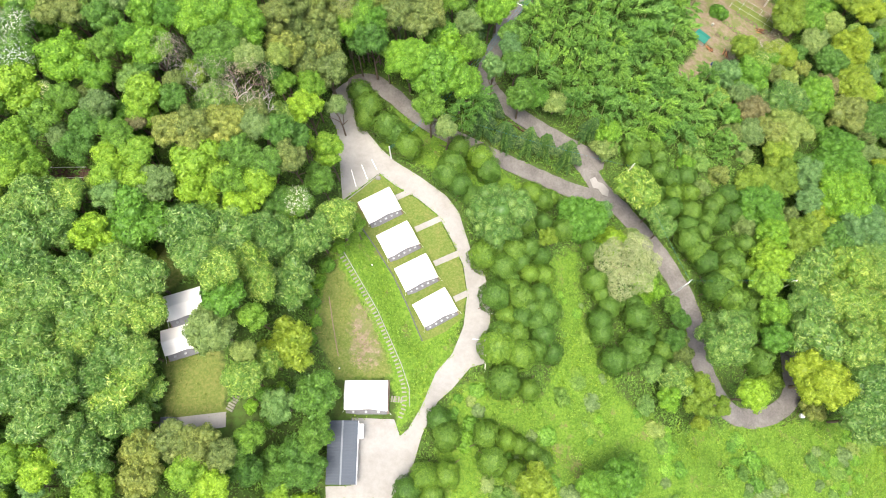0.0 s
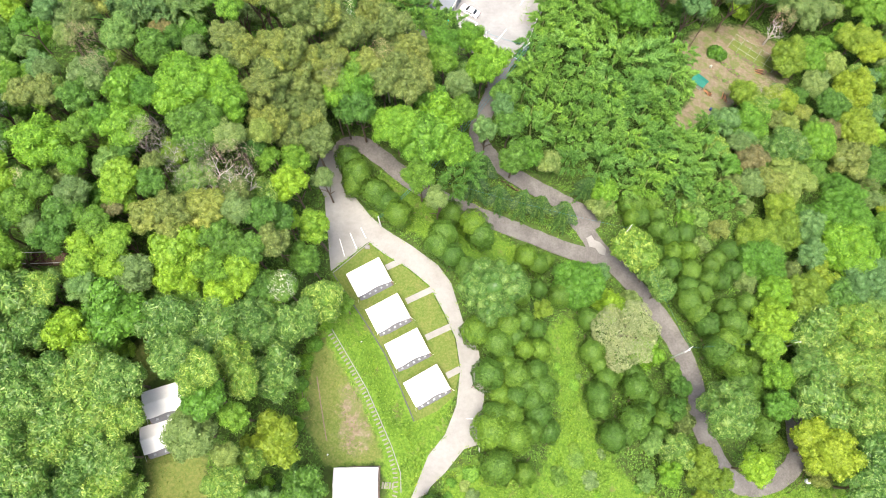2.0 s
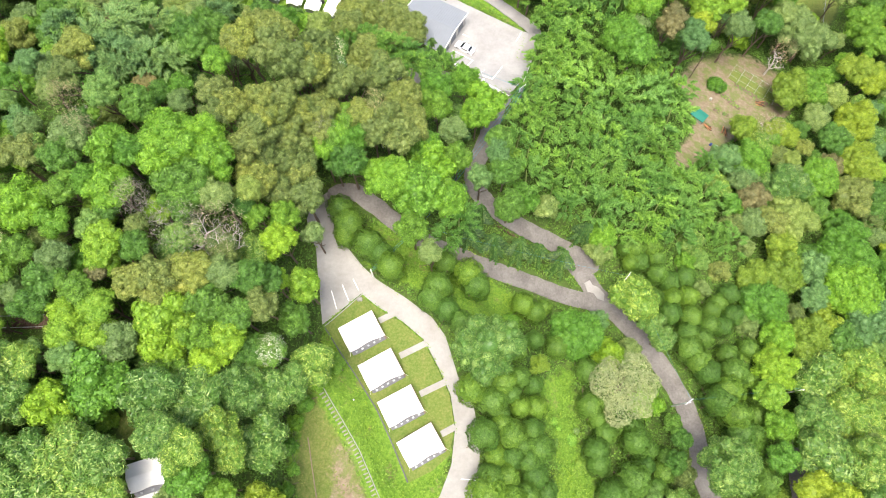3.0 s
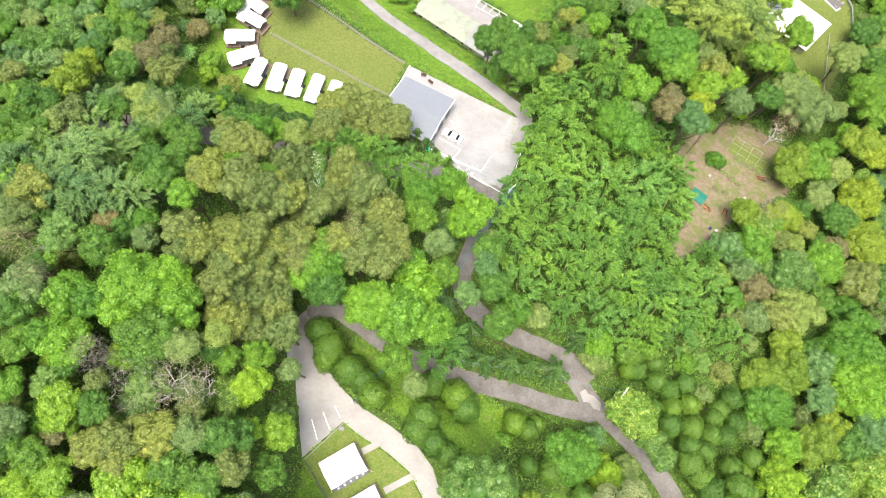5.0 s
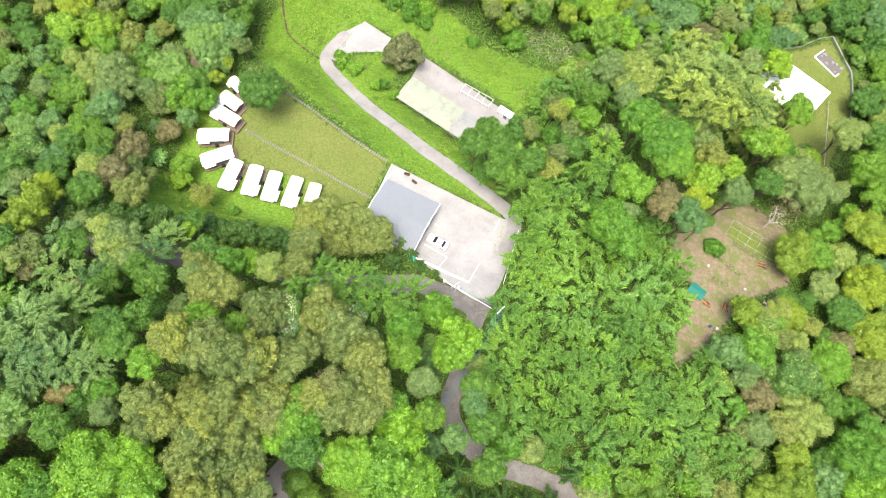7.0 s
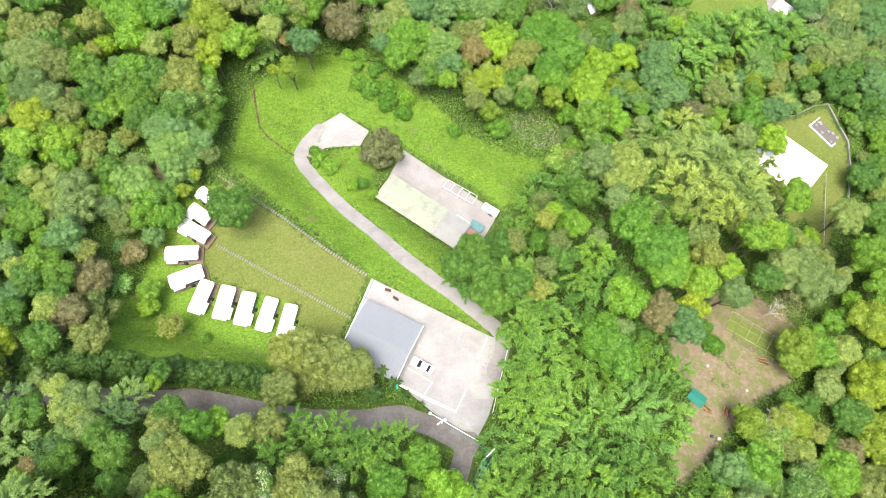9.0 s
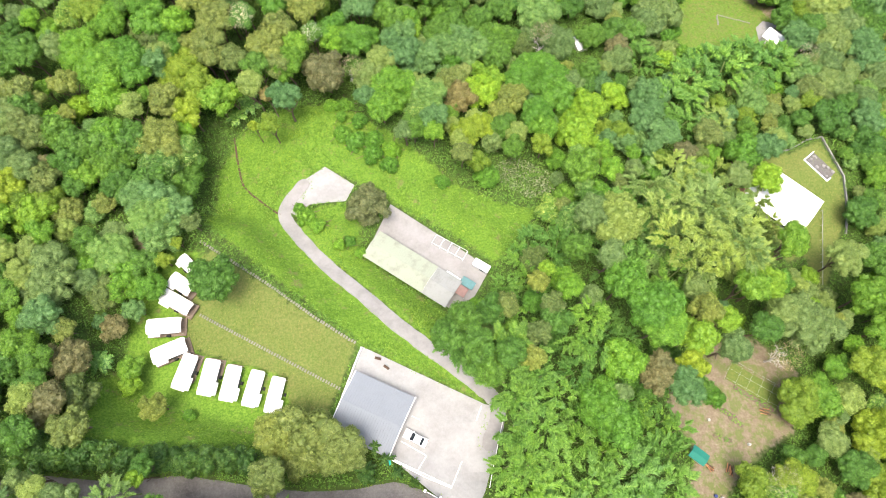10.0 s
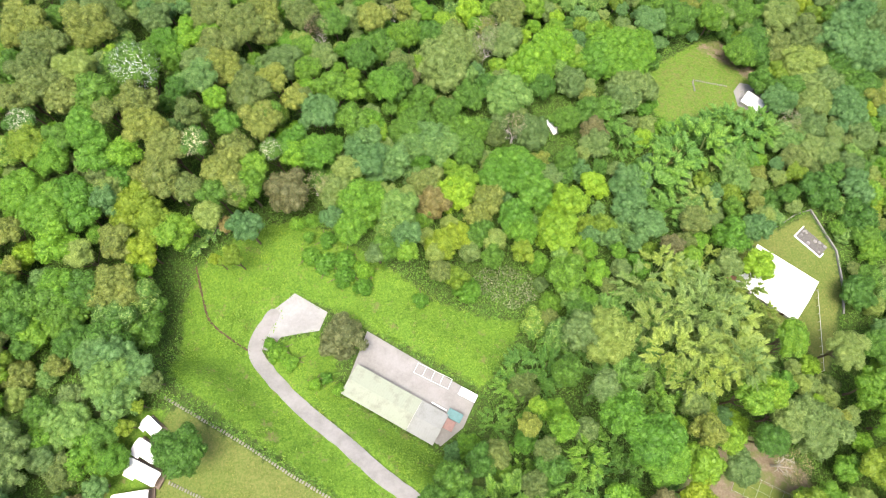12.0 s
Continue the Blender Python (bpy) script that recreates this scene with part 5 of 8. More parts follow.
GREEN_C = [(107.5, 79.3, 5.6, 8.8), (13.7, 79.5, 2.7, 11.8), (2.0, 85.1, 2.8, 15.7), (-36.3, 85.5, 2.3, 15.9), (-38.4, 88.8, 2.4, 16.3), (-35.3, 89.6, 2.2, 17.0), (98.9, 94.7, 4.3, 8.4), (-45.5, 97.3, 2.4, 16.3), (-38.6, 98.1, 3.0, 16.0), (-63.7, 99.5, 2.3, 15.8), (-41.5, 100.8, 2.5, 15.3), (-68.7, 101.9, 2.8, 15.4), (-31.6, 103.1, 3.1, 15.3), (-52.7, 105.1, 2.6, 15.1), (-65.9, 106.6, 3.8, 15.9), (-68.9, 107.2, 3.0, 15.4), (-34.8, 110.4, 1.8, 10.3), (67.1, 114.5, 1.7, 15.8), (-55.0, 117.7, 3.3, 9.6), (23.0, 120.4, 3.1, 13.6), (21.1, 122.5, 2.7, 14.3), (27.4, 123.0, 2.9, 14.4), (-63.4, 123.2, 2.8, 7.4), (-71.8, 124.5, 3.4, 6.5)]
GREEN_D = [(-77.3, 125.0, 3.4, 6.3), (21.4, 125.5, 2.9, 15.5), (85.7, 125.5, 3.6, 17.1), (-57.2, 126.2, 2.9, 6.8), (16.4, 127.2, 3.1, 15.4), (37.6, 129.0, 2.8, 17.2), (-63.3, 130.3, 3.1, 6.3), (19.9, 130.5, 3.2, 16.6), (-57.9, 131.0, 2.9, 6.5), (25.8, 132.4, 2.8, 17.2), (-61.4, 133.5, 3.6, 6.6), (121.0, 140.1, 4.2, 14.6), (-27.4, 144.2, 5.1, 11.9), (-66.0, 144.5, 3.3, 6.7), (-43.0, 150.3, 3.2, 7.4), (125.7, 154.0, 4.8, 7.4), (-54.8, 156.4, 2.9, 5.5), (134.3, 167.7, 4.2, 5.5), (52.7, 167.8, 4.0, 12.1), (-43.5, 168.8, 4.3, 8.3), (-49.6, 169.3, 4.3, 7.9), (-58.7, 169.6, 2.4, 6.9), (-38.1, 170.7, 3.8, 8.5), (135.0, 172.7, 4.6, 6.1)]
GREEN_E = [(-50.9, 174.1, 4.3, 9.3), (-59.3, 174.9, 3.0, 10.3), (37.5, 174.9, 2.5, 9.2), (-37.2, 176.0, 4.5, 10.1), (-52.8, 177.6, 4.3, 11.4), (-58.2, 178.7, 3.7, 12.0), (-47.2, 179.0, 4.3, 11.7), (14.2, 179.0, 2.6, 9.9), (35.7, 181.2, 3.1, 9.2), (-61.9, 181.7, 3.7, 12.6), (125.8, 182.2, 4.3, 8.4), (-70.1, 188.4, 3.7, 12.5), (112.0, 196.3, 4.0, 5.1), (-20.4, 197.3, 2.9, 16.4), (-76.6, 203.7, 4.9, 13.1), (-71.3, 203.8, 4.5, 13.9), (38.1, 205.2, 3.6, 8.3), (38.1, 208.0, 3.8, 8.1), (35.6, 212.6, 3.9, 7.7), (39.6, 212.6, 4.7, 8.4), (23.3, 213.4, 4.6, 9.2), (-49.6, 213.4, 3.0, 20.9), (66.6, 213.7, 4.0, 7.7), (10.7, 214.9, 4.1, 15.5)]
GREEN_F = [(159.4, 215.0, 5.8, 6.8), (74.1, 216.5, 4.1, 7.4), (78.4, 216.5, 3.9, 7.4), (-8.0, 216.7, 3.1, 18.2), (136.0, 217.2, 4.3, 7.7), (27.2, 217.5, 4.1, 8.6), (157.2, 218.3, 4.6, 5.6), (34.8, 219.0, 4.4, 8.1), (128.3, 220.5, 3.6, 8.4), (-42.2, 222.4, 4.7, 24.5), (41.7, 223.1, 4.2, 9.5), (-26.3, 223.6, 2.5, 21.6), (28.3, 224.2, 3.8, 9.6), (154.6, 224.3, 6.8, 8.0), (7.9, 225.0, 4.2, 17.0), (62.8, 225.4, 4.0, 8.8), (46.9, 226.0, 3.6, 9.9), (23.2, 227.9, 5.1, 14.0), (2.2, 231.6, 3.4, 15.9), (126.3, 232.1, 4.7, 9.2), (130.8, 233.9, 6.5, 9.4), (82.0, 234.1, 4.0, 9.3), (15.7, 234.3, 4.3, 16.4), (1.6, 239.2, 4.1, 14.0)]
GREEN_G = [(20.5, 239.3, 4.5, 14.8), (109.9, 245.1, 5.9, 13.3), (121.6, 245.1, 5.1, 12.1), (-67.9, 245.2, 3.0, 9.9), (28.7, 245.2, 4.6, 12.0), (34.9, 245.3, 4.4, 11.2), (132.1, 247.0, 5.2, 11.6), (9.5, 250.5, 4.6, 12.0), (105.7, 252.0, 4.5, 11.6), (-57.2, 255.0, 3.5, 10.3), (6.9, 255.5, 4.0, 11.0)]
GREEN = GREEN_A + GREEN_B + GREEN_C + GREEN_D + GREEN_E + GREEN_F + GREEN_G
PALE_A = [(-27.8, 13.2, 1.9, 10.4), (-32.1, 15.9, 3.6, 12.6), (-43.4, 38.5, 3.1, 12.0), (-58.3, 45.7, 2.1, 10.0), (-29.1, 48.2, 2.6, 15.1), (-52.8, 50.3, 2.6, 12.6), (0.6, 55.3, 2.2, 13.8), (-18.7, 57.9, 2.0, 13.0), (-31.2, 60.3, 2.8, 15.4), (-27.5, 62.3, 2.4, 15.4), (-52.4, 68.9, 3.1, 14.7), (71.3, 70.2, 3.4, 6.6), (80.8, 71.7, 5.3, 9.0), (-38.4, 76.5, 2.1, 12.6), (4.8, 80.2, 2.8, 14.5), (70.2, 80.7, 2.7, 6.1), (-32.3, 99.1, 2.2, 16.9), (-19.7, 99.6, 2.6, 18.7), (95.8, 100.8, 3.7, 8.5), (-61.3, 102.1, 2.2, 15.8), (-43.1, 102.2, 2.5, 15.0), (-46.5, 105.1, 3.3, 14.7), (-45.1, 106.0, 3.5, 14.4), (-49.0, 108.9, 2.2, 13.4)]
PALE_B = [(103.4, 109.1, 3.8, 9.2), (-52.9, 110.0, 2.1, 11.4), (47.6, 114.0, 2.4, 15.1), (76.4, 121.8, 3.7, 18.4), (-57.7, 124.3, 3.0, 7.1), (99.8, 125.4, 6.0, 14.6), (95.1, 127.7, 5.6, 16.2), (91.1, 129.2, 3.6, 18.0), (112.4, 140.7, 4.4, 16.9), (51.5, 141.4, 3.2, 20.8), (-59.9, 147.0, 5.3, 7.0), (-53.5, 147.2, 2.8, 6.3), (-64.2, 148.4, 3.6, 6.4), (-60.1, 151.1, 4.6, 6.2), (56.7, 152.0, 5.8, 16.1), (51.8, 153.7, 4.3, 15.2), (95.4, 166.2, 3.6, 10.8), (-67.7, 173.3, 3.6, 10.9), (-71.1, 176.0, 4.2, 12.1), (24.7, 177.7, 2.4, 8.7), (12.2, 178.4, 2.6, 9.9), (38.8, 179.1, 2.8, 9.7), (-73.0, 185.3, 4.9, 12.8), (-46.9, 186.6, 3.1, 14.3)]
PALE_C = [(137.8, 187.3, 4.4, 9.5), (-21.8, 192.1, 3.3, 14.9), (134.1, 193.1, 4.6, 9.3), (15.8, 193.5, 3.5, 10.2), (131.4, 194.0, 4.5, 9.0), (55.6, 194.4, 3.5, 10.0), (4.3, 196.5, 3.9, 11.4), (150.3, 198.0, 4.3, 5.4), (8.0, 201.7, 3.5, 12.1), (-42.2, 202.2, 3.4, 15.3), (134.6, 203.1, 4.6, 8.3), (-64.6, 204.2, 3.2, 15.1), (71.7, 204.3, 3.9, 8.5), (55.3, 209.0, 4.6, 10.5), (140.3, 213.5, 6.6, 7.4), (148.0, 217.2, 5.8, 6.8), (143.7, 217.5, 5.2, 6.2), (84.4, 219.7, 5.3, 8.5), (88.2, 222.2, 6.6, 10.2), (143.9, 225.6, 6.7, 8.6), (71.5, 226.5, 4.4, 7.8), (169.8, 231.4, 5.4, 12.6), (-48.0, 232.0, 4.5, 21.4), (36.1, 234.3, 7.6, 11.9)]
PALE_D = [(5.9, 235.3, 3.6, 15.8), (-4.2, 235.7, 5.0, 14.6), (-23.9, 236.6, 4.2, 15.0), (40.4, 240.3, 7.0, 11.9), (55.3, 242.1, 5.6, 11.0), (144.1, 243.4, 5.2, 11.0), (123.9, 245.5, 4.5, 11.2), (14.2, 253.0, 3.9, 10.9), (-34.9, 254.6, 4.1, 11.0)]
PALE = PALE_A + PALE_B + PALE_C + PALE_D
BLUE_A = [(-52.8, -4.7, 1.8, 6.8), (-24.3, 6.1, 2.7, 11.0), (-50.1, 36.2, 2.5, 11.1), (-55.3, 37.3, 2.1, 9.3), (95.0, 42.6, 4.0, 11.3), (93.9, 47.8, 5.8, 12.1), (81.4, 53.2, 3.3, 9.0), (-49.3, 55.4, 2.2, 11.5), (82.4, 59.4, 3.8, 9.9), (9.9, 71.0, 2.4, 13.3), (-48.9, 76.3, 2.8, 15.1), (13.2, 76.5, 2.4, 11.9), (-47.3, 81.4, 2.4, 15.2), (-40.1, 82.8, 2.5, 15.1), (-48.2, 83.1, 3.3, 15.7), (-43.2, 83.5, 3.1, 15.4), (-50.6, 85.5, 2.9, 16.0), (67.2, 86.4, 3.8, 6.7), (-55.9, 87.0, 2.4, 16.0), (-48.6, 88.8, 3.5, 16.7), (-55.0, 91.1, 2.2, 16.6), (-45.7, 91.8, 3.1, 16.8), (-47.8, 98.6, 2.3, 16.2), (-46.3, 100.5, 2.2, 15.7)]
BLUE_B = [(-54.2, 101.2, 3.0, 16.1), (-39.6, 103.3, 2.5, 14.5), (-38.3, 106.2, 2.6, 13.7), (-55.0, 106.4, 2.8, 15.0), (61.9, 114.5, 3.8, 19.3), (-68.8, 114.7, 3.1, 12.5), (-77.4, 120.9, 2.8, 7.0), (-59.0, 139.3, 4.3, 7.1), (-44.3, 140.8, 2.3, 6.4), (-49.9, 152.6, 4.7, 6.8), (-39.6, 156.1, 4.1, 8.2), (-41.1, 160.3, 4.7, 8.3), (-36.4, 161.1, 3.6, 8.2), (-40.4, 164.5, 4.2, 8.2), (-44.1, 165.0, 4.1, 7.9), (106.2, 174.8, 3.8, 8.1), (76.8, 178.2, 4.1, 9.3), (136.9, 181.3, 4.6, 8.8), (19.0, 181.5, 3.3, 9.9), (74.2, 184.7, 4.5, 8.2), (-14.3, 188.2, 3.6, 13.8), (3.7, 188.5, 2.7, 10.1), (18.3, 189.5, 4.9, 10.4), (77.2, 190.3, 5.3, 8.8)]
BLUE_C = [(108.5, 190.6, 4.4, 5.5), (108.9, 196.7, 4.8, 5.8), (-43.6, 198.7, 3.9, 15.0), (126.5, 199.5, 4.9, 7.7), (18.0, 204.0, 4.7, 10.2), (11.8, 204.7, 5.4, 12.7), (150.2, 206.6, 5.1, 6.1), (31.4, 208.4, 5.0, 8.0), (24.3, 208.8, 4.0, 8.2), (12.8, 209.2, 4.3, 13.4), (27.6, 210.3, 5.3, 8.2), (152.2, 210.5, 5.0, 6.0), (130.3, 213.0, 4.8, 8.7), (3.1, 216.8, 4.7, 17.1), (52.1, 221.5, 6.0, 10.6), (163.4, 224.5, 6.7, 11.2), (-22.1, 227.0, 4.6, 20.9), (157.3, 231.6, 7.6, 13.0), (165.5, 237.0, 5.8, 13.2), (101.4, 245.8, 4.7, 11.9)]
BLUE = BLUE_A + BLUE_B + BLUE_C
GOLDEN_A = [(14.7, -5.1, 3.2, 9.8), (48.4, 5.0, 1.6, 7.0), (52.1, 7.8, 2.1, 8.6), (47.5, 8.3, 2.3, 9.1), (48.0, 11.0, 2.9, 10.0), (73.0, 12.7, 5.9, 15.3), (-23.1, 14.9, 3.9, 13.6), (19.1, 37.0, 1.7, 7.6), (78.3, 44.0, 4.6, 10.0), (82.6, 48.3, 3.2, 9.8), (70.1, 57.8, 4.1, 5.8), (76.6, 58.5, 4.9, 7.6), (77.0, 64.9, 3.9, 8.2), (104.2, 88.8, 5.7, 8.7), (83.4, 94.6, 4.4, 8.8), (74.8, 94.9, 3.9, 8.9), (107.4, 100.7, 5.6, 8.7), (91.9, 109.4, 5.2, 9.7), (-62.7, 109.7, 2.5, 14.8), (114.0, 112.9, 4.2, 10.8), (-62.0, 114.0, 3.3, 13.1), (110.5, 115.0, 4.9, 11.8), (-61.0, 117.2, 2.7, 10.7), (64.7, 119.0, 3.1, 20.0)]
GOLDEN_B = [(-39.1, 150.7, 1.7, 6.2), (-36.2, 154.0, 1.2, 6.1), (-68.2, 166.4, 4.2, 7.5), (-64.1, 167.2, 3.4, 6.7), (-70.9, 169.1, 4.5, 9.8), (28.1, 171.6, 2.7, 9.0), (44.6, 175.4, 2.7, 10.0), (27.0, 179.6, 4.1, 9.5), (30.8, 181.6, 3.1, 8.6), (-18.3, 182.8, 2.3, 11.8), (-22.4, 183.6, 1.3, 9.7), (-36.0, 186.9, 3.2, 12.5), (98.8, 191.1, 2.2, 3.5), (-34.0, 193.4, 5.0, 13.3), (-37.8, 197.3, 5.3, 14.1), (-56.6, 213.1, 4.8, 19.8), (133.8, 222.2, 3.6, 8.1)]
GOLDEN = GOLDEN_A + GOLDEN_B
RUSSET_A = [(-47.5, 48.6, 1.7, 11.0), (72.7, 77.3, 3.7, 6.8), (-43.6, 79.0, 2.0, 12.6), (96.2, 87.4, 3.1, 7.6), (-50.4, 97.0, 1.5, 13.9), (-59.9, 101.0, 1.8, 13.5), (56.0, 116.6, 3.1, 18.8), (57.2, 119.0, 2.8, 19.5), (-54.0, 123.1, 3.8, 7.5), (-53.6, 131.3, 4.0, 6.7), (-48.1, 137.6, 2.8, 6.5), (80.6, 172.0, 2.8, 10.3), (-63.7, 174.1, 2.2, 8.7), (-18.4, 189.9, 2.0, 12.1), (26.3, 191.4, 4.0, 8.4), (-5.7, 197.4, 5.1, 13.1), (72.7, 209.0, 3.6, 7.6), (27.1, 229.6, 2.7, 11.2)]
RUSSET = RUSSET_A
LEAFLESS_A = [(-35.6, 54.7, 4.4, 18.8), (-30.2, 54.8, 4.6, 19.0), (-42.3, 59.1, 3.1, 18.3), (-42.2, 59.4, 2.3, 18.1), (-50.6, 69.9, 2.3, 18.0), (-53.2, 74.3, 2.7, 18.2), (-16.9, 75.4, 2.7, 20.3), (-8.7, 79.9, 2.7, 21.4), (79.5, 94.4, 3.8, 12.6), (90.3, 119.4, 3.9, 14.7), (1.2, 198.3, 3.0, 15.0), (128.3, 204.4, 3.4, 11.1), (50.6, 210.1, 3.6, 14.0), (48.7, 238.4, 3.9, 13.7), (50.6, 244.1, 4.7, 14.7), (5.4, 246.5, 3.7, 17.1), (25.2, 252.2, 2.3, 14.8)]
LEAFLESS = LEAFLESS_A
LEAFY_A = [(-47.2, -1.6, 3.0, 9.8), (-49.4, 1.8, 3.0, 10.2), (-42.4, 3.9, 2.2, 9.0), (-52.5, 4.0, 2.9, 10.6), (-46.6, 4.9, 3.1, 10.1), (79.8, 5.6, 3.9, 14.6), (-51.3, 7.6, 3.1, 10.9), (-54.9, 8.2, 2.9, 10.9), (-45.4, 8.7, 3.5, 10.7), (-27.3, 9.4, 2.5, 11.6), (-48.8, 10.1, 3.2, 11.0), (-43.2, 10.6, 2.7, 10.4), (82.9, 11.1, 4.4, 14.8), (-52.3, 11.2, 3.3, 11.2), (-25.5, 12.2, 2.0, 10.7), (-42.4, 13.0, 2.5, 10.7), (-55.4, 14.0, 3.3, 11.3), (-46.4, 14.0, 3.5, 11.3), (-50.2, 14.5, 3.2, 11.2), (85.6, 15.7, 4.0, 14.0), (-40.6, 18.3, 2.5, 11.3), (-45.5, 18.4, 3.5, 11.4), (-50.5, 18.6, 3.5, 11.3), (-57.8, 19.3, 2.7, 11.0)]
LEAFY_B = [(-54.6, 19.5, 3.4, 11.3), (82.2, 19.8, 5.1, 14.2), (53.0, 19.8, 5.2, 14.3), (74.1, 20.8, 5.1, 14.7), (-41.3, 22.7, 2.9, 11.4), (-26.5, 22.9, 2.3, 13.1), (-51.1, 23.0, 3.1, 11.2), (-46.3, 23.6, 3.5, 11.4), (-30.8, 23.7, 2.6, 12.5), (-57.6, 24.2, 3.5, 11.3), (-23.7, 24.6, 3.5, 13.6), (-34.2, 25.6, 2.6, 11.9), (-28.4, 26.5, 2.8, 12.6), (74.3, 27.2, 5.3, 12.0), (91.9, 28.1, 4.8, 11.6), (82.6, 28.7, 5.4, 11.1), (-58.9, 29.3, 3.8, 11.4), (-54.8, 30.3, 2.9, 11.1), (-37.7, 30.7, 3.8, 12.0), (-32.5, 31.2, 3.9, 12.5), (-23.7, 31.5, 3.6, 13.1), (-27.6, 31.7, 4.4, 13.1), (-61.4, 32.6, 2.4, 10.9), (-20.2, 33.2, 2.7, 12.9)]
LEAFY_C = [(-59.0, 34.9, 3.7, 11.4), (-55.4, 35.0, 2.8, 11.1), (-17.2, 35.9, 2.9, 13.4), (77.0, 36.1, 5.0, 10.5), (94.4, 37.4, 4.4, 11.5), (87.4, 38.2, 5.6, 11.2), (44.4, 43.2, 2.3, 9.6), (42.3, 46.6, 2.3, 9.6), (39.5, 51.0, 4.3, 10.8), (81.8, 80.3, 5.7, 8.0), (-41.6, 173.9, 3.7, 9.1), (-38.8, 176.9, 4.5, 10.6)]
LEAFY = LEAFY_A + LEAFY_B + LEAFY_C
DOMED_A = [(9.9, 39.7, 5.5, 11.0)]
DOMED = DOMED_A
WISPY_A = [(35.0, 33.5, 6.0, 10.3)]
WISPY = WISPY_A
CLIPPED_A = [(-1.7, -6.6, 2.0, 4.3), (-5.7, -5.9, 2.2, 4.9), (-3.0, -3.8, 2.5, 5.5), (0.5, -3.7, 2.2, 4.9), (11.7, -3.5, 2.0, 4.5), (16.7, -1.6, 1.7, 3.8), (7.8, -1.6, 2.5, 5.6), (14.8, -0.3, 1.7, 3.7), (12.3, 0.9, 1.7, 3.7), (10.3, 1.5, 1.9, 4.1), (0.5, 2.2, 2.4, 5.2), (7.0, 2.4, 2.3, 5.1), (-0.8, 4.9, 2.0, 4.5), (14.4, 9.8, 1.9, 4.2), (10.0, 11.0, 2.9, 6.4), (13.0, 15.3, 2.7, 5.9), (31.1, 15.5, 2.6, 5.7), (33.6, 16.0, 2.1, 4.6), (41.3, 16.3, 1.8, 3.9), (15.6, 16.4, 2.1, 4.7), (9.2, 16.6, 3.2, 6.9), (62.5, 16.7, 2.8, 6.2), (35.4, 17.8, 3.0, 6.7), (43.0, 18.6, 2.2, 4.9)]
CLIPPED_B = [(9.8, 19.0, 2.4, 5.3), (12.7, 19.1, 2.1, 4.7), (17.3, 19.2, 2.2, 4.7), (38.5, 20.2, 1.9, 4.3), (29.1, 20.5, 2.1, 4.6), (44.1, 21.2, 2.0, 4.5), (16.3, 21.3, 2.0, 4.3), (13.5, 22.0, 2.0, 4.3), (10.9, 22.3, 2.0, 4.3), (29.0, 22.8, 2.3, 5.1), (39.8, 22.9, 2.0, 4.4), (18.2, 23.3, 2.4, 5.3), (15.4, 23.7, 1.8, 3.9), (36.7, 24.2, 2.7, 5.9), (61.8, 25.3, 2.1, 4.6), (13.6, 25.4, 2.5, 5.4), (9.0, 25.6, 2.8, 6.1), (58.7, 25.6, 2.7, 6.0), (31.0, 25.7, 2.1, 4.7), (17.1, 26.3, 2.0, 4.4), (36.7, 26.8, 2.0, 4.3), (33.0, 26.9, 1.7, 3.8), (67.7, 27.0, 2.4, 5.3), (12.1, 27.2, 2.0, 4.4)]
CLIPPED_C = [(29.8, 28.2, 1.9, 4.2), (11.8, 29.0, 1.8, 4.0), (58.1, 29.0, 3.1, 6.8), (64.3, 29.0, 2.4, 5.2), (15.4, 29.9, 1.8, 4.0), (18.1, 29.9, 2.0, 4.5), (28.5, 30.4, 2.4, 5.2), (10.6, 30.9, 2.5, 5.5), (55.3, 31.4, 3.1, 6.8), (13.8, 32.2, 1.8, 4.0), (65.2, 32.6, 2.2, 4.7), (7.1, 32.9, 2.8, 6.2), (17.9, 33.8, 1.9, 4.1), (57.6, 33.9, 2.8, 6.1), (12.6, 34.0, 2.4, 5.3), (10.0, 34.8, 2.0, 4.5), (15.4, 34.9, 2.0, 4.5), (63.0, 36.0, 2.1, 4.7), (54.2, 37.0, 2.6, 5.7), (59.5, 37.1, 2.8, 6.2), (52.5, 39.4, 2.6, 5.7), (59.3, 40.8, 2.2, 4.7), (50.8, 41.7, 2.8, 6.2), (64.7, 42.2, 2.2, 4.8)]
CLIPPED_D = [(19.4, 42.3, 1.8, 3.9), (54.3, 43.9, 2.1, 4.7), (5.6, 44.7, 2.1, 4.6), (51.3, 44.9, 2.4, 5.2), (3.2, 46.6, 2.3, 5.1), (59.3, 46.6, 2.2, 4.8), (56.2, 46.7, 2.2, 4.8), (52.2, 48.1, 2.4, 5.3), (20.3, 48.4, 2.1, 4.6), (0.6, 48.8, 2.5, 5.5), (47.9, 48.8, 2.4, 5.3), (62.3, 49.1, 2.2, 4.9), (22.2, 49.5, 1.7, 3.8), (17.9, 49.6, 2.3, 5.1), (57.6, 50.0, 2.0, 4.3), (1.7, 50.8, 2.6, 5.8), (59.3, 51.5, 2.0, 4.3), (48.9, 52.0, 2.2, 4.8), (45.2, 52.0, 1.9, 4.2), (8.7, 52.3, 2.7, 5.9), (52.6, 52.5, 2.2, 4.8), (62.4, 53.6, 2.2, 4.9), (-6.6, 54.4, 2.6, 5.6), (7.3, 54.4, 2.8, 6.1)]
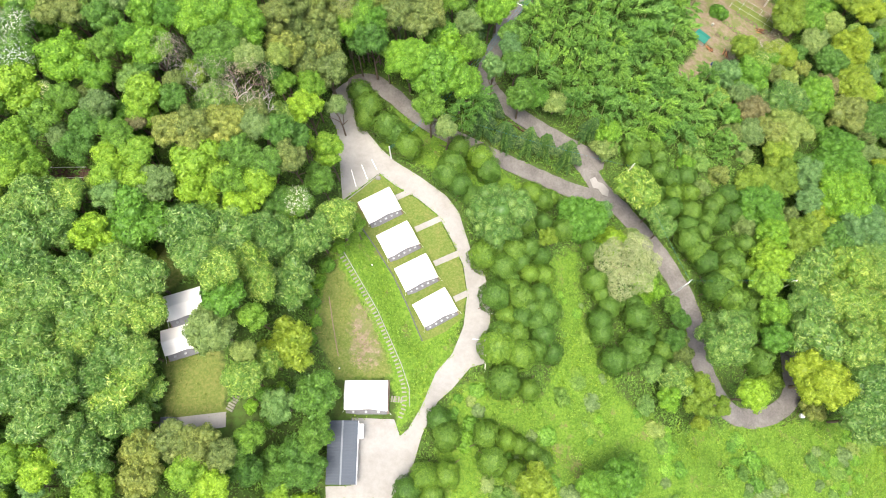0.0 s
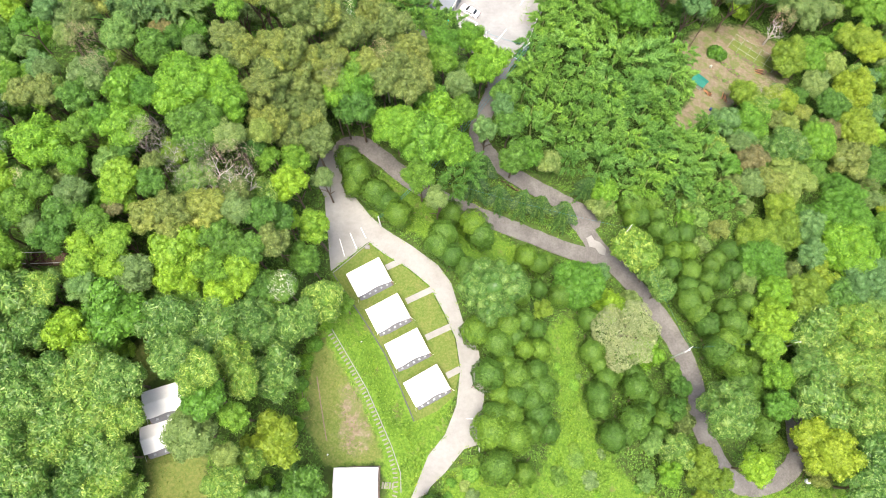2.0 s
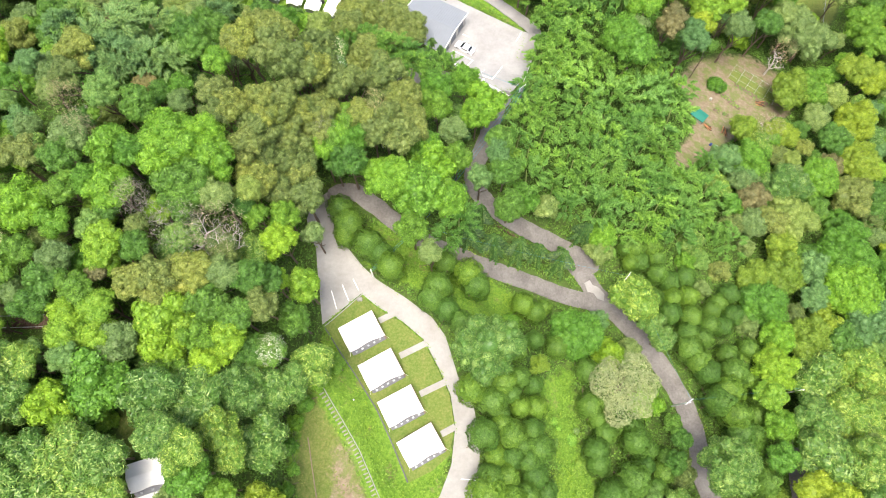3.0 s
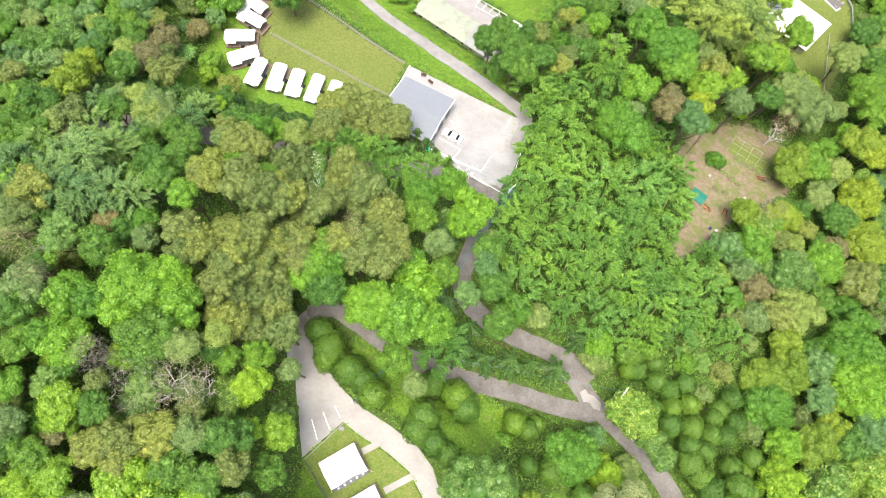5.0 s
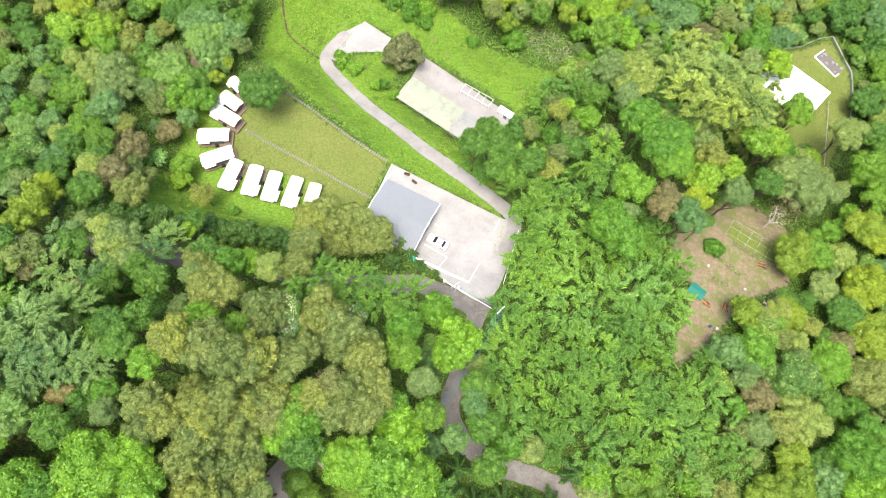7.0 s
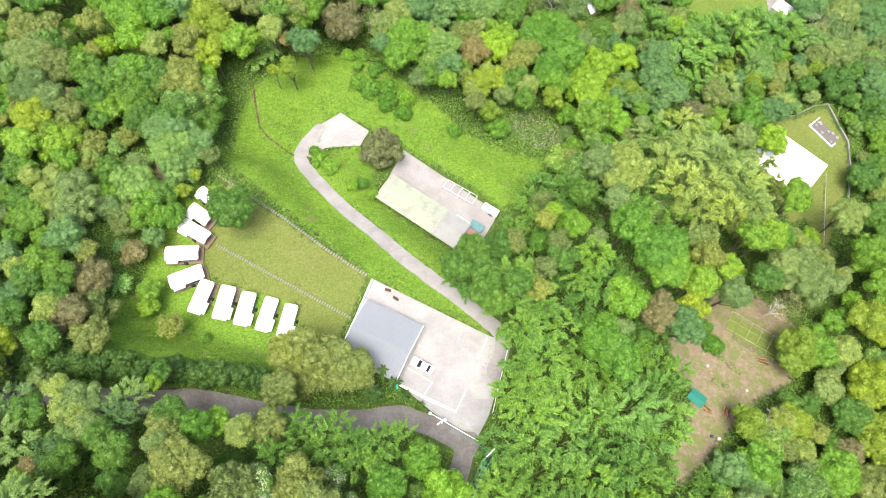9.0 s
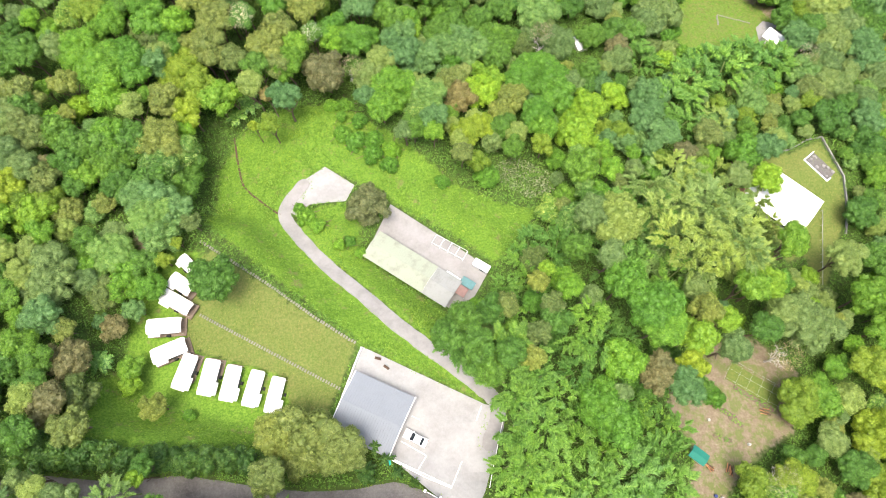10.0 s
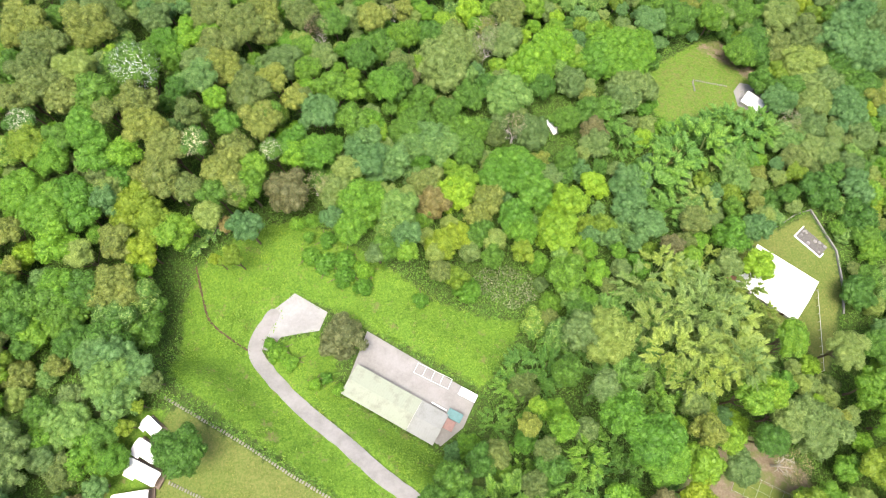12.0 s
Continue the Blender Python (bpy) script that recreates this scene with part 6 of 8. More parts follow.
CLIPPED_E = [(48.6, 55.3, 2.2, 4.8), (3.1, 56.3, 2.4, 5.4), (52.3, 56.5, 2.2, 4.9), (46.1, 56.9, 2.2, 4.8), (-8.5, 57.0, 2.4, 5.2), (-10.6, 58.7, 2.8, 6.1), (42.3, 59.0, 2.0, 4.5), (40.5, 59.0, 1.8, 4.0), (46.6, 60.3, 2.0, 4.3), (-14.7, 60.4, 2.2, 4.7), (41.8, 61.8, 2.2, 4.8), (39.7, 62.1, 1.9, 4.3), (-14.0, 62.6, 2.8, 6.2), (45.5, 62.7, 2.2, 4.9), (-15.9, 65.5, 2.4, 5.3)]
CLIPPED = CLIPPED_A + CLIPPED_B + CLIPPED_C + CLIPPED_D + CLIPPED_E
CONIFER_A = [(25.9, 58.8, 2.9, 9.0), (21.0, 59.9, 2.3, 9.0), (17.4, 60.3, 2.8, 9.0), (12.4, 60.6, 2.5, 9.0), (7.9, 62.0, 2.8, 9.0), (31.0, 64.4, 2.4, 9.0), (10.0, 66.2, 2.3, 9.0), (7.5, 102.7, 0.9, 5.0), (4.6, 104.7, 1.2, 5.0), (-1.1, 106.0, 1.7, 5.0), (2.8, 107.4, 1.4, 5.0), (1.0, 109.8, 1.8, 5.0)]
CONIFER = CONIFER_A
BAMBOO_A = [(3.7, 58.8, 2.5, 14.3), (5.8, 62.3, 3.1, 14.4), (64.7, 65.4, 3.3, 5.7), (51.4, 65.9, 3.5, 6.7), (62.6, 69.8, 3.6, 5.9), (56.9, 71.6, 3.8, 6.1), (60.9, 77.1, 3.9, 6.0), (-2.5, 93.7, 2.6, 17.3), (-0.5, 95.6, 2.9, 15.9), (-3.5, 96.2, 2.9, 16.9), (-14.0, 96.5, 2.8, 19.6), (3.6, 96.6, 2.8, 14.0), (-7.5, 96.9, 2.8, 17.7), (-10.6, 98.7, 2.9, 17.1), (-5.7, 98.9, 2.7, 15.7), (-12.1, 100.4, 2.3, 15.9), (-15.9, 100.7, 2.2, 14.2), (35.4, 114.8, 3.0, 11.6), (27.7, 115.1, 2.9, 11.3), (32.3, 118.8, 2.9, 12.3), (39.9, 119.2, 3.1, 13.6), (44.6, 122.9, 3.1, 16.9), (41.7, 125.4, 3.1, 16.8), (44.4, 129.5, 3.1, 19.0)]
BAMBOO_B = [(85.0, 183.0, 4.2, 7.8), (86.5, 190.6, 4.3, 5.4), (90.0, 196.8, 4.1, 5.2), (95.8, 198.9, 4.2, 5.2), (97.3, 201.7, 3.7, 4.8), (87.5, 202.8, 4.0, 5.7), (93.6, 203.2, 4.2, 5.3), (79.2, 204.4, 3.9, 7.9), (97.2, 205.9, 4.0, 5.1), (111.1, 206.1, 4.1, 5.2), (99.9, 206.5, 4.3, 5.3), (122.9, 206.8, 4.3, 5.9), (104.5, 207.0, 4.1, 5.2), (118.1, 207.7, 4.3, 5.4), (107.7, 208.8, 4.3, 5.4), (113.5, 210.0, 4.3, 5.4), (78.1, 212.1, 4.2, 7.5)]
BAMBOO_EAST_A = [(-64.2, 97.1, 4.7, 9.0), (-55.5, 85.6, 5.2, 9.0), (-49.5, 89.1, 4.6, 9.0), (-49.5, 98.3, 4.6, 9.0), (-50.4, 83.8, 4.0, 9.0), (-64.9, 94.0, 4.6, 9.0), (27.6, 124.3, 4.5, 9.0), (26.3, 118.8, 4.4, 9.0), (30.4, 124.2, 4.5, 9.0), (26.7, 110.2, 3.2, 9.0), (31.2, 115.2, 4.4, 9.0), (31.3, 108.9, 4.4, 9.0), (24.2, 103.4, 3.2, 9.0), (27.9, 99.2, 4.3, 9.0), (34.9, 100.6, 4.5, 9.0), (41.2, 98.0, 4.6, 9.0), (48.5, 99.4, 4.8, 9.0), (55.9, 96.6, 5.0, 9.0), (49.9, 93.0, 4.8, 9.0), (33.7, 93.8, 4.5, 9.0), (25.8, 93.9, 3.7, 9.0), (66.7, 156.5, 6.5, 9.0), (74.9, 159.6, 6.7, 9.0), (81.4, 156.2, 6.8, 9.0)]
BAMBOO_EAST_B = [(87.4, 151.4, 6.1, 9.0), (75.2, 150.1, 6.6, 9.0), (67.1, 147.2, 6.3, 9.0), (82.5, 145.3, 5.9, 9.0), (75.8, 142.5, 5.7, 9.0), (61.8, 148.7, 5.6, 9.0), (59.4, 156.3, 5.6, 9.0), (87.9, 143.7, 5.3, 9.0), (56.2, 142.9, 5.4, 9.0), (66.5, 139.8, 5.5, 9.0), (92.7, 198.3, 5.7, 9.0), (102.0, 200.9, 5.9, 9.0), (87.8, 193.6, 5.5, 9.0), (112.2, 201.5, 6.1, 9.0), (81.4, 189.1, 5.3, 9.0), (118.1, 203.4, 5.3, 9.0), (19.3, 126.8, 4.2, 9.0)]
BAMBOO = BAMBOO_A + BAMBOO_B + BAMBOO_EAST_A + BAMBOO_EAST_B
FRONDED_A = [(-50.3, 130.7, 2.7, 4.0), (-27.9, 189.4, 2.7, 4.0), (-24.5, 193.3, 3.6, 4.0)]
FRONDED = FRONDED_A + [(-42.6, 8.9, 2.3, 4.0), (-43.2, 6.6, 2.3, 4.0)]
PALE_BAMBOO_A = [(75.7, 139.8, 3.6, 20.5), (69.3, 140.1, 3.3, 19.8), (82.4, 140.8, 3.4, 21.1), (81.8, 145.5, 4.2, 20.2), (74.2, 146.0, 4.2, 19.1), (67.9, 146.5, 4.2, 18.1), (83.5, 153.2, 4.5, 15.9), (66.4, 153.2, 3.8, 15.8), (71.2, 154.9, 4.4, 15.7), (78.8, 155.2, 4.5, 14.9), (68.0, 162.0, 4.3, 14.0), (79.8, 164.1, 4.1, 11.4), (75.9, 166.5, 4.2, 11.5), (94.8, 184.7, 4.3, 5.4)]
PALE_BAMBOO = PALE_BAMBOO_A
ORCHARD_A = [(19.8, 168.3, 1.6, 2.6), (7.8, 173.4, 1.9, 2.6), (3.8, 176.6, 2.2, 2.6), (8.7, 177.0, 2.0, 2.6), (-0.1, 180.0, 2.3, 2.6), (4.7, 180.5, 2.1, 2.6), (-3.2, 182.8, 1.9, 2.6), (1.3, 185.8, 1.8, 2.6), (-3.0, 187.1, 1.2, 2.6), (-5.7, 191.5, 1.7, 2.6), (-2.0, 192.0, 2.0, 2.6)]
ORCHARD = ORCHARD_A
LOW_BUSH_A = [(-26.1, 4.3, 1.1, 2.2), (-28.4, 6.2, 1.1, 2.2), (-26.7, 7.9, 1.2, 2.2), (-25.1, 9.1, 1.1, 2.2), (-22.1, 17.6, 1.2, 2.2), (-21.3, 20.6, 1.1, 2.2), (-22.1, 24.1, 1.3, 2.2), (-21.7, 27.7, 1.4, 2.2), (-20.2, 30.7, 1.3, 2.2), (-18.2, 33.8, 1.2, 2.2), (74.1, 112.5, 2.3, 2.2), (-34.0, 119.2, 1.1, 2.2), (-0.5, 151.7, 1.2, 2.2), (-5.0, 153.5, 1.3, 2.2), (-2.6, 154.5, 1.3, 2.2), (-9.7, 159.1, 1.8, 2.2), (-12.4, 161.7, 2.0, 2.2), (-13.8, 164.1, 1.3, 2.2)]
LOW_BUSH = LOW_BUSH_A
PURPLE_A = [(2.4, 162.1, 5.0, 7.0)]
PURPLE = PURPLE_A
HEDGE_A = [(-30.6, 110.8, 2.6, 4.5), (-27.5, 110.6, 2.4, 4.5), (-24.5, 110.3, 2.2, 4.5), (-22.0, 109.7, 2.4, 4.5), (-34.1, 111.6, 2.4, 4.5), (-36.7, 111.3, 2.2, 4.5), (-39.9, 111.8, 2.2, 4.5), (-46.9, 113.6, 2.9, 4.5), (-43.1, 113.1, 2.5, 4.5), (-53.8, 114.7, 3.5, 4.5), (-59.4, 114.8, 3.6, 4.5), (-50.7, 114.1, 2.8, 4.5), (-0.6, 104.8, 1.5, 4.5)]
HEDGE = HEDGE_A

for key, spots in (("green", GREEN), ("fresh", FRESH), ("blue", BLUE), ("wispy", WISPY), ("low_bush", LOW_BUSH), ("lime", LIME), ("golden", GOLDEN), ("olive", OLIVE), ("leafy", LEAFY), ("pale", PALE), ("clipped", CLIPPED),
                   ("hedge", HEDGE), ("orchard", ORCHARD), ("domed", DOMED), ("russet", RUSSET), ("purple", PURPLE), ("blossom", BLOSSOM)):
    for spot in spots:
        if key == "blue" and spot[0] < -15 and 78 < spot[1] < 126:
            bamboo(*spot, forms=BLUE_FORMS)
        else:
            tree(key, *spot)
PALE_STAND = [(72, 165), (100, 172), (104, 150), (96, 138), (78, 134), (66, 146)]
for spot in BAMBOO:
    bamboo(*spot, pale=bool(inside(np.array([spot[0]]), np.array([spot[1]]), PALE_STAND)[0]))
for spot in PALE_BAMBOO:
    bamboo(*spot, pale=True)
for spot in CONIFER:
    conifer(*spot)
for spot in FRONDED:
    fronded(*spot)
for spot in LEAFLESS:
    bare(*spot)

# ---- trees: the woods between ----
BRIDGE_GAP = [(-67, 45), (-57, 45), (-56, 38), (-66, 38)]
HUT_GAP = [(61, 208), (68, 208), (68, 218), (61, 218)]
WEST_GAP = [(-42, 5.5), (-28, 7), (-27, 0), (-42, -1.5)]
REEDS = [(32, 172), (38, 176), (46, 171), (47, 165), (40, 163), (34, 167)]
HOUSE_GAP = [(99, 164), (109, 170), (118, 160), (107, 153)]
TEAL_GAP = [(62, 104), (70, 104), (70, 92), (61, 92)]
CLEAR = [(DRIVE, 1.5), (LOT, 2.5), (PAD, 2), (SLAB, 2.5), (GARDEN, 2.0), (LAWN_E, 2.6), (LAWN_FAR, 1), (LAWN_W, 1), (LAWN_W2, 0.5), (FIELD, 3), (MEADOW_N, 1.5), (MEADOW_W, 2.2), (MEADOW_S, 1.0), (GRASS_T, 1.5),
         (MEADOW_BANK, 0.5), (TENT_PLOT, 3), (SOUTH_PLOT, 2.5), (WEST_TENTS, 1.5), (BARE_B, 0), (MEADOW_MID, 1.5), (BRIDGE_GAP, 1.0), (HUT_GAP, 4.0), (TEAL_GAP, 1.0), (WEST_GAP, 0.5), (HOUSE_GAP, 2.5), (REEDS, 0.8), (LAWN_S, 2.0)]

LANES = [(ROAD_UPPER, 4.5), (ROAD_EAST, 3.8), (ROAD_NORTH, 2.4), (ROAD_WEST, 4.8), (ROAD_FAR, 5.0)]
BAMBOO_STAND = [(19, 92), (26, 108), (38, 122), (58, 120), (66, 90), (60, 66), (44, 62), (30, 66), (18, 72), (18, 84)]
EAST_STAND = [(26, 138), (30, 118), (52, 118), (64, 128), (70, 150), (44, 158)]
SHRUB_BAND = [(8, 52), (24, 50), (30, 40), (34, 22), (30, 10), (20, 0), (2, -12), (-4, -14), (4, 4), (10, 14), (10, 36)]
EAST_BAND = [(38.0, 65.0), (47.0, 64.0), (53.0, 57.0), (60.0, 46.0), (65.0, 36.0), (67.0, 18.0), (59.0, 28.0), (53.0, 37.0), (49.0, 41.0), (44.0, 55.0)]


WOODS_EDGE = [(-64, -24), (-76, 40), (-88, 80), (-95, 140), (-95, 200), (-88, 273), (190, 273), (170, 218), (152, 170), (136, 120), (118, 60), (100, -24)]
CABINS = [(-14, 118), (-20, 115.5), (-40, 121), (-47, 130), (-46, 142), (-40, 153), (-33, 153), (-37, 140), (-33, 131), (-15, 126)]


def fill_woods():
    rng = random.Random(5)
    placed = [s for group in (GREEN, FRESH, BLUE, WISPY, LOW_BUSH, LIME, GOLDEN, OLIVE, LEAFY, PALE, CLIPPED, HEDGE, ORCHARD, DOMED, RUSSET, PURPLE, BLOSSOM, BAMBOO, PALE_BAMBOO, CONIFER, FRONDED) for s in group]
    all_x, all_y, _, all_h = (np.array(v) for v in zip(*placed))
    spots = []
    pitch = 4.7
    gy = -34.0
    while gy < 273:
        gx = -98.0
        while gx < 186:
            spots.append((gx + rng.uniform(-1.6, 1.6), gy + rng.uniform(-1.6, 1.6)))
            gx += pitch
        gy += pitch
    xs, ys = (np.array(v) for v in zip(*spots))
    ok = inside(xs, ys, WOODS_EDGE)
    for poly, gap in CLEAR + [(CABINS, 3.5)]:
        ok &= outside(xs, ys, poly) > gap
    for line, gap in LANES:
        ok &= along(xs, ys, line)[0] > gap
    for x, y, r, h in placed:
        ok &= np.hypot(xs - x, ys - y) > 0.72 * r + 1.0
    for x, y, r, h in FRONDED:
        ok &= np.hypot(xs - x, ys - y) > r + 2.6
    xs, ys = xs[ok], ys[ok]
    room = np.full(xs.shape, 99.0)
    for poly, gap in CLEAR + [(CABINS, 3.5)]:
        room = np.minimum(room, outside(xs, ys, poly) + 0.6)
    for line, gap in LANES:
        room = np.minimum(room, along(xs, ys, line)[0] + (0.9 if line is ROAD_NORTH else -0.2))
    stand = inside(xs, ys, BAMBOO_STAND)
    east = inside(xs, ys, EAST_STAND)
    pale = inside(xs, ys, PALE_STAND)
    band = inside(xs, ys, SHRUB_BAND)
    rows = inside(xs, ys, EAST_BAND)
    for i, (x, y) in enumerate(zip(xs, ys)):
        x, y = float(x), float(y)
        n = noise.noise((x * 0.03, y * 0.03, 3.1)) + rng.uniform(-0.3, 0.3)
        if pale[i] or stand[i] or (east[i] and rng.random() < 0.6):
            bamboo(x, y, rng.uniform(2.6, 3.5), rng.uniform(7, 10), bool(pale[i]))
            continue
        if rows[i]:
            tree("clipped", x, y, rng.uniform(1.7, 2.3), rng.uniform(2.8, 4))
            continue
        if band[i]:
            if rng.random() < 0.15:
                continue
            tree("clipped", x, y, rng.uniform(1.6, 2.4), rng.uniform(2.8, 4))
            continue
        south_west = x < -25 and y < 45
        if south_west:
            key = rng.choice(["leafy", "leafy", "leafy", "green", "fresh", "lime"])
        elif n > 0.25:
            key = rng.choice(["olive", "olive", "green", "fresh", "pale"])
        elif n < -0.25:
            key = rng.choice(["leafy", "green", "blue", "blue", "pale"])
        else:
            key = rng.choice(["green", "fresh", "blue", "leafy", "pale", "lime", "fresh"] if x < 60 else ["green", "pale", "fresh", "olive", "pale", "lime", "blue", "golden"])
        wide = min(rng.uniform(1.9, 3.3), max(1.5, float(room[i])))
        near = float(all_h[np.argmin(np.hypot(all_x - x, all_y - y))])
        tree(key, x, y, wide, max(3.0, min(16.0, near * rng.uniform(0.55, 0.85), 2.0 + 0.9 * float(room[i]))) * min(1, wide / 2.2))
    return len(xs)


WOODS = fill_woods()


def fill_scrub():
    """Low bushes where the rough meadow grows over."""
    rng = random.Random(8)
    taken = [(s[0], s[1], s[2]) for group in (GREEN, FRESH, LIME, GOLDEN, OLIVE, LEAFY, PALE, CLIPPED, PURPLE) for s in group]
    for _ in range(2600):
        x, y = rng.uniform(-20, 90), rng.uniform(-26, 50)
        n = noise.noise((x * 0.11, y * 0.11, 4.0)) + 0.6 * noise.noise((x * 0.35, y * 0.35, 2.0))
        px, py = np.array([x]), np.array([y])
        if n < 0.12 or not (inside(px, py, MEADOW_S)[0] or inside(px, py, MEADOW_BANK)[0]):
            continue
        if any(along(px, py, line)[0][0] < gap for line, gap in LANES) or outside(px, py, DRIVE)[0] < 1.5 or outside(px, py, PAD)[0] < 1.5:
            continue
        r = rng.uniform(0.5, 1.9)
        if any(math.hypot(x - a, y - b) < 0.6 * (r + c) for a, b, c in taken):
            continue
        taken.append((x, y, r))
        bush(rng.choice(["scrub", "fresh_scrub", "lime_scrub", "lime_scrub"]), x, y, r)


fill_scrub()


# ---- low growth: countless, one sheet of leaves each ----
def scatter(name, n, seed, keep, length, high, material, label, category, up=1.0, spread=0.7):
    rng = np.random.default_rng(seed)
    x, y = rng.uniform(-98, 186, n), rng.uniform(-26, 274, n)
    ok = keep(x, y)
    x, y = x[ok], y[ok]
    z = land_quick(x, y)
    tall = np.array([0.5 + 0.5 * noise.noise((a * 0.35, b * 0.35, seed)) for a, b in zip(x, y)])
    pos = np.stack([x, y, z + high[0] + (high[1] - high[0]) * tall * rng.uniform(0.5, 1.0, len(x))], 1)
    nor = rng.normal(size=pos.shape) * spread + (0, 0, up)
    nor /= np.linalg.norm(nor, axis=1, keepdims=True)
    s = rng.uniform(*length, len(x)) * (0.6 + 0.7 * tall)
    tagged(new(name, solid(name, [leaf_cards(rng, pos, nor, s * 1.4, s * 0.7, 0.3)], material)), label, category, "", "stuff")


OPEN = [MEADOW_MID, MEADOW_N, MEADOW_W, MEADOW_S, GRASS_T, MEADOW_BANK]
BUILT = [(DRIVE, 0.3), (LOT, 0.3), (PAD, 0.3), (SLAB, 0.3), (TENT_PLOT, 0.2), (SOUTH_PLOT, 0.0)]


def paved(x, y):
    p = np.zeros(x.shape, bool)
    for poly, gap in BUILT:
        p |= outside(x, y, poly) <= gap
    for line, gap in LANES:
        p |= along(x, y, line)[0] < 2.4
    return p


def in_meadow(x, y):
    m = np.zeros(x.shape, bool)
    fx, fy = x + 1.6 * np.sin(x * 0.9 + y * 1.7) * np.sin(y * 0.43), y + 1.6 * np.sin(y * 0.8 - x * 1.3) * np.sin(x * 0.37)
    for poly in OPEN:
        m |= inside(fx, fy, poly)
    m &= ~inside(x, y, FIELD) & ~inside(x, y, LAWN_S) & ~inside(x, y, CABINS)
    k = np.flatnonzero(m)
    bad = paved(x[k], y[k])
    for line in (STEP_STONES, BANK_STONES):
        bad |= along(x[k], y[k], line)[0] < 0.9
    m[k[bad]] = False
    return m


def in_woods(x, y):
    w = inside(x, y, WOODS_EDGE)
    for poly in (WEST_GAP, GARDEN, LAWN_E, LAWN_FAR, LAWN_W, LAWN_W2, FIELD, WEST_TENTS, BARE_B, LAWN_S, CABINS):
        w &= outside(x, y, poly) > 0.4
    w &= ~in_meadow(x, y)
    k = np.flatnonzero(w)
    w[k[paved(x[k], y[k]) | (along(x[k], y[k], STEP_STONES)[0] < 1.6)]] = False
    return w


def in_reeds(x, y):
    return outside(x, y, REEDS) <= 0


STEP_STONES = [(-18.6, 33.9), (-16.8, 31.1), (-14.6, 27.5), (-12.2, 23.5), (-9.8, 18.6), (-7.8, 14.0), (-6.6, 10.2), (-6.4, 7.4), (-7.2, 4.9)]
BANK_STONES = [(-33.4, 155.6), (-18.7, 144.0), (-10.0, 136.4), (-1.8, 129.9)]
scatter("undergrowth", 900000, 21, in_woods, (0.2, 0.46), (0.1, 1.7), LEAF["under"], "dense green undergrowth beneath the trees", "undergrowth", 1.1, 0.6)
scatter("meadow_grass", 1100000, 22, in_meadow, (0.16, 0.34), (0.03, 0.3), LEAF["grass"], "rough bright-green meadow grass and weeds", "grass", 0.7, 0.8)
def weedy(x, y):
    m = in_meadow(x, y)
    k = np.flatnonzero(m)
    m[k] = np.array([noise.noise((a * 0.13, b * 0.13, 9.0)) + 0.7 * noise.noise((a * 0.6, b * 0.6, 5.0)) for a, b in zip(x[k], y[k])]) > np.where(y[k] < 60, 0.05, 0.3)
    return m


scatter("meadow_weeds", 700000, 24, weedy, (0.18, 0.42), (0.0, 1.2), LEAF["weed"], "darker weeds and low scrub in the meadow", "weeds", 0.9, 0.6)
def on_lawn(x, y):
    m = np.zeros(x.shape, bool)
    for poly in (LAWN_E, LAWN_FAR, LAWN_W, LAWN_W2, FIELD, LAWN_S):
        m |= inside(x, y, poly)
    k = np.flatnonzero(m)
    m[k] = ~paved(x[k], y[k]) & (np.array([noise.noise((a * 0.4, b * 0.4, 6.0)) for a, b in zip(x[k], y[k])]) > -0.25)
    return m


scatter("lawn_grass", 700000, 26, on_lawn, (0.14, 0.34), (0.0, 0.12), LEAF["turf"], "short uneven lawn grass with yellowing patches", "grass", 0.8, 0.7)


def on_verge(x, y):
    lanes = ((ROAD_UPPER, 1.7), (ROAD_EAST, 1.9), (ROAD_NORTH, 1.8), (ROAD_WEST, 1.9), (ROAD_FAR, 1.5))
    edge = np.zeros(x.shape, bool)
    for poly, gap in ((DRIVE, 0.35), (LOT, 0.35), (PAD, 0.35)):
        edge |= along(x, y, poly + poly[:1])[0] < gap
    side, lane, close = edge.copy(), np.zeros(x.shape, bool), np.zeros(x.shape, bool)
    for line, half in lanes:
        d = along(x, y, line)[0]
        side |= d < half + 0.9
        lane |= d < half - 0.2
        close |= d < 3.4
    m = side & ~lane & ~(edge & close)
    k = np.flatnonzero(m)
    m[k] = np.array([noise.noise((a * 0.5, b * 0.5, 3.0)) for a, b in zip(x[k], y[k])]) > -0.12
    return m


scatter("verge_grass", 700000, 25, on_verge, (0.14, 0.3), (0.02, 0.3), LEAF["grass"], "ragged grass growing over the edges of lanes and drive", "grass", 0.8, 0.7)
scatter("dry_reeds", 900000, 23, in_reeds, (0.22, 0.5), (0.4, 1.7), LEAF["reed"], "patch of pale dry reeds", "reeds", 0.5, 0.9)


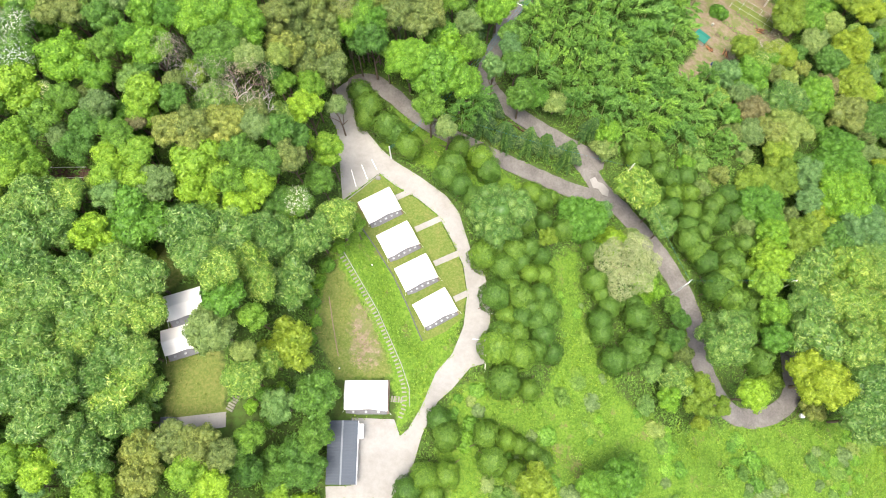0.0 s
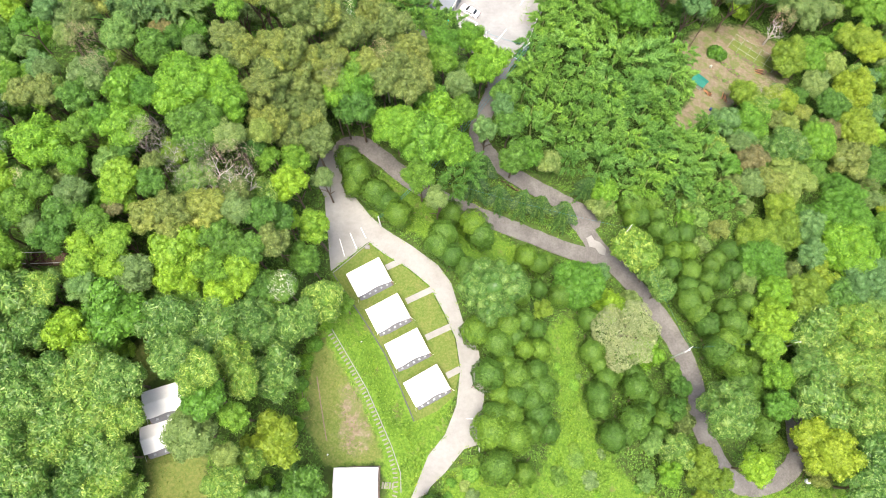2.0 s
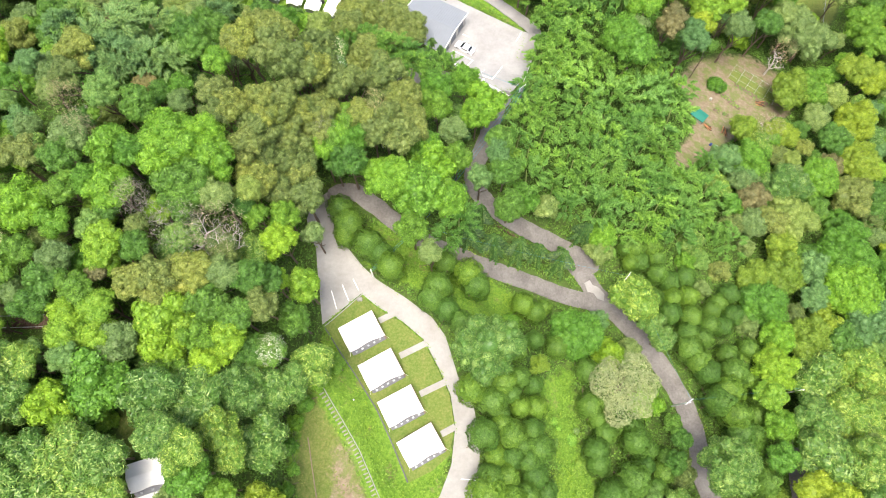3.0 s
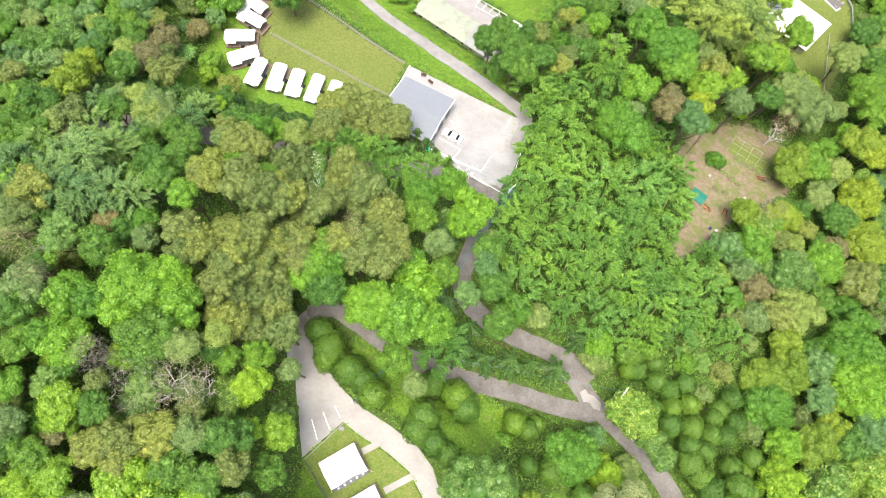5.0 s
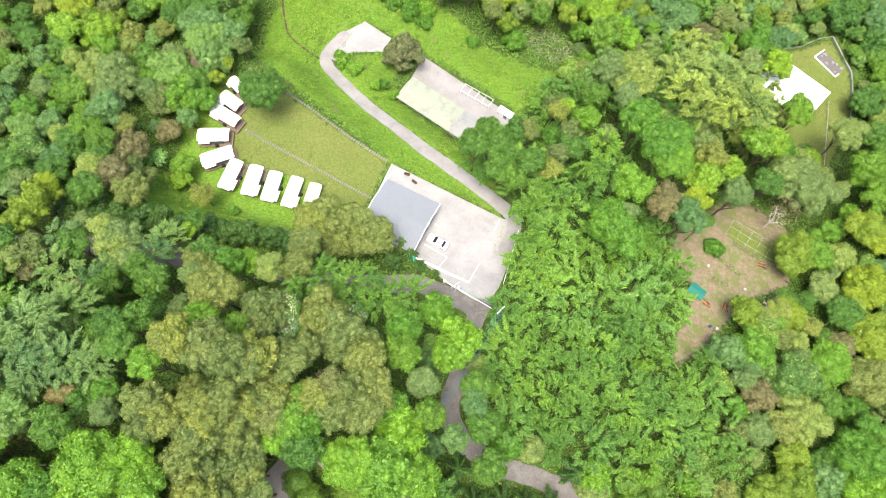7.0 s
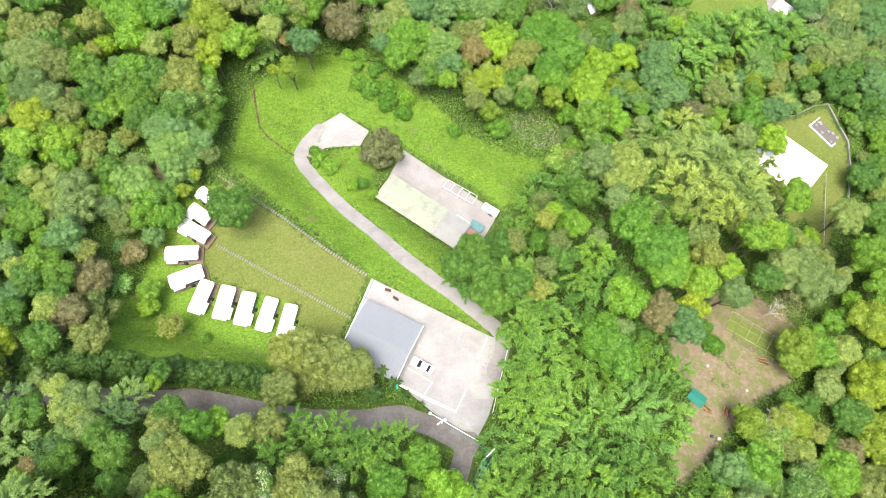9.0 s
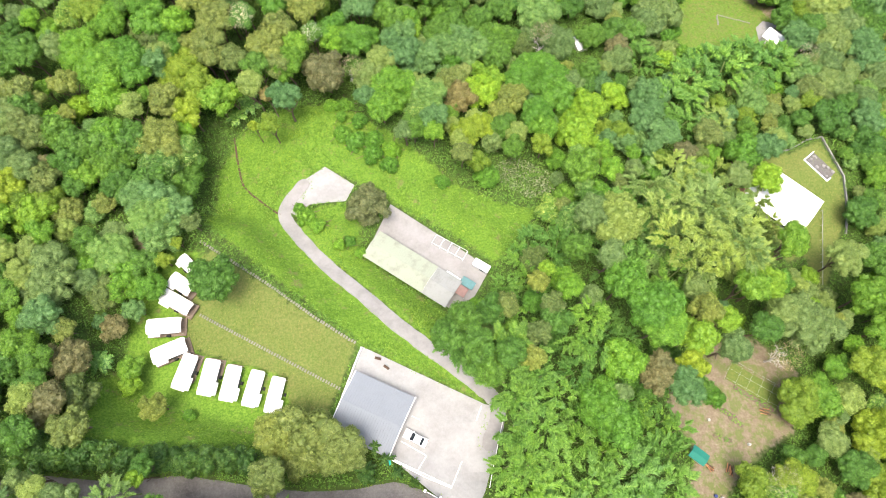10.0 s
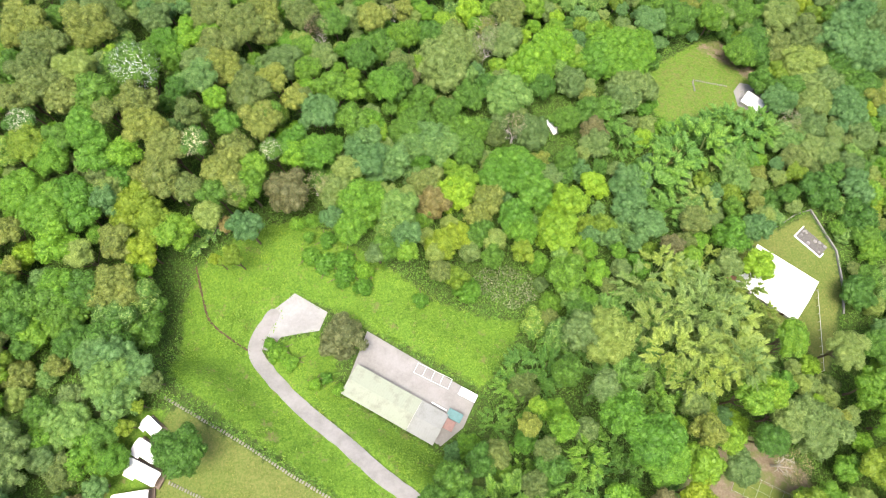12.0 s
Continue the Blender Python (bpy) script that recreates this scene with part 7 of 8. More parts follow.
# ---- lawns round the tents, lines and paths ----
TENT_LAWN = [(-18.2, 44.4), (-12.1, 50.1), (-9, 47.6), (-4.8, 45.0), (-1.1, 41.7), (1.5, 36.8), (3.5, 32.2), (4.2, 27), (3.4, 22.5), (0.5, 20.0), (-3.4, 18.2), (-5.9, 24.2), (-8.6, 29.9), (-12, 35.3), (-15, 39.6)]
draped("lawn_tents", TENT_LAWN, LAWN, 0.09, 1.3, "short mown lawn with yellowing patches", "lawn")
for a, b in (((-8.8, 45.4), (-5.7, 46.9)), ((-5.1, 39.1), (-0.5, 41.3)), ((-1.6, 32.5), (2.8, 34.5)), ((2.0, 25.8), (4.4, 27.0))):
    d = Vector((b[0] - a[0], b[1] - a[1])).normalized() * 0.55
    draped("path_tent", [(a[0] + d.y, a[1] - d.x), (b[0] + d.y, b[1] - d.x), (b[0] - d.y, b[1] + d.x), (a[0] - d.y, a[1] + d.x)], PALE_CONCRETE, 0.15, 1.0, "pale concrete garden path across the lawn", "path")
draped("path_west", [(-40.4, 4.6), (-32.4, 5.5), (-32.3, 3.3), (-40.3, 2.2)], PALE_CONCRETE, 0.1, 1.5, "pale concrete strip below the lawn", "path")


def stripe(name, a, b, width, lift, material, label, category):
    d = Vector((b[0] - a[0], b[1] - a[1])).normalized() * width / 2
    return draped(name, [(a[0] + d.y, a[1] - d.x), (b[0] + d.y, b[1] - d.x), (b[0] - d.y, b[1] + d.x), (a[0] - d.y, a[1] + d.x)], material, lift, 1.2, label, category)


for a, b in (((-17.4, 50.9), (-16.4, 47.6)), ((-15.5, 52.0), (-14.3, 49.1)), ((-13.6, 53.1), (-12.6, 51.1)), ((7.2, 12.9), (7.6, 18.5)), ((5.2, 18.6), (8.1, 18.4))):
    stripe("trim_bay_line", a, b, 0.16, 0.09, LINE_PAINT, "white painted parking bay line", "road marking")
for a, b in (((5.6, 110.2), (10.1, 107.1)), ((8.0, 114.6), (9.4, 113.8)), ((10.1, 107.1), (8.2, 104.6)), ((3.8, 107.2), (14.2, 101.2)), ((14.2, 101.2), (16.6, 105.4)), ((20.2, 112.4), (21.6, 115.2))):
    stripe("trim_lot_line", a, b, 0.2, 0.12, LINE_PAINT, "white painted parking lot line", "road marking")
draped("trim_ditch", ribbon_outline([(-29.5, 185.5), (-28.6, 178), (-27, 172), (-22.5, 167), (-17.8, 162.8)], 0.22, 0.05), DARK_WOOD, 0.1, 1.0, "narrow dark drain along the meadow", "drain")
draped("path_patch", [(31.4, 55.4), (32.6, 56.0), (33.1, 55.0), (34.3, 54.6), (35.5, 53.2), (35.2, 51.8), (34.0, 52.2), (33.2, 53.4), (32.0, 53.6)], PALE_CONCRETE, 0.22, 1.0, "pale concrete repair patch in the lane", "road patch")


def stones(name, line, count, sx, sy, label, skew=0.06, seed=3):
    """A row of separate pavers laid across a line."""
    rng = random.Random(seed)
    top = tagged(new(name), label, "path", "", "structure")
    mesh = None
    lens = [math.dist(p[:2], q[:2]) for p, q in zip(line, line[1:])]
    for k in range(count):
        s, i = (k + 0.5) / count * sum(lens), 0
        while i < len(lens) - 1 and s > lens[i]:
            s -= lens[i]
            i += 1
        p, q = line[i], line[i + 1]
        x, y = p[0] + (q[0] - p[0]) * s / lens[i], p[1] + (q[1] - p[1]) * s / lens[i]
        a = math.degrees(math.atan2(q[1] - p[1], q[0] - p[0])) + 90
        if mesh is None:
            ob = part("stone", box(sx, sy, 0.3, 0, 0, -0.2, 0.03), STONE_PALE, top)
            mesh = ob.data
        else:
            ob = new("stone", mesh)
            ob.parent = top
        ob.matrix_basis = pose(x + rng.uniform(-skew, skew), y + rng.uniform(-skew, skew), land_at(x, y) + 0.14, 0, 0, a + rng.uniform(-6, 6))
    return top


stones("path_steps", [(-18.6, 33.9), (-16.8, 31.1), (-14.6, 27.5), (-12.2, 23.5), (-9.8, 18.6), (-7.8, 14.0), (-6.6, 10.2), (-6.4, 7.4), (-7.2, 4.9)], 46, 0.78, 0.24, "row of pale stepping stones across the grass")
stones("path_tent_steps", [(-8.7, 8.2), (-6.8, 8.0)], 5, 1.0, 0.3, "short row of pale stepping stones beside the tent")
stones("path_field", [(-33.3, 139.5), (-5.3, 121.2)], 56, 0.62, 0.3, "straight row of white pavers across the lawn", 0.03)
stones("path_bank", [(-33.4, 155.6), (-18.7, 144.0), (-10.0, 136.4), (-1.8, 129.9)], 64, 0.62, 0.34, "long row of white pavers along the bank", 0.05)
stones("path_orchard", [(111.1, 226.9), (120.9, 223.1)], 16, 0.5, 0.34, "short row of white edging stones", 0.05)
stones("path_orchard_edge", [(111.0, 226.6), (110.1, 222.4)], 8, 0.5, 0.3, "short row of white edging stones", 0.08)
stones("path_west_steps", [(-32.0, 5.6), (-30.4, 9.0)], 9, 1.1, 0.3, "pale stone steps between the shrubs")


def edging(name, line, height, thick, material, label, category):
    """A low edge or wall that follows the land."""
    bm = bmesh.new()
    pts = []
    for p, q in zip(line, line[1:]):
        n = max(1, int(math.dist(p, q) / 1.2))
        pts += [(p[0] + (q[0] - p[0]) * i / n, p[1] + (q[1] - p[1]) * i / n) for i in range(n)]
    pts.append(line[-1])
    rings = []
    for i, p in enumerate(pts):
        a, b = pts[max(i - 1, 0)], pts[min(i + 1, len(pts) - 1)]
        d = Vector((b[0] - a[0], b[1] - a[1])).normalized() * thick / 2
        z = land_at(*p)
        rings.append([bm.verts.new((p[0] + s * d.y, p[1] - s * d.x, z + h)) for s, h in ((1, -0.3), (1, height), (-1, height), (-1, -0.3))])
    for r, s in zip(rings, rings[1:]):
        for k in range(4):
            bm.faces.new((r[k], r[(k + 1) % 4], s[(k + 1) % 4], s[k]))
    bm.faces.new(rings[0])
    bm.faces.new(rings[-1][::-1])
    return tagged(part(name, bm, material), label, category, "", "structure")


edging("trim_tent_edge", [(-18.3, 44.2), (-15.2, 39.5), (-12.2, 35.2), (-8.8, 29.8), (-6.1, 24.1), (-3.6, 18.2)], 0.28, 0.22, DARK_STONE, "low dark retaining edge below the tent lawn", "edging")
edging("trim_drive_kerb", [(-12.0, 50.2), (-18.4, 44.5)], 0.14, 0.15, OLD_SLAB, "worn concrete kerb beside the bays", "kerb")
edging("trim_step_edge", [(-17.6, 33.6), (-13.7, 27.2), (-11.4, 23.3), (-7.1, 14.0), (-5.7, 10.0), (-5.6, 7.0)], 0.15, 0.14, OLD_SLAB, "narrow drain edge beside the stepping stones", "edging")
edging("trim_lawn_kerb", [(-19.8, 25.5), (-19.0, 21.2), (-17.6, 15.2)], 0.12, 0.16, DECK_WOOD, "short weathered kerb in the grass", "kerb")
edging("wall_lot_west", [(-0.7, 129.0), (-7.7, 114.2)], 0.5, 0.25, WHITE_PAINT, "low white wall along the lawn", "low wall")
edging("wall_lot_south", [(3.7, 107.0), (9.5, 103.4), (14.2, 101.0)], 0.4, 0.22, WHITE_PAINT, "low white kerb wall of the lot", "low wall")
edging("wall_east_garden", [(124.6, 178), (127.2, 166), (125.4, 156), (123, 150)], 0.7, 0.35, OLD_SLAB, "weathered stone boundary wall", "low wall")
edging("wall_east_north", [(109.5, 174.8), (114.6, 175.2), (120.5, 177.6), (124.6, 178)], 0.6, 0.3, OLD_SLAB, "weathered stone boundary wall", "low wall")
edging("trim_road_cut", [(13.5, 65.6), (18.5, 63.0), (24, 60.4), (28.5, 58.2)], 0.5, 0.3, DARK_WOOD, "dark stone edge between the two lanes", "edging")


# ---- tents ----
def canopy_bm(length, width, eave, ridge, hem=0.0, sag=0.12, nx=14, ny=8, thick=0.07, clip=0.0):
    """A canvas roof over length x width, its ridge along the length; hem: waves of the front edge."""
    bm = bmesh.new()
    rows = {}
    for side in (0, 1):
        for i in range(nx + 1):
            for j in range(ny + 1):
                u, v = i / nx, j / ny
                x, y = (u - 0.5) * length, (v - 0.5) * width
                if hem and j == 0:
                    y -= hem * (0.5 + 0.5 * math.sin(u * 7.5 + 0.6)) * (0.4 + 0.6 * u)
                if clip and i in (0, nx):
                    y *= 1 - clip
                z = eave + (ridge - eave) * (1 - abs(2 * v - 1)) - sag * math.sin(math.pi * u) * math.sin(math.pi * min(1, abs(2 * v - 1))) - side * thick
                rows[side, i, j] = bm.verts.new((x, y, z))
    for i in range(nx):
        for j in range(ny):
            q = [(i, j), (i + 1, j), (i + 1, j + 1), (i, j + 1)]
            bm.faces.new([rows[(0, *p)] for p in q])
            bm.faces.new([rows[(1, *p)] for p in q[::-1]])
    rim = [(i, 0) for i in range(nx)] + [(nx, j) for j in range(ny)] + [(i, ny) for i in range(nx, 0, -1)] + [(0, j) for j in range(ny, 0, -1)]
    for a, b in zip(rim, rim[1:] + rim[:1]):
        bm.faces.new((rows[(0, *b)], rows[(0, *a)], rows[(1, *a)], rows[(1, *b)]))
    return bm


def skirt_bm(l0, w0, z0, l1, w1, z1, shift=0.0):
    """Sloping tent walls between a lower and an upper oblong."""
    bm = bmesh.new()
    lo = [bm.verts.new((sx * l0 / 2, sy * w0 / 2 + shift, z0)) for sx, sy in ((-1, -1), (1, -1), (1, 1), (-1, 1))]
    hi = [bm.verts.new((sx * l1 / 2, sy * w1 / 2, z1)) for sx, sy in ((-1, -1), (1, -1), (1, 1), (-1, 1))]
    for k in range(4):
        bm.faces.new((lo[k], lo[(k + 1) % 4], hi[(k + 1) % 4], hi[k]))
    bm.faces.new(hi)
    bm.faces.new(lo[::-1])
    return bm


def lodge_tent(x, y, z, length, width, turn, label, windows=5):
    top = empty("lodge_tent", pose(x, y, z, 0, 0, turn), label, "tent", "glamping tents")
    deck = part("deck", box(length + 0.3, width + 0.9, 0.3, 0, -0.25, -0.15, 0.03), DECK_WOOD, top, "weathered grey-brown timber deck")
    part("body", skirt_bm(length - 0.3, width + 0.9, 0.15, length - 0.5, width - 0.3, 1.75, -0.32), GREY_CANVAS, top, "dark grey canvas walls")
    part("roof", canopy_bm(length, width, 1.75, 2.35, 0.35), CANVAS, top, "bright white canvas roof with a wavy hem")
    for k in range(windows):
        u = (k + 0.5) / windows - 0.5
        part("window", box(0.36, 0.3, 0.05, u * (length - 0.9), -width / 2 - 0.42, 1.0, 0.01), CLEAR_SHEET, top, "small pale clear window")
    for sx in (-1, 1):
        for sy in (-1, 1):
            part("pole", rod((sx * (length / 2 - 0.15), sy * (width / 2 - 0.15), 0.1), (sx * (length / 2 - 0.15), sy * (width / 2 - 0.15), 1.72), 0.05), STEEL, top)
    for sx in (-1, 1):
        part("guy_rope", rod((sx * (length / 2 - 0.05), -width / 2, 1.7), (sx * (length / 2 + 0.5), -width / 2 - 0.9, 0.0), 0.015, None, 5), LINE_PAINT, top)
    return top


for x, y, l, w, a in ((-11.8, 43.3, 6.6, 4.7, 28), (-8.3, 36.7, 6.4, 4.7, 28), (-4.9, 30.5, 6.4, 4.6, 27), (-1.5, 24.1, 6.6, 4.5, 29)):
    lodge_tent(x, y, land_at(x, y) + 0.1, l, w, a, "white-roofed lodge tent with dark grey walls on the lawn")
lodge_tent(-12.6, 8.7, land_at(-12.6, 8.7) + 0.1, 7.1, 4.6, 0, "white-roofed lodge tent beside the concrete yard", 3)
for x, y, a in ((-38.5, 20.8, 17), (-39.0, 16.0, 17)):
    lodge_tent(x, y, land_at(x, y) + 0.3, 5.6, 3.8, a, "cream-white lodge tent tucked under the trees", 3)


def cabin_tent(x, y, z, width, length, turn, label):
    """A long white canopy with a lower porch, its front at +y."""
    top = empty("cabin_tent", pose(x, y, z, 0, 0, turn), label, "tent", "white tents round the lawn")
    part("deck", box(width + 0.35, length + 0.5, 0.3, 0.1, 0.1, -0.12, 0.03), DECK_WOOD, top, "dark timber deck")
    part("body", box(width - 0.5, length - 2.0, 1.9, -0.05, -0.6, 0.18, 0.1), GREY_CANVAS, top, "grey canvas walls")
    bm = canopy_bm(length, width, 2.15, 2.55, 0, 0.08, 12, 6, 0.06, 0.12)
    bmesh.ops.transform(bm, matrix=pose(0, 0, 0, 0, 0, 90), verts=bm.verts)
    part("roof", bm, CANVAS, top, "bright white canvas roof")
    part("side_awning", box(0.75, length * 0.34, 0.06, width / 2 + 0.18, -length * 0.27, 2.0, 0.02), CANVAS, top, "small white side awning")
    part("door", box(0.9, 0.06, 1.75, 0, length / 2 - 1.58, 0.2, 0.01), DARK_WOOD, top, "dark door flap")
    part("storage_box", box(0.45, 0.7, 0.7, width / 2 + 0.2, length * 0.06, 0.18, 0.03), RUBBER, top, "small black storage box")
    for sx in (-1, 1):
        for sy in (-1, 1):
            part("pole", rod((sx * (width / 2 - 0.1), sy * (length / 2 - 0.3), 0.1), (sx * (width / 2 - 0.1), sy * (length / 2 - 0.3), 2.15), 0.045), STEEL, top)
    return top


for x, y, w, l, a in ((-17.9, 121.4, 2.8, 7.0, -17), (-22.0, 123.1, 2.9, 7.1, -19), (-26.4, 124.6, 3.1, 7.0, -16), (-30.6, 126.2, 3.2, 7.1, -16), (-35.3, 127.8, 3.1, 7.2, -23),
                      (-38.4, 132.3, 3.2, 7.1, -73), (-39.5, 137.4, 3.2, 7.0, -92), (-37.1, 142.1, 2.9, 7.0, -125)):
    cabin_tent(x, y, -13.4, w, l, a, "long white canvas tent facing the round lawn")
cabin_tent(-36.2, 145.8, -13.7, 2.9, 5.4, -130, "white canvas tent half hidden by a tree")
cabin_tent(-35.3, 150.2, -14.2, 2.4, 4.0, -140, "small white tent half hidden by a tree")


# ---- sheds, barn and houses ----
def seamed_roof_bm(length, width, eave, ridge, seams, thick=0.1):
    """A metal roof with raised seams; the ridge along x."""
    bm = bmesh.new()
    xs = [(-length / 2, 0.0)]
    for k in range(seams):
        x = (-0.5 + (k + 0.5) / seams) * length
        xs += [(x - 0.05, 0.0), (x - 0.03, 0.035), (x + 0.03, 0.035), (x + 0.05, 0.0)]
    xs.append((length / 2, 0.0))
    rows = []
    for y, z, drop in ((-width / 2, eave, 0), (0, ridge, 0), (width / 2, eave, 0), (width / 2, eave, thick), (0, ridge, thick), (-width / 2, eave, thick)):
        rows.append([bm.verts.new((x, y, z - drop + (0 if drop else up))) for x, up in xs])
    for a, b in zip(rows, rows[1:] + rows[:1]):
        for k in range(len(xs) - 1):
            bm.faces.new((a[k], a[k + 1], b[k + 1], b[k]))
    for k in (0, -1):
        bm.faces.new([r[k] for r in rows[:2]] + [rows[4][k], rows[5][k]])
        bm.faces.new([rows[1][k], rows[2][k], rows[3][k], rows[4][k]])
    bmesh.ops.recalc_face_normals(bm, faces=bm.faces)
    return bm


def gable_walls_bm(length, width, height, ridge):
    bm = bmesh.new()
    prof = [(-width / 2, 0), (width / 2, 0), (width / 2, height), (0, ridge), (-width / 2, height)]
    rings = [[bm.verts.new((sx * length / 2, y, z)) for y, z in prof] for sx in (-1, 1)]
    for k in range(5):
        bm.faces.new((rings[0][k], rings[0][(k + 1) % 5], rings[1][(k + 1) % 5], rings[1][k]))
    bm.faces.new(rings[0][::-1])
    bm.faces.new(rings[1])
    return bm


def barn():
    top = empty("barn", pose(0.8, 115.7, -12.1, 0, 0, -30), "barn with a low grey metal gable roof beside the lot", "barn")
    part("wall", gable_walls_bm(11.6, 11.0, 3.2, 4.3), WALL_PAINT, top, "pale rendered walls")
    part("roof", seamed_roof_bm(12.4, 11.9, 3.5, 4.6, 24), GREY_ROOF, top, "weathered grey-blue metal roof")
    part("ridge_cap", box(12.4, 0.35, 0.06, 0, 0, 4.6, 0.02), GREY_ROOF, top)
    for sx in (-1, 1):
        for sy in (-1, 1):
            bm = rod((sx * 6.24, 0, 4.56), (sx * 6.24, sy * 5.98, 3.46), 0.12, None, 4)
            part("fascia", bm, WHITE_PAINT, top, "white painted gable trim")
    for k in range(3):
        part("door", box(0.06, 2.2, 2.4, 5.83, -3.4 + 3.4 * k, 0.05, 0.02), GREY_ROOF, top, "grey roller door")


def south_shed():
    z = land_at(-14.5, 0)
    top = empty("grey_shed", pose(-16.0, -0.3, z - 0.1, 0, 0, 90), "long shed with a slate-blue metal roof beside the yard", "shed")
    part("wall", gable_walls_bm(9.2, 4.2, 2.3, 2.75), WALL_PAINT, top, "pale rendered walls")
    part("roof", seamed_roof_bm(9.7, 4.8, 2.45, 3.0, 22), DARK_ROOF, top, "slate-blue ribbed metal roof")
    part("ridge_cap", box(9.7, 0.28, 0.06, 0, 0, 3.0, 0.02), GREY_ROOF, top)
    part("gutter", rod((-4.8, -2.45, 2.42), (4.8, -2.45, 2.42), 0.08), WHITE_PAINT, top, "white gutter")
    for k in range(3):
        part("door", box(1.1, 0.06, 1.9, -3 + 2.6 * k, -2.12, 0.05, 0.01), DARK_ROOF, top)
    part("awning", box(2.3, 0.8, 0.08, 3.2, -2.9, 2.25, 0.02), WHITE_PAINT, top, "small white awning")
    part("awning_post", rod((2.2, -3.2, 0), (2.2, -3.2, 2.25), 0.04), STEEL, top)
    part("awning_post", rod((4.2, -3.2, 0), (4.2, -3.2, 2.25), 0.04), STEEL, top)


def north_shed():
    z = land_at(11, 148)
    top = empty("long_shed", pose(10.6, 146.6, z, 0, 0, -39), "long low shed with a faded pale-green metal roof", "shed")
    part("wall", gable_walls_bm(21.0, 6.0, 2.3, 3.0), WALL_PAINT, top, "stained rendered walls")
    part("roof", seamed_roof_bm(15.6, 6.9, 2.5, 3.2, 30), GREEN_ROOF, top, "faded pale-green ribbed roof").location = (-3.2, 0, 0)
    part("patched_roof", seamed_roof_bm(6.2, 6.9, 2.46, 3.14, 12), PATCH_ROOF, top, "pale grey replacement roof sheets").location = (7.75, 0, 0)
    for k in range(7):
        part("window", box(0.9, 0.08, 0.8, -9 + 2.6 * k, -3.02, 1.0, 0.01), GLASS, top, "dark window")
    part("side_beam", box(21.4, 0.3, 0.35, 0, -3.75, 0.0, 0.04), OLD_SLAB, top, "low stained plinth")
    part("tool_rack", box(3.6, 0.35, 0.5, 8.2, 4.1, 0, 0.05), WHITE_PAINT, top, "white low rack")
    t = empty("white_store", pose(25.9, 145.8, land_at(25.9, 145.8), 0, 0, -38), "small white store box on the slab", "store box")
    part("body", box(3.4, 1.4, 1.9, 0, 0, 0, 0.03), WHITE_PAINT, t)
    part("roof", box(3.9, 1.8, 0.12, 0, 0, 1.9, 0.03), WHITE_ROOF, t, "flat white metal roof")
    part("door", box(0.9, 0.05, 1.7, 0.4, -0.72, 0.05, 0.01), GREY_ROOF, t)
    t = empty("tarpaulin_shelter", pose(21.6, 141.6, land_at(21.6, 141.6), 0, 0, -38), "low shelter roofed with blue-green and dull red sheets", "shelter")
    part("blue_sheet", box(3.2, 1.9, 0.06, 0.3, 0.9, 1.9, 0.02), plain("blue_green_sheet", (0.09, 0.2, 0.2), 0.5), t, "blue-green plastic sheet")
    part("red_sheet", box(2.8, 2.2, 0.06, -0.2, -1.3, 1.7, 0.02), plain("dull_red_sheet", (0.24, 0.14, 0.12), 0.6), t, "dull red metal sheet")
    for x, y, h in ((-1.2, 1.7, 1.9), (1.8, 1.7, 1.9), (-1.5, -2.2, 1.7), (1.1, -2.2, 1.7)):
        part("post", rod((x, y, 0), (x, y, h), 0.05), STEEL, t)
    # a bare white frame standing on the slab
    f = empty("pipe_frame", pose(19.4, 151.0, land_at(19.4, 151.0), 0, 0, -36), "white pipe frame standing on the concrete slab", "frame")
    for k in range(5):
        for y in (-1.1, 1.1):
            part("upright", rod((-4 + 2 * k, y, 0), (-4 + 2 * k, y, 1.5), 0.05), WHITE_PAINT, f)
        part("cross_bar", rod((-4 + 2 * k, -1.1, 1.5), (-4 + 2 * k, 1.1, 1.5), 0.05), WHITE_PAINT, f)
    for y in (-1.1, 1.1):
        part("rail", rod((-4, y, 1.5), (4, y, 1.5), 0.05), WHITE_PAINT, f)


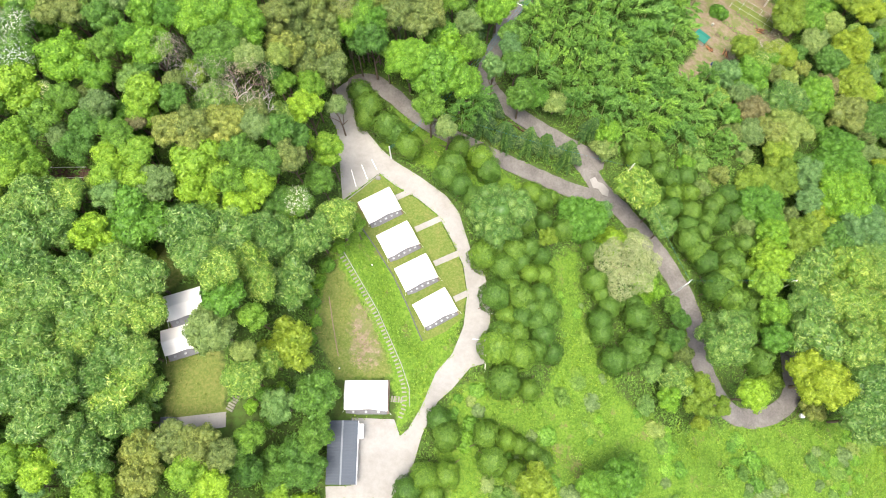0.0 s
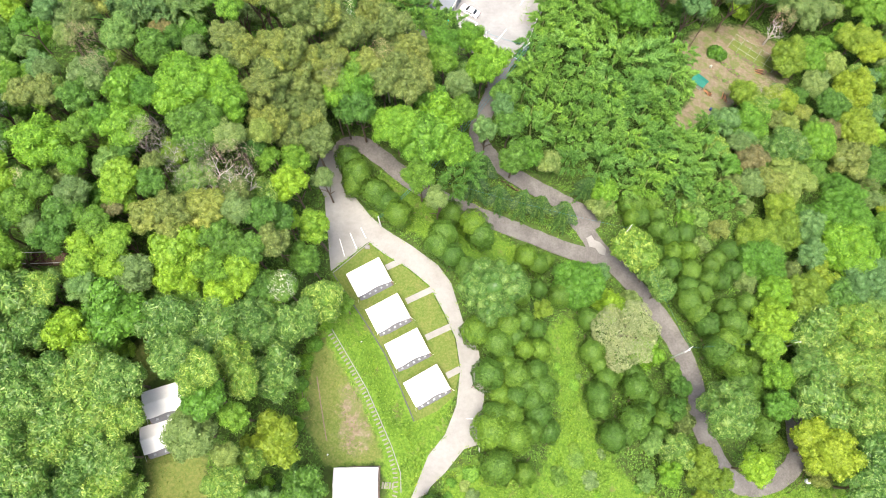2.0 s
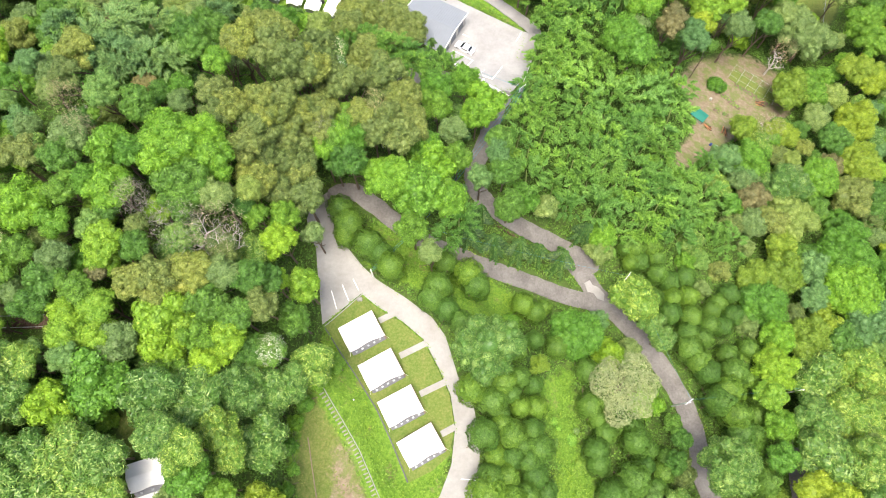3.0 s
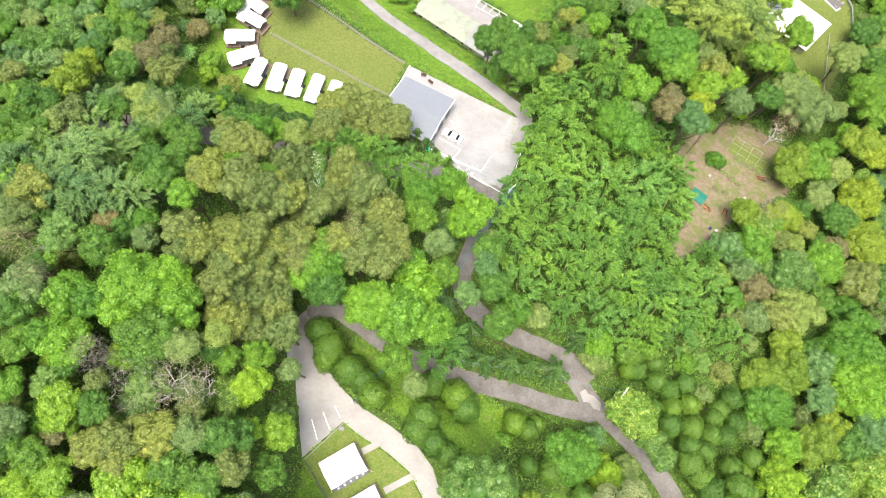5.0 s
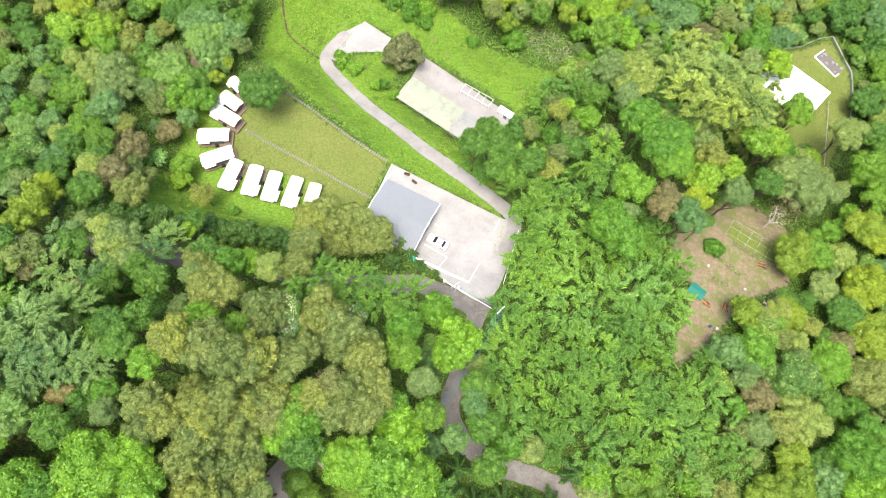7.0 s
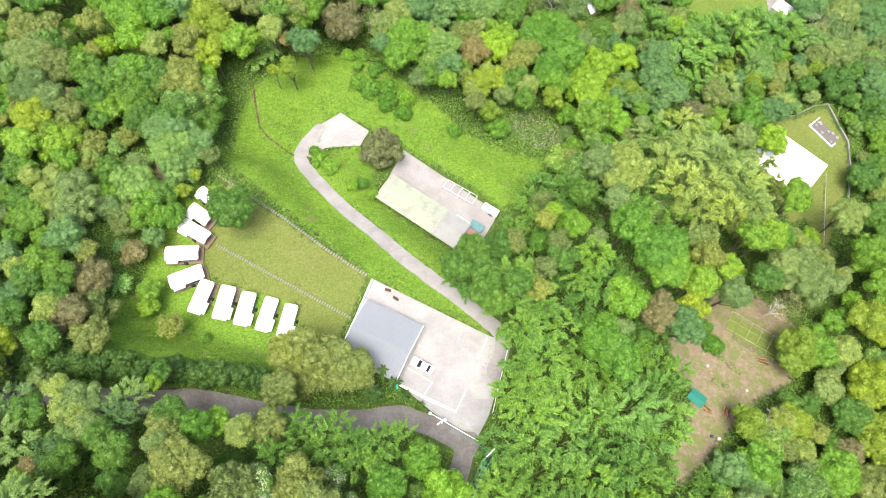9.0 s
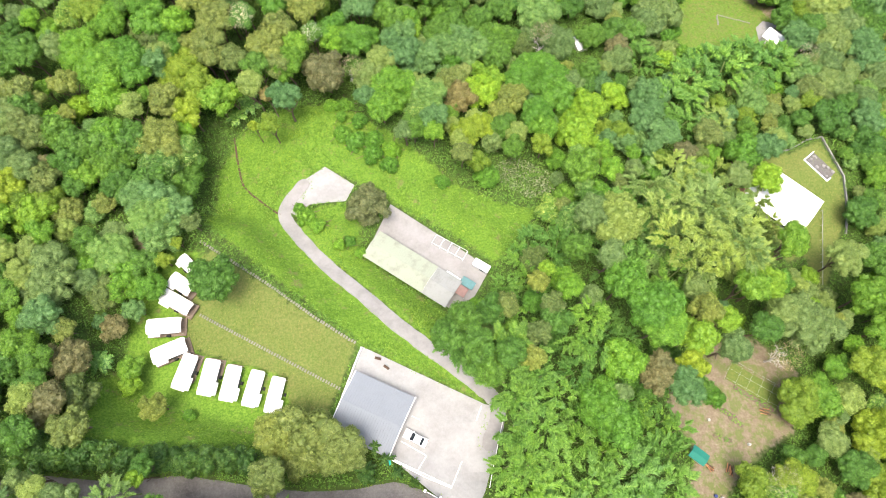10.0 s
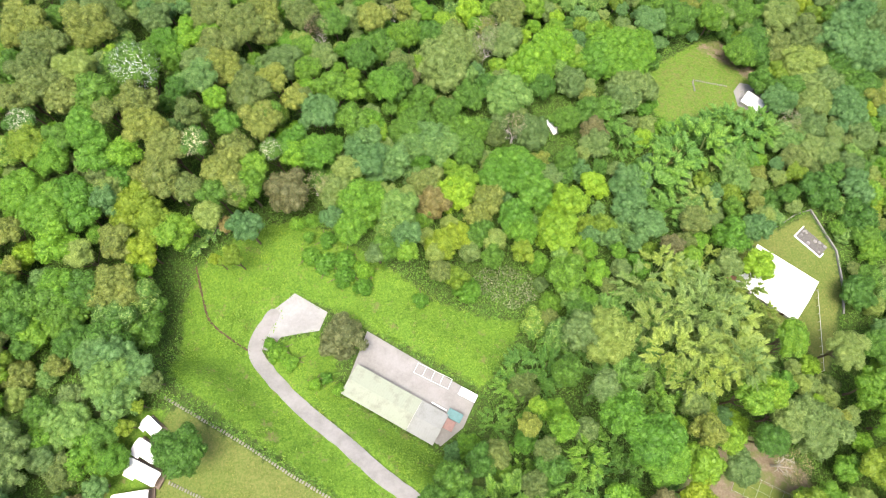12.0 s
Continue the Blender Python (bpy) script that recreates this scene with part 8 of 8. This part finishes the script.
def east_house():
    z = land_at(108, 160)
    top = empty("white_roofed_house", pose(107.8, 160.4, z, 0, 0, -46.4), "single-storey house under a wide white metal roof", "house")
    part("wall", gable_walls_bm(15.6, 10.6, 2.9, 3.6), WALL_PAINT, top, "pale grey rendered walls")
    part("roof", seamed_roof_bm(17.0, 12.4, 3.3, 4.0, 24), WHITE_ROOF, top, "wide bright white metal roof")
    for k in range(4):
        w = part("window", box(1.5, 0.06, 1.0, -4.6 + 3.0 * k, -5.33, 1.1, 0.01), GLASS, top, "dark glazed window")
        part("sill", box(1.7, 0.12, 0.08, -4.6 + 3.0 * k, -5.37, 1.0, 0.01), WHITE_PAINT, w)
    for k in range(3):
        part("window", box(0.06, 1.4, 1.0, -7.83, -3.2 + 3.0 * k, 1.1, 0.01), GLASS, top, "dark glazed window")
    part("door", box(1.0, 0.06, 2.1, 5.6, -5.33, 0.05, 0.01), DARK_WOOD, top, "dark wooden door")
    part("porch", box(2.6, 5.5, 0.15, -9.3, -3.0, 2.2, 0.03), plain("dull_red_porch", (0.40, 0.2, 0.15), 0.7), top, "dull red porch roof")
    for y in (-5.4, -0.6):
        part("porch_post", rod((-10.4, y, 0), (-10.4, y, 2.2), 0.07), WHITE_PAINT, top)
    p = empty("planting_bed", pose(122.0, 169.6, land_at(122, 169.6), 0, 0, -57), "stone-edged planting bed with rough grey rocks", "planting bed")
    part("edge", box(8.2, 0.35, 0.4, 0, -1.9, -0.1, 0.05), WHITE_PAINT, p, "pale stone edge")
    part("edge", box(0.35, 4.0, 0.4, -4.0, 0, -0.1, 0.05), WHITE_PAINT, p, "pale stone edge")
    part("edge", box(0.35, 1.6, 0.4, 4.0, -1.2, -0.1, 0.05), WHITE_PAINT, p, "pale stone edge")
    part("bed_soil", box(7.6, 3.6, 0.2, 0, 0, -0.1, 0.05), plain("dark_bed_soil", (0.14, 0.13, 0.12), 0.95, 0, 0.2, 3), p, "dark grey gravelly soil")
    rng = random.Random(8)
    for k in range(9):
        bm = bmesh.new()
        bmesh.ops.create_icosphere(bm, subdivisions=1, radius=rng.uniform(0.25, 0.6), matrix=pose(rng.uniform(-3.2, 3.2), rng.uniform(-1.2, 1.4), 0.2) @ Matrix.Diagonal((1, 0.8, 0.7, 1)))
        for v in bm.verts:
            v.co += Vector((rng.uniform(-0.08, 0.08), rng.uniform(-0.08, 0.08), rng.uniform(-0.06, 0.06)))
        part("rock", bm, OLD_SLAB, p)
    f = empty("wire_fence", pose(0, 0, 0), "thin galvanised fence along the lawn", "fence")
    for k in range(11):
        x, y = 118.5 - 5.6 * k / 10, 157.0 - 19.6 * k / 10
        part("post", rod((x, y, land_at(x, y) - 0.2), (x, y, land_at(x, y) + 1.2), 0.06), STEEL, f)
        if k:
            part("rail", rod((x, y, land_at(x, y) + 1.15), (x + 0.56, y + 1.96, land_at(x + 0.56, y + 1.96) + 1.15), 0.07), STEEL, f)


def hut(name, x, y, l, w, turn, h, roof, label, seams=10):
    top = empty(name, pose(x, y, land_at(x, y), 0, 0, turn), label, "hut")
    part("wall", gable_walls_bm(l - 0.5, w - 0.5, h - 0.35, h), WALL_PAINT, top)
    part("roof", seamed_roof_bm(l, w, h - 0.25, h + 0.25, seams), roof, top, "metal sheet roof")
    part("door", box(0.06, 0.9, 1.8, l / 2 - 0.22, 0, 0.02, 0.01), DARK_WOOD, top)
    return top


barn()
south_shed()
north_shed()
east_house()
hut("white_hut", 63.8, 213.8, 3.8, 4.6, 18, 2.5, WHITE_ROOF, "small white-roofed hut among the trees")
hut("white_farm_hut", 124.8, 215.1, 6.1, 4.4, -49, 2.6, WHITE_ROOF, "farm hut with a bright ribbed metal roof")
hut("teal_hut", 66.0, 100.9, 3.7, 2.7, -44, 2.3, TEAL, "small hut with a teal metal roof beside the garden")
hut("grey_store_hut", -40.3, 3.5, 2.3, 2.2, 90, 2.2, DARK_ROOF, "small grey-roofed store hut by the lawn")
draped("pavement_farm", [(122.1, 221.2), (125.4, 224.0), (128.8, 222.7), (131.0, 217.0), (130.0, 212.5), (126.0, 211.0), (121.0, 215.5)], OLD_SLAB, 0.08, 1.5, "pale trodden yard beside the farm hut", "yard")


# ---- garden ----
def trellis():
    top = empty("garden_trellis", pose(85.4, 114.4, land_at(85.4, 114.4), 0, 0, -37), "thin metal pipe trellis over green vegetable beds", "trellis")
    for i in range(6):
        x = -6.6 + 13.2 * i / 5
        for j in range(3):
            y = -2.5 + 2.5 * j
            wx, wy = (top.matrix_basis @ Vector((x, y, 0))).to_2d()
            z = land_at(wx, wy) - land_at(85.4, 114.4)
            part("upright", rod((x, y, z - 0.2), (x, y, z + 1.7), 0.02), STEEL, top)
        part("cross_bar", rod((x, -2.5, z + 1.7), (x, 2.5, z + 1.7), 0.018), STEEL, top)
    for j in range(3):
        y = -2.5 + 2.5 * j
        ends = []
        for x in (-6.6, 6.6):
            wx, wy = (top.matrix_basis @ Vector((x, y, 0))).to_2d()
            ends.append((x, y, land_at(wx, wy) - land_at(85.4, 114.4) + 1.7))
        part("rail", rod(ends[0], ends[1], 0.018), STEEL, top)


def timber_pile(x, y, turn, n, label):
    rng = random.Random(int(x * 10))
    top = empty("timber_pile", pose(x, y, land_at(x, y), 0, 0, turn), label, "timber pile")
    for k in range(n):
        y0, z = rng.uniform(-0.7, 0.7), 0.12 + 0.2 * (k % 3)
        part("plank", box(rng.uniform(1.4, 2.4), 0.16, 0.14, rng.uniform(-0.3, 0.3), y0, z - 0.1, 0.01, rng.uniform(-25, 25)), LOG_END if k % 2 else DARK_WOOD, top)
    return top


trellis()
TURN_G = radians(-37)
draped("lawn_trellis", [(85.4 + a * math.cos(TURN_G) - b * math.sin(TURN_G), 114.4 + a * math.sin(TURN_G) + b * math.cos(TURN_G)) for a, b in ((-6.4, -2.3), (0, -2.7), (6.2, -2.4), (6.6, 0.4), (5.8, 2.4), (0, 2.2), (-6.2, 2.5))],
       LAWN, 0.06, 1.0, "patch of green grass and vegetables under the trellis", "vegetable patch")
timber_pile(68.4, 98.4, -44, 12, "stack of brown split timber beside the hut")
timber_pile(72.4, 97.4, 70, 12, "loose heap of orange-brown boards on the soil")
timber_pile(85.5, 108.2, -30, 9, "scattered planks in the garden")


def bed(x, y, l, w, turn, label):
    top = empty("vegetable_bed", pose(x, y, land_at(x, y), 0, 0, turn), label, "vegetable bed")
    part("soil_mound", box(l, w, 0.35, 0, 0, -0.12, 0.12), plain("tilled_soil", (0.16, 0.12, 0.082), 0.95, 0, 0.2, 4, 0.03), top, "tilled brown soil")
    rng = np.random.default_rng(int(x * 7))
    n = int(l * w * 9)
    p = np.stack([rng.uniform(-l / 2, l / 2, n), rng.uniform(-w / 2, w / 2, n), np.full(n, 0.32)], 1)
    nor = rng.normal(size=(n, 3)) * 0.5 + (0, 0, 1)
    nor /= np.linalg.norm(nor, axis=1, keepdims=True)
    s = rng.uniform(0.2, 0.45, n)
    ob = new("crop", solid("crop", [leaf_cards(rng, p, nor, s * 1.3, s)], LEAF["weed"]))
    ob.parent = top
    tagged(ob, kind="stuff")


bed(76.5, 108.6, 4.2, 1.2, -40, "narrow vegetable bed with low green plants")
bed(77.8, 106.8, 3.6, 1.0, -40, "narrow vegetable bed with low green plants")
bed(72.2, 104.2, 1.6, 1.2, -40, "small bed with leafy vegetables")
bed(74.4, 103.2, 1.8, 1.0, -20, "small bed with leafy vegetables")
bed(84.0, 111.2, 10.0, 1.4, -37, "long grassy vegetable bed")
for x, y, c in ((67.6, 92.8, (0.03, 0.05, 0.2)), (68.9, 92.2, (0.5, 0.5, 0.5)), (71.4, 107.8, (0.5, 0.5, 0.42)), (79.0, 101.8, (0.5, 0.5, 0.46))):
    t = empty("garden_barrel", pose(x, y, land_at(x, y)), "small plastic barrel standing on bare soil", "barrel")
    part("body", rod((0, 0, 0), (0, 0, 0.7), 0.32, 0.3, 14), plain("barrel_plastic", c, 0.5), t)
    part("lid", rod((0, 0, 0.7), (0, 0, 0.78), 0.34, 0.3, 14), plain("barrel_lid", tuple(v * 0.8 for v in c), 0.5), t)


# ---- wooden footbridge and steps ----
def footbridge():
    z = 19.6
    top = empty("wooden_footbridge", pose(-61.8, 42.6, z, 0, 0, 1), "brown plank footbridge with a pale handrail under the trees", "footbridge")
    for k in range(24):
        part("plank", box(0.34, 2.0, 0.06, -4.3 + 0.37 * k, 0, 0, 0.01), DARK_WOOD, top)
    for y in (-0.9, 0.9):
        part("beam", box(9.0, 0.15, 0.25, 0, y, -0.26), DARK_WOOD, top)
        part("rail", rod((-4.4, y, 1.0), (4.4, y, 1.0), 0.05), STEEL, top, "pale metal handrail")
        for k in range(6):
            part("post", rod((-4.3 + 1.72 * k, y, -3.0), (-4.3 + 1.72 * k, y, 1.0), 0.05), DARK_WOOD, top)


footbridge()
ws = empty("wooden_steps", pose(9.3, 23.6, land_at(8.6, 23.6), 0, 0, -8), "short dark plank steps at the drive's edge", "steps")
for k in range(4):
    part("tread", box(0.42, 1.5, 0.08, -0.8 + 0.5 * k, 0, 0.3 - 0.12 * k, 0.01), DARK_WOOD, ws)
for y in (-0.7, 0.7):
    part("stringer", box(2.1, 0.1, 0.25, 0, y, -0.1), DARK_WOOD, ws)
    part("handrail", rod((-1.0, y, 1.0), (1.0, y, 0.7), 0.04), WHITE_PAINT, ws)
    for x in (-1.0, 1.0):
        part("post", rod((x, y, -0.5), (x, y, 0.9), 0.05), WHITE_PAINT, ws)


# ---- car, poles, cables, gate ----
def car(x, y, z, turn):
    """A white saloon; its front at +x."""
    top = empty("car", pose(x, y, z, 0, 0, turn), "white saloon car parked on the lot", "car")
    prof = [(-2.35, 0.35), (-2.4, 0.75), (-2.25, 0.98), (-1.7, 1.02), (-1.15, 1.42), (0.15, 1.46), (0.95, 1.0), (1.9, 0.88), (2.3, 0.7), (2.38, 0.4), (2.2, 0.28), (-2.2, 0.28)]

    def shell(points, half, taper, bm=None):
        bm = bm or bmesh.new()
        rows = []
        for s in (-1, -0.86, 0.86, 1):
            rows.append([bm.verts.new((px, s * half * (1 - taper * max(0, pz - 0.9)), pz - (0.05 if abs(s) == 1 else 0))) for px, pz in points])
        n = len(points)
        for a, b in zip(rows, rows[1:]):
            for k in range(n):
                bm.faces.new((a[k], a[(k + 1) % n], b[(k + 1) % n], b[k]))
        bm.faces.new(rows[0][::-1])
        bm.faces.new(rows[-1])
        bmesh.ops.recalc_face_normals(bm, faces=bm.faces)
        return bm

    part("body", shell(prof, 0.9, 0.32), CAR_PAINT, top, "glossy white bodywork")

    def pane(p, q, h0, h1, lift=0.03):
        bm = bmesh.new()
        vs = [bm.verts.new(v) for v in ((p[0], -h0, p[1] + lift), (p[0], h0, p[1] + lift), (q[0], h1, q[1] + lift), (q[0], -h1, q[1] + lift))]
        f = bm.faces.new(vs)
        r = bmesh.ops.extrude_face_region(bm, geom=[f])
        bmesh.ops.translate(bm, verts=[v for v in r["geom"] if isinstance(v, bmesh.types.BMVert)], vec=(0, 0, 0.012))
        bmesh.ops.recalc_face_normals(bm, faces=bm.faces)
        return bm

    part("windscreen", pane((0.9, 1.02), (0.18, 1.44), 0.76, 0.64), GLASS, top, "dark windscreen")
    part("rear_window", pane((-1.65, 1.04), (-1.15, 1.40), 0.74, 0.64), GLASS, top, "grey rear window")
    for sy in (-1, 1):
        bm = box(1.7, 0.03, 0.3, -0.35, sy * 0.83, 1.06)
        part("side_window", bm, GLASS, top, "dark side window")
        part("mirror", box(0.12, 0.22, 0.12, 0.75, sy * 0.98, 0.95, 0.03), CAR_PAINT, top)
        part("headlight", box(0.22, 0.34, 0.12, 2.2, sy * 0.62, 0.66, 0.03), CLEAR_SHEET, top)
        part("tail_light", box(0.1, 0.3, 0.16, -2.34, sy * 0.66, 0.72, 0.02), plain("red_lens", (0.35, 0.02, 0.02), 0.2), top)
        for wx in (-1.45, 1.45):
            w = part("wheel", rod((wx, sy * 0.68, 0.32), (wx, sy * 0.9, 0.32), 0.32, None, 20), RUBBER, top, "black tyre")
            part("rim", rod((wx, sy * 0.88, 0.32), (wx, sy * 0.915, 0.32), 0.2, None, 14), STEEL, w)


CAR_END = ((6.1, 111.9), (10.6, 109.0))
car((CAR_END[0][0] + CAR_END[1][0]) / 2, (CAR_END[0][1] + CAR_END[1][1]) / 2, land_at(8.1, 110.5) + 0.07, math.degrees(math.atan2(CAR_END[0][1] - CAR_END[1][1], CAR_END[0][0] - CAR_END[1][0])))


def utility_pole(x, y, height, turn, arms=2, pale=False):
    z = land_at(x, y)
    top = empty("utility_pole", pose(x, y, z, 0, 0, turn), "grey concrete utility pole with cross-arms beside the lane", "utility pole")
    part("shaft", rod((0, 0, -0.5), (0, 0, height), 0.17, 0.11, 12), WHITE_PAINT if pale else OLD_SLAB, top)
    for k in range(arms):
        a = part("cross_arm", box(1.9, 0.13, 0.13, 0, 0.1, height - 0.35 - 0.6 * k, 0.01), STEEL, top, "galvanised cross-arm")
        for s in (-0.8, 0, 0.8):
            part("insulator", rod((s, 0.1, height - 0.22 - 0.6 * k), (s, 0.1, height + 0.02 - 0.6 * k), 0.06, 0.04, 8), WHITE_PAINT, a)
    return Vector((x, y, z + height - 0.2))


P_DRIVE = utility_pole(-9.9, 53.4, 5.2, 30, 0, True)
P_LANE = utility_pole(-1.9, 62.2, 6.5, 25, 1)
P_NORTH = utility_pole(19.4, 93.2, 8.0, 40, 3)
P_BEND = utility_pole(38.2, 54.6, 9.5, 50, 1)
P_EAST = utility_pole(47.6, 31.0, 10.5, 35, 2, True)
P_FAR = utility_pole(73.4, 33.6, 8.5, 10, 2, True)
P_WEST = utility_pole(11.4, 99.2, 5.5, 30, 1, True)


def cable(a, b, sag, offset=0.0, radius=0.028):
    a, b = Vector(a), Vector(b)
    side = Vector((-(b - a).y, (b - a).x, 0)).normalized() * offset
    pts = [a.lerp(b, k / 12) + side - Vector((0, 0, sag * 4 * (k / 12) * (1 - k / 12))) for k in range(13)]
    verts, faces = [], []
    for k, p in enumerate(pts):
        turn = (pts[min(k + 1, 12)] - pts[max(k - 1, 0)]).to_track_quat("Z", "Y").to_matrix()
        verts += [p + turn @ Vector((radius * math.cos(1.2566 * i), radius * math.sin(1.2566 * i), 0)) for i in range(5)]
    for k in range(12):
        faces += [(k * 5 + i, k * 5 + (i + 1) % 5, k * 5 + 5 + (i + 1) % 5, k * 5 + 5 + i) for i in range(5)]
    tagged(new("overhead_cable", mesh_of("overhead_cable", verts, faces, CABLE, True)), "blue-green overhead cable strung between poles", "cable", "overhead cables")


for o in (-0.5, 0.0, 0.5):
    cable(P_NORTH, P_LANE, 1.4, o)
cable(P_BEND, P_EAST, 0.8, 0.4, 0.014)
cable(P_EAST, P_FAR, 0.9, 0.4, 0.014)
cable(P_LANE, P_DRIVE, 0.4, 0.0)
cable(P_LANE, P_DRIVE, 0.5, 0.3)
cable(P_LANE, P_BEND, 1.2, 0.0, 0.014)
cable(P_NORTH, P_WEST, 0.3, 0.0, 0.03)


def rail_gate():
    top = empty("rail_gate", pose(14.0, 98.0, land_at(14.0, 98.0), 0, 0, -34), "white sliding rail gate at the lot entrance", "gate")
    for k in range(2):
        part("rail", rod((-5.2, 0, 0.5 + 0.6 * k), (5.2, 0, 0.5 + 0.6 * k), 0.07), WHITE_PAINT, top)
    for k in range(9):
        part("bar", rod((-5.2 + 1.3 * k, 0, 0.05), (-5.2 + 1.3 * k, 0, 1.15), 0.05), WHITE_PAINT, top)
    part("gate_post", box(0.45, 0.45, 1.6, -5.6, 0, -0.2, 0.014), WHITE_PAINT, top, "white gate post")
    part("gate_post", box(0.45, 0.45, 1.6, -2.6, 0.3, -0.2, 0.014), WHITE_PAINT, top, "white gate post")


rail_gate()
fe = empty("lot_fence", pose(0, 0, 0), "white post and rail fence along the lot", "fence")
for k in range(9):
    s = k / 8
    x, y = 25.2 - 4.2 * s, 112.0 - 11.6 * s
    z = land_at(x, y)
    part("post", rod((x, y, z - 0.2), (x, y, z + 1.1), 0.07), WHITE_PAINT, fe)
    if k:
        x1, y1 = x + 4.2 / 8, y + 11.6 / 8
        part("rail", rod((x, y, z + 1.0), (x1, y1, land_at(x1, y1) + 1.0), 0.06), WHITE_PAINT, fe)
bn = empty("rubbish_bin", pose(3.0, 106.6, land_at(3.0, 106.6)), "teal plastic wheeled bin by the barn corner", "bin")
part("body", box(0.9, 0.8, 1.0, 0, 0, 0.05, 0.06), plain("teal_plastic", (0.0, 0.42, 0.33), 0.4), bn)
part("lid", box(0.98, 0.9, 0.1, 0, 0, 1.05, 0.03), plain("teal_lid", (0.0, 0.5, 0.4), 0.4), bn)
for x, y, a in ((2.4, 126.3, -20), (3.9, 124.4, -40)):
    b = empty("bench", pose(x, y, land_at(x, y) + 0.07, 0, 0, a), "dark wooden bench on the concrete", "bench")
    part("seat", box(1.3, 0.45, 0.06, 0, 0, 0.42, 0.01), DARK_WOOD, b)
    part("backrest", box(1.3, 0.06, 0.4, 0, 0.24, 0.5, 0.01), DARK_WOOD, b)
    for sx in (-1, 1):
        part("leg", box(0.06, 0.42, 0.42, sx * 0.55, 0, 0, 0.0), STEEL, b)
lm = empty("lawn_lamp", pose(-12.3, 49.3, land_at(-12.3, 49.3)), "squat stone lantern block at the lawn's corner", "lantern")
part("base", box(0.9, 0.7, 0.5, 0, 0, 0, 0.08), OLD_SLAB, lm)
part("cap", box(0.6, 0.5, 0.25, 0, 0, 0.5, 0.06), OLD_SLAB, lm)
for x, y in ((-17.2, 13.0), (-12.6, 31.5)):
    g = empty("garden_lamp", pose(x, y, land_at(x, y)), "short white garden lamp on a post", "lamp")
    part("post", rod((0, 0, -0.2), (0, 0, 0.9), 0.06), DARK_WOOD, g)
    part("shade", rod((0, 0, 0.9), (0, 0, 1.15), 0.15, 0.08, 12), WHITE_PAINT, g)

wc = empty("water_tank", pose(74.2, 6.8, land_at(74.2, 6.8), 0, 0, 20), "small white water tank beside the lane's bend", "water tank")
part("body", rod((0, 0, 0), (0, 0, 0.9), 0.5, 0.5, 16), WHITE_PAINT, wc)
part("lid", rod((0, 0, 0.9), (0, 0, 1.0), 0.52, 0.3, 16), WHITE_PAINT, wc)
rl = empty("guard_rail", pose(0, 0, 0), "dark timber guard rail outside the bend", "guard rail")
for k in range(7):
    a = radians(-70 + 22 * k)
    x, y = 66.5 + 8.8 * math.cos(a), 13.4 + 9.2 * math.sin(a)
    z = land_at(x, y)
    part("post", rod((x, y, z - 0.4), (x, y, z + 0.9), 0.07), DARK_WOOD, rl)
    if k:
        part("rail", rod(last, (x, y, z + 0.8), 0.05), DARK_WOOD, rl)
    last = (x, y, z + 0.8)
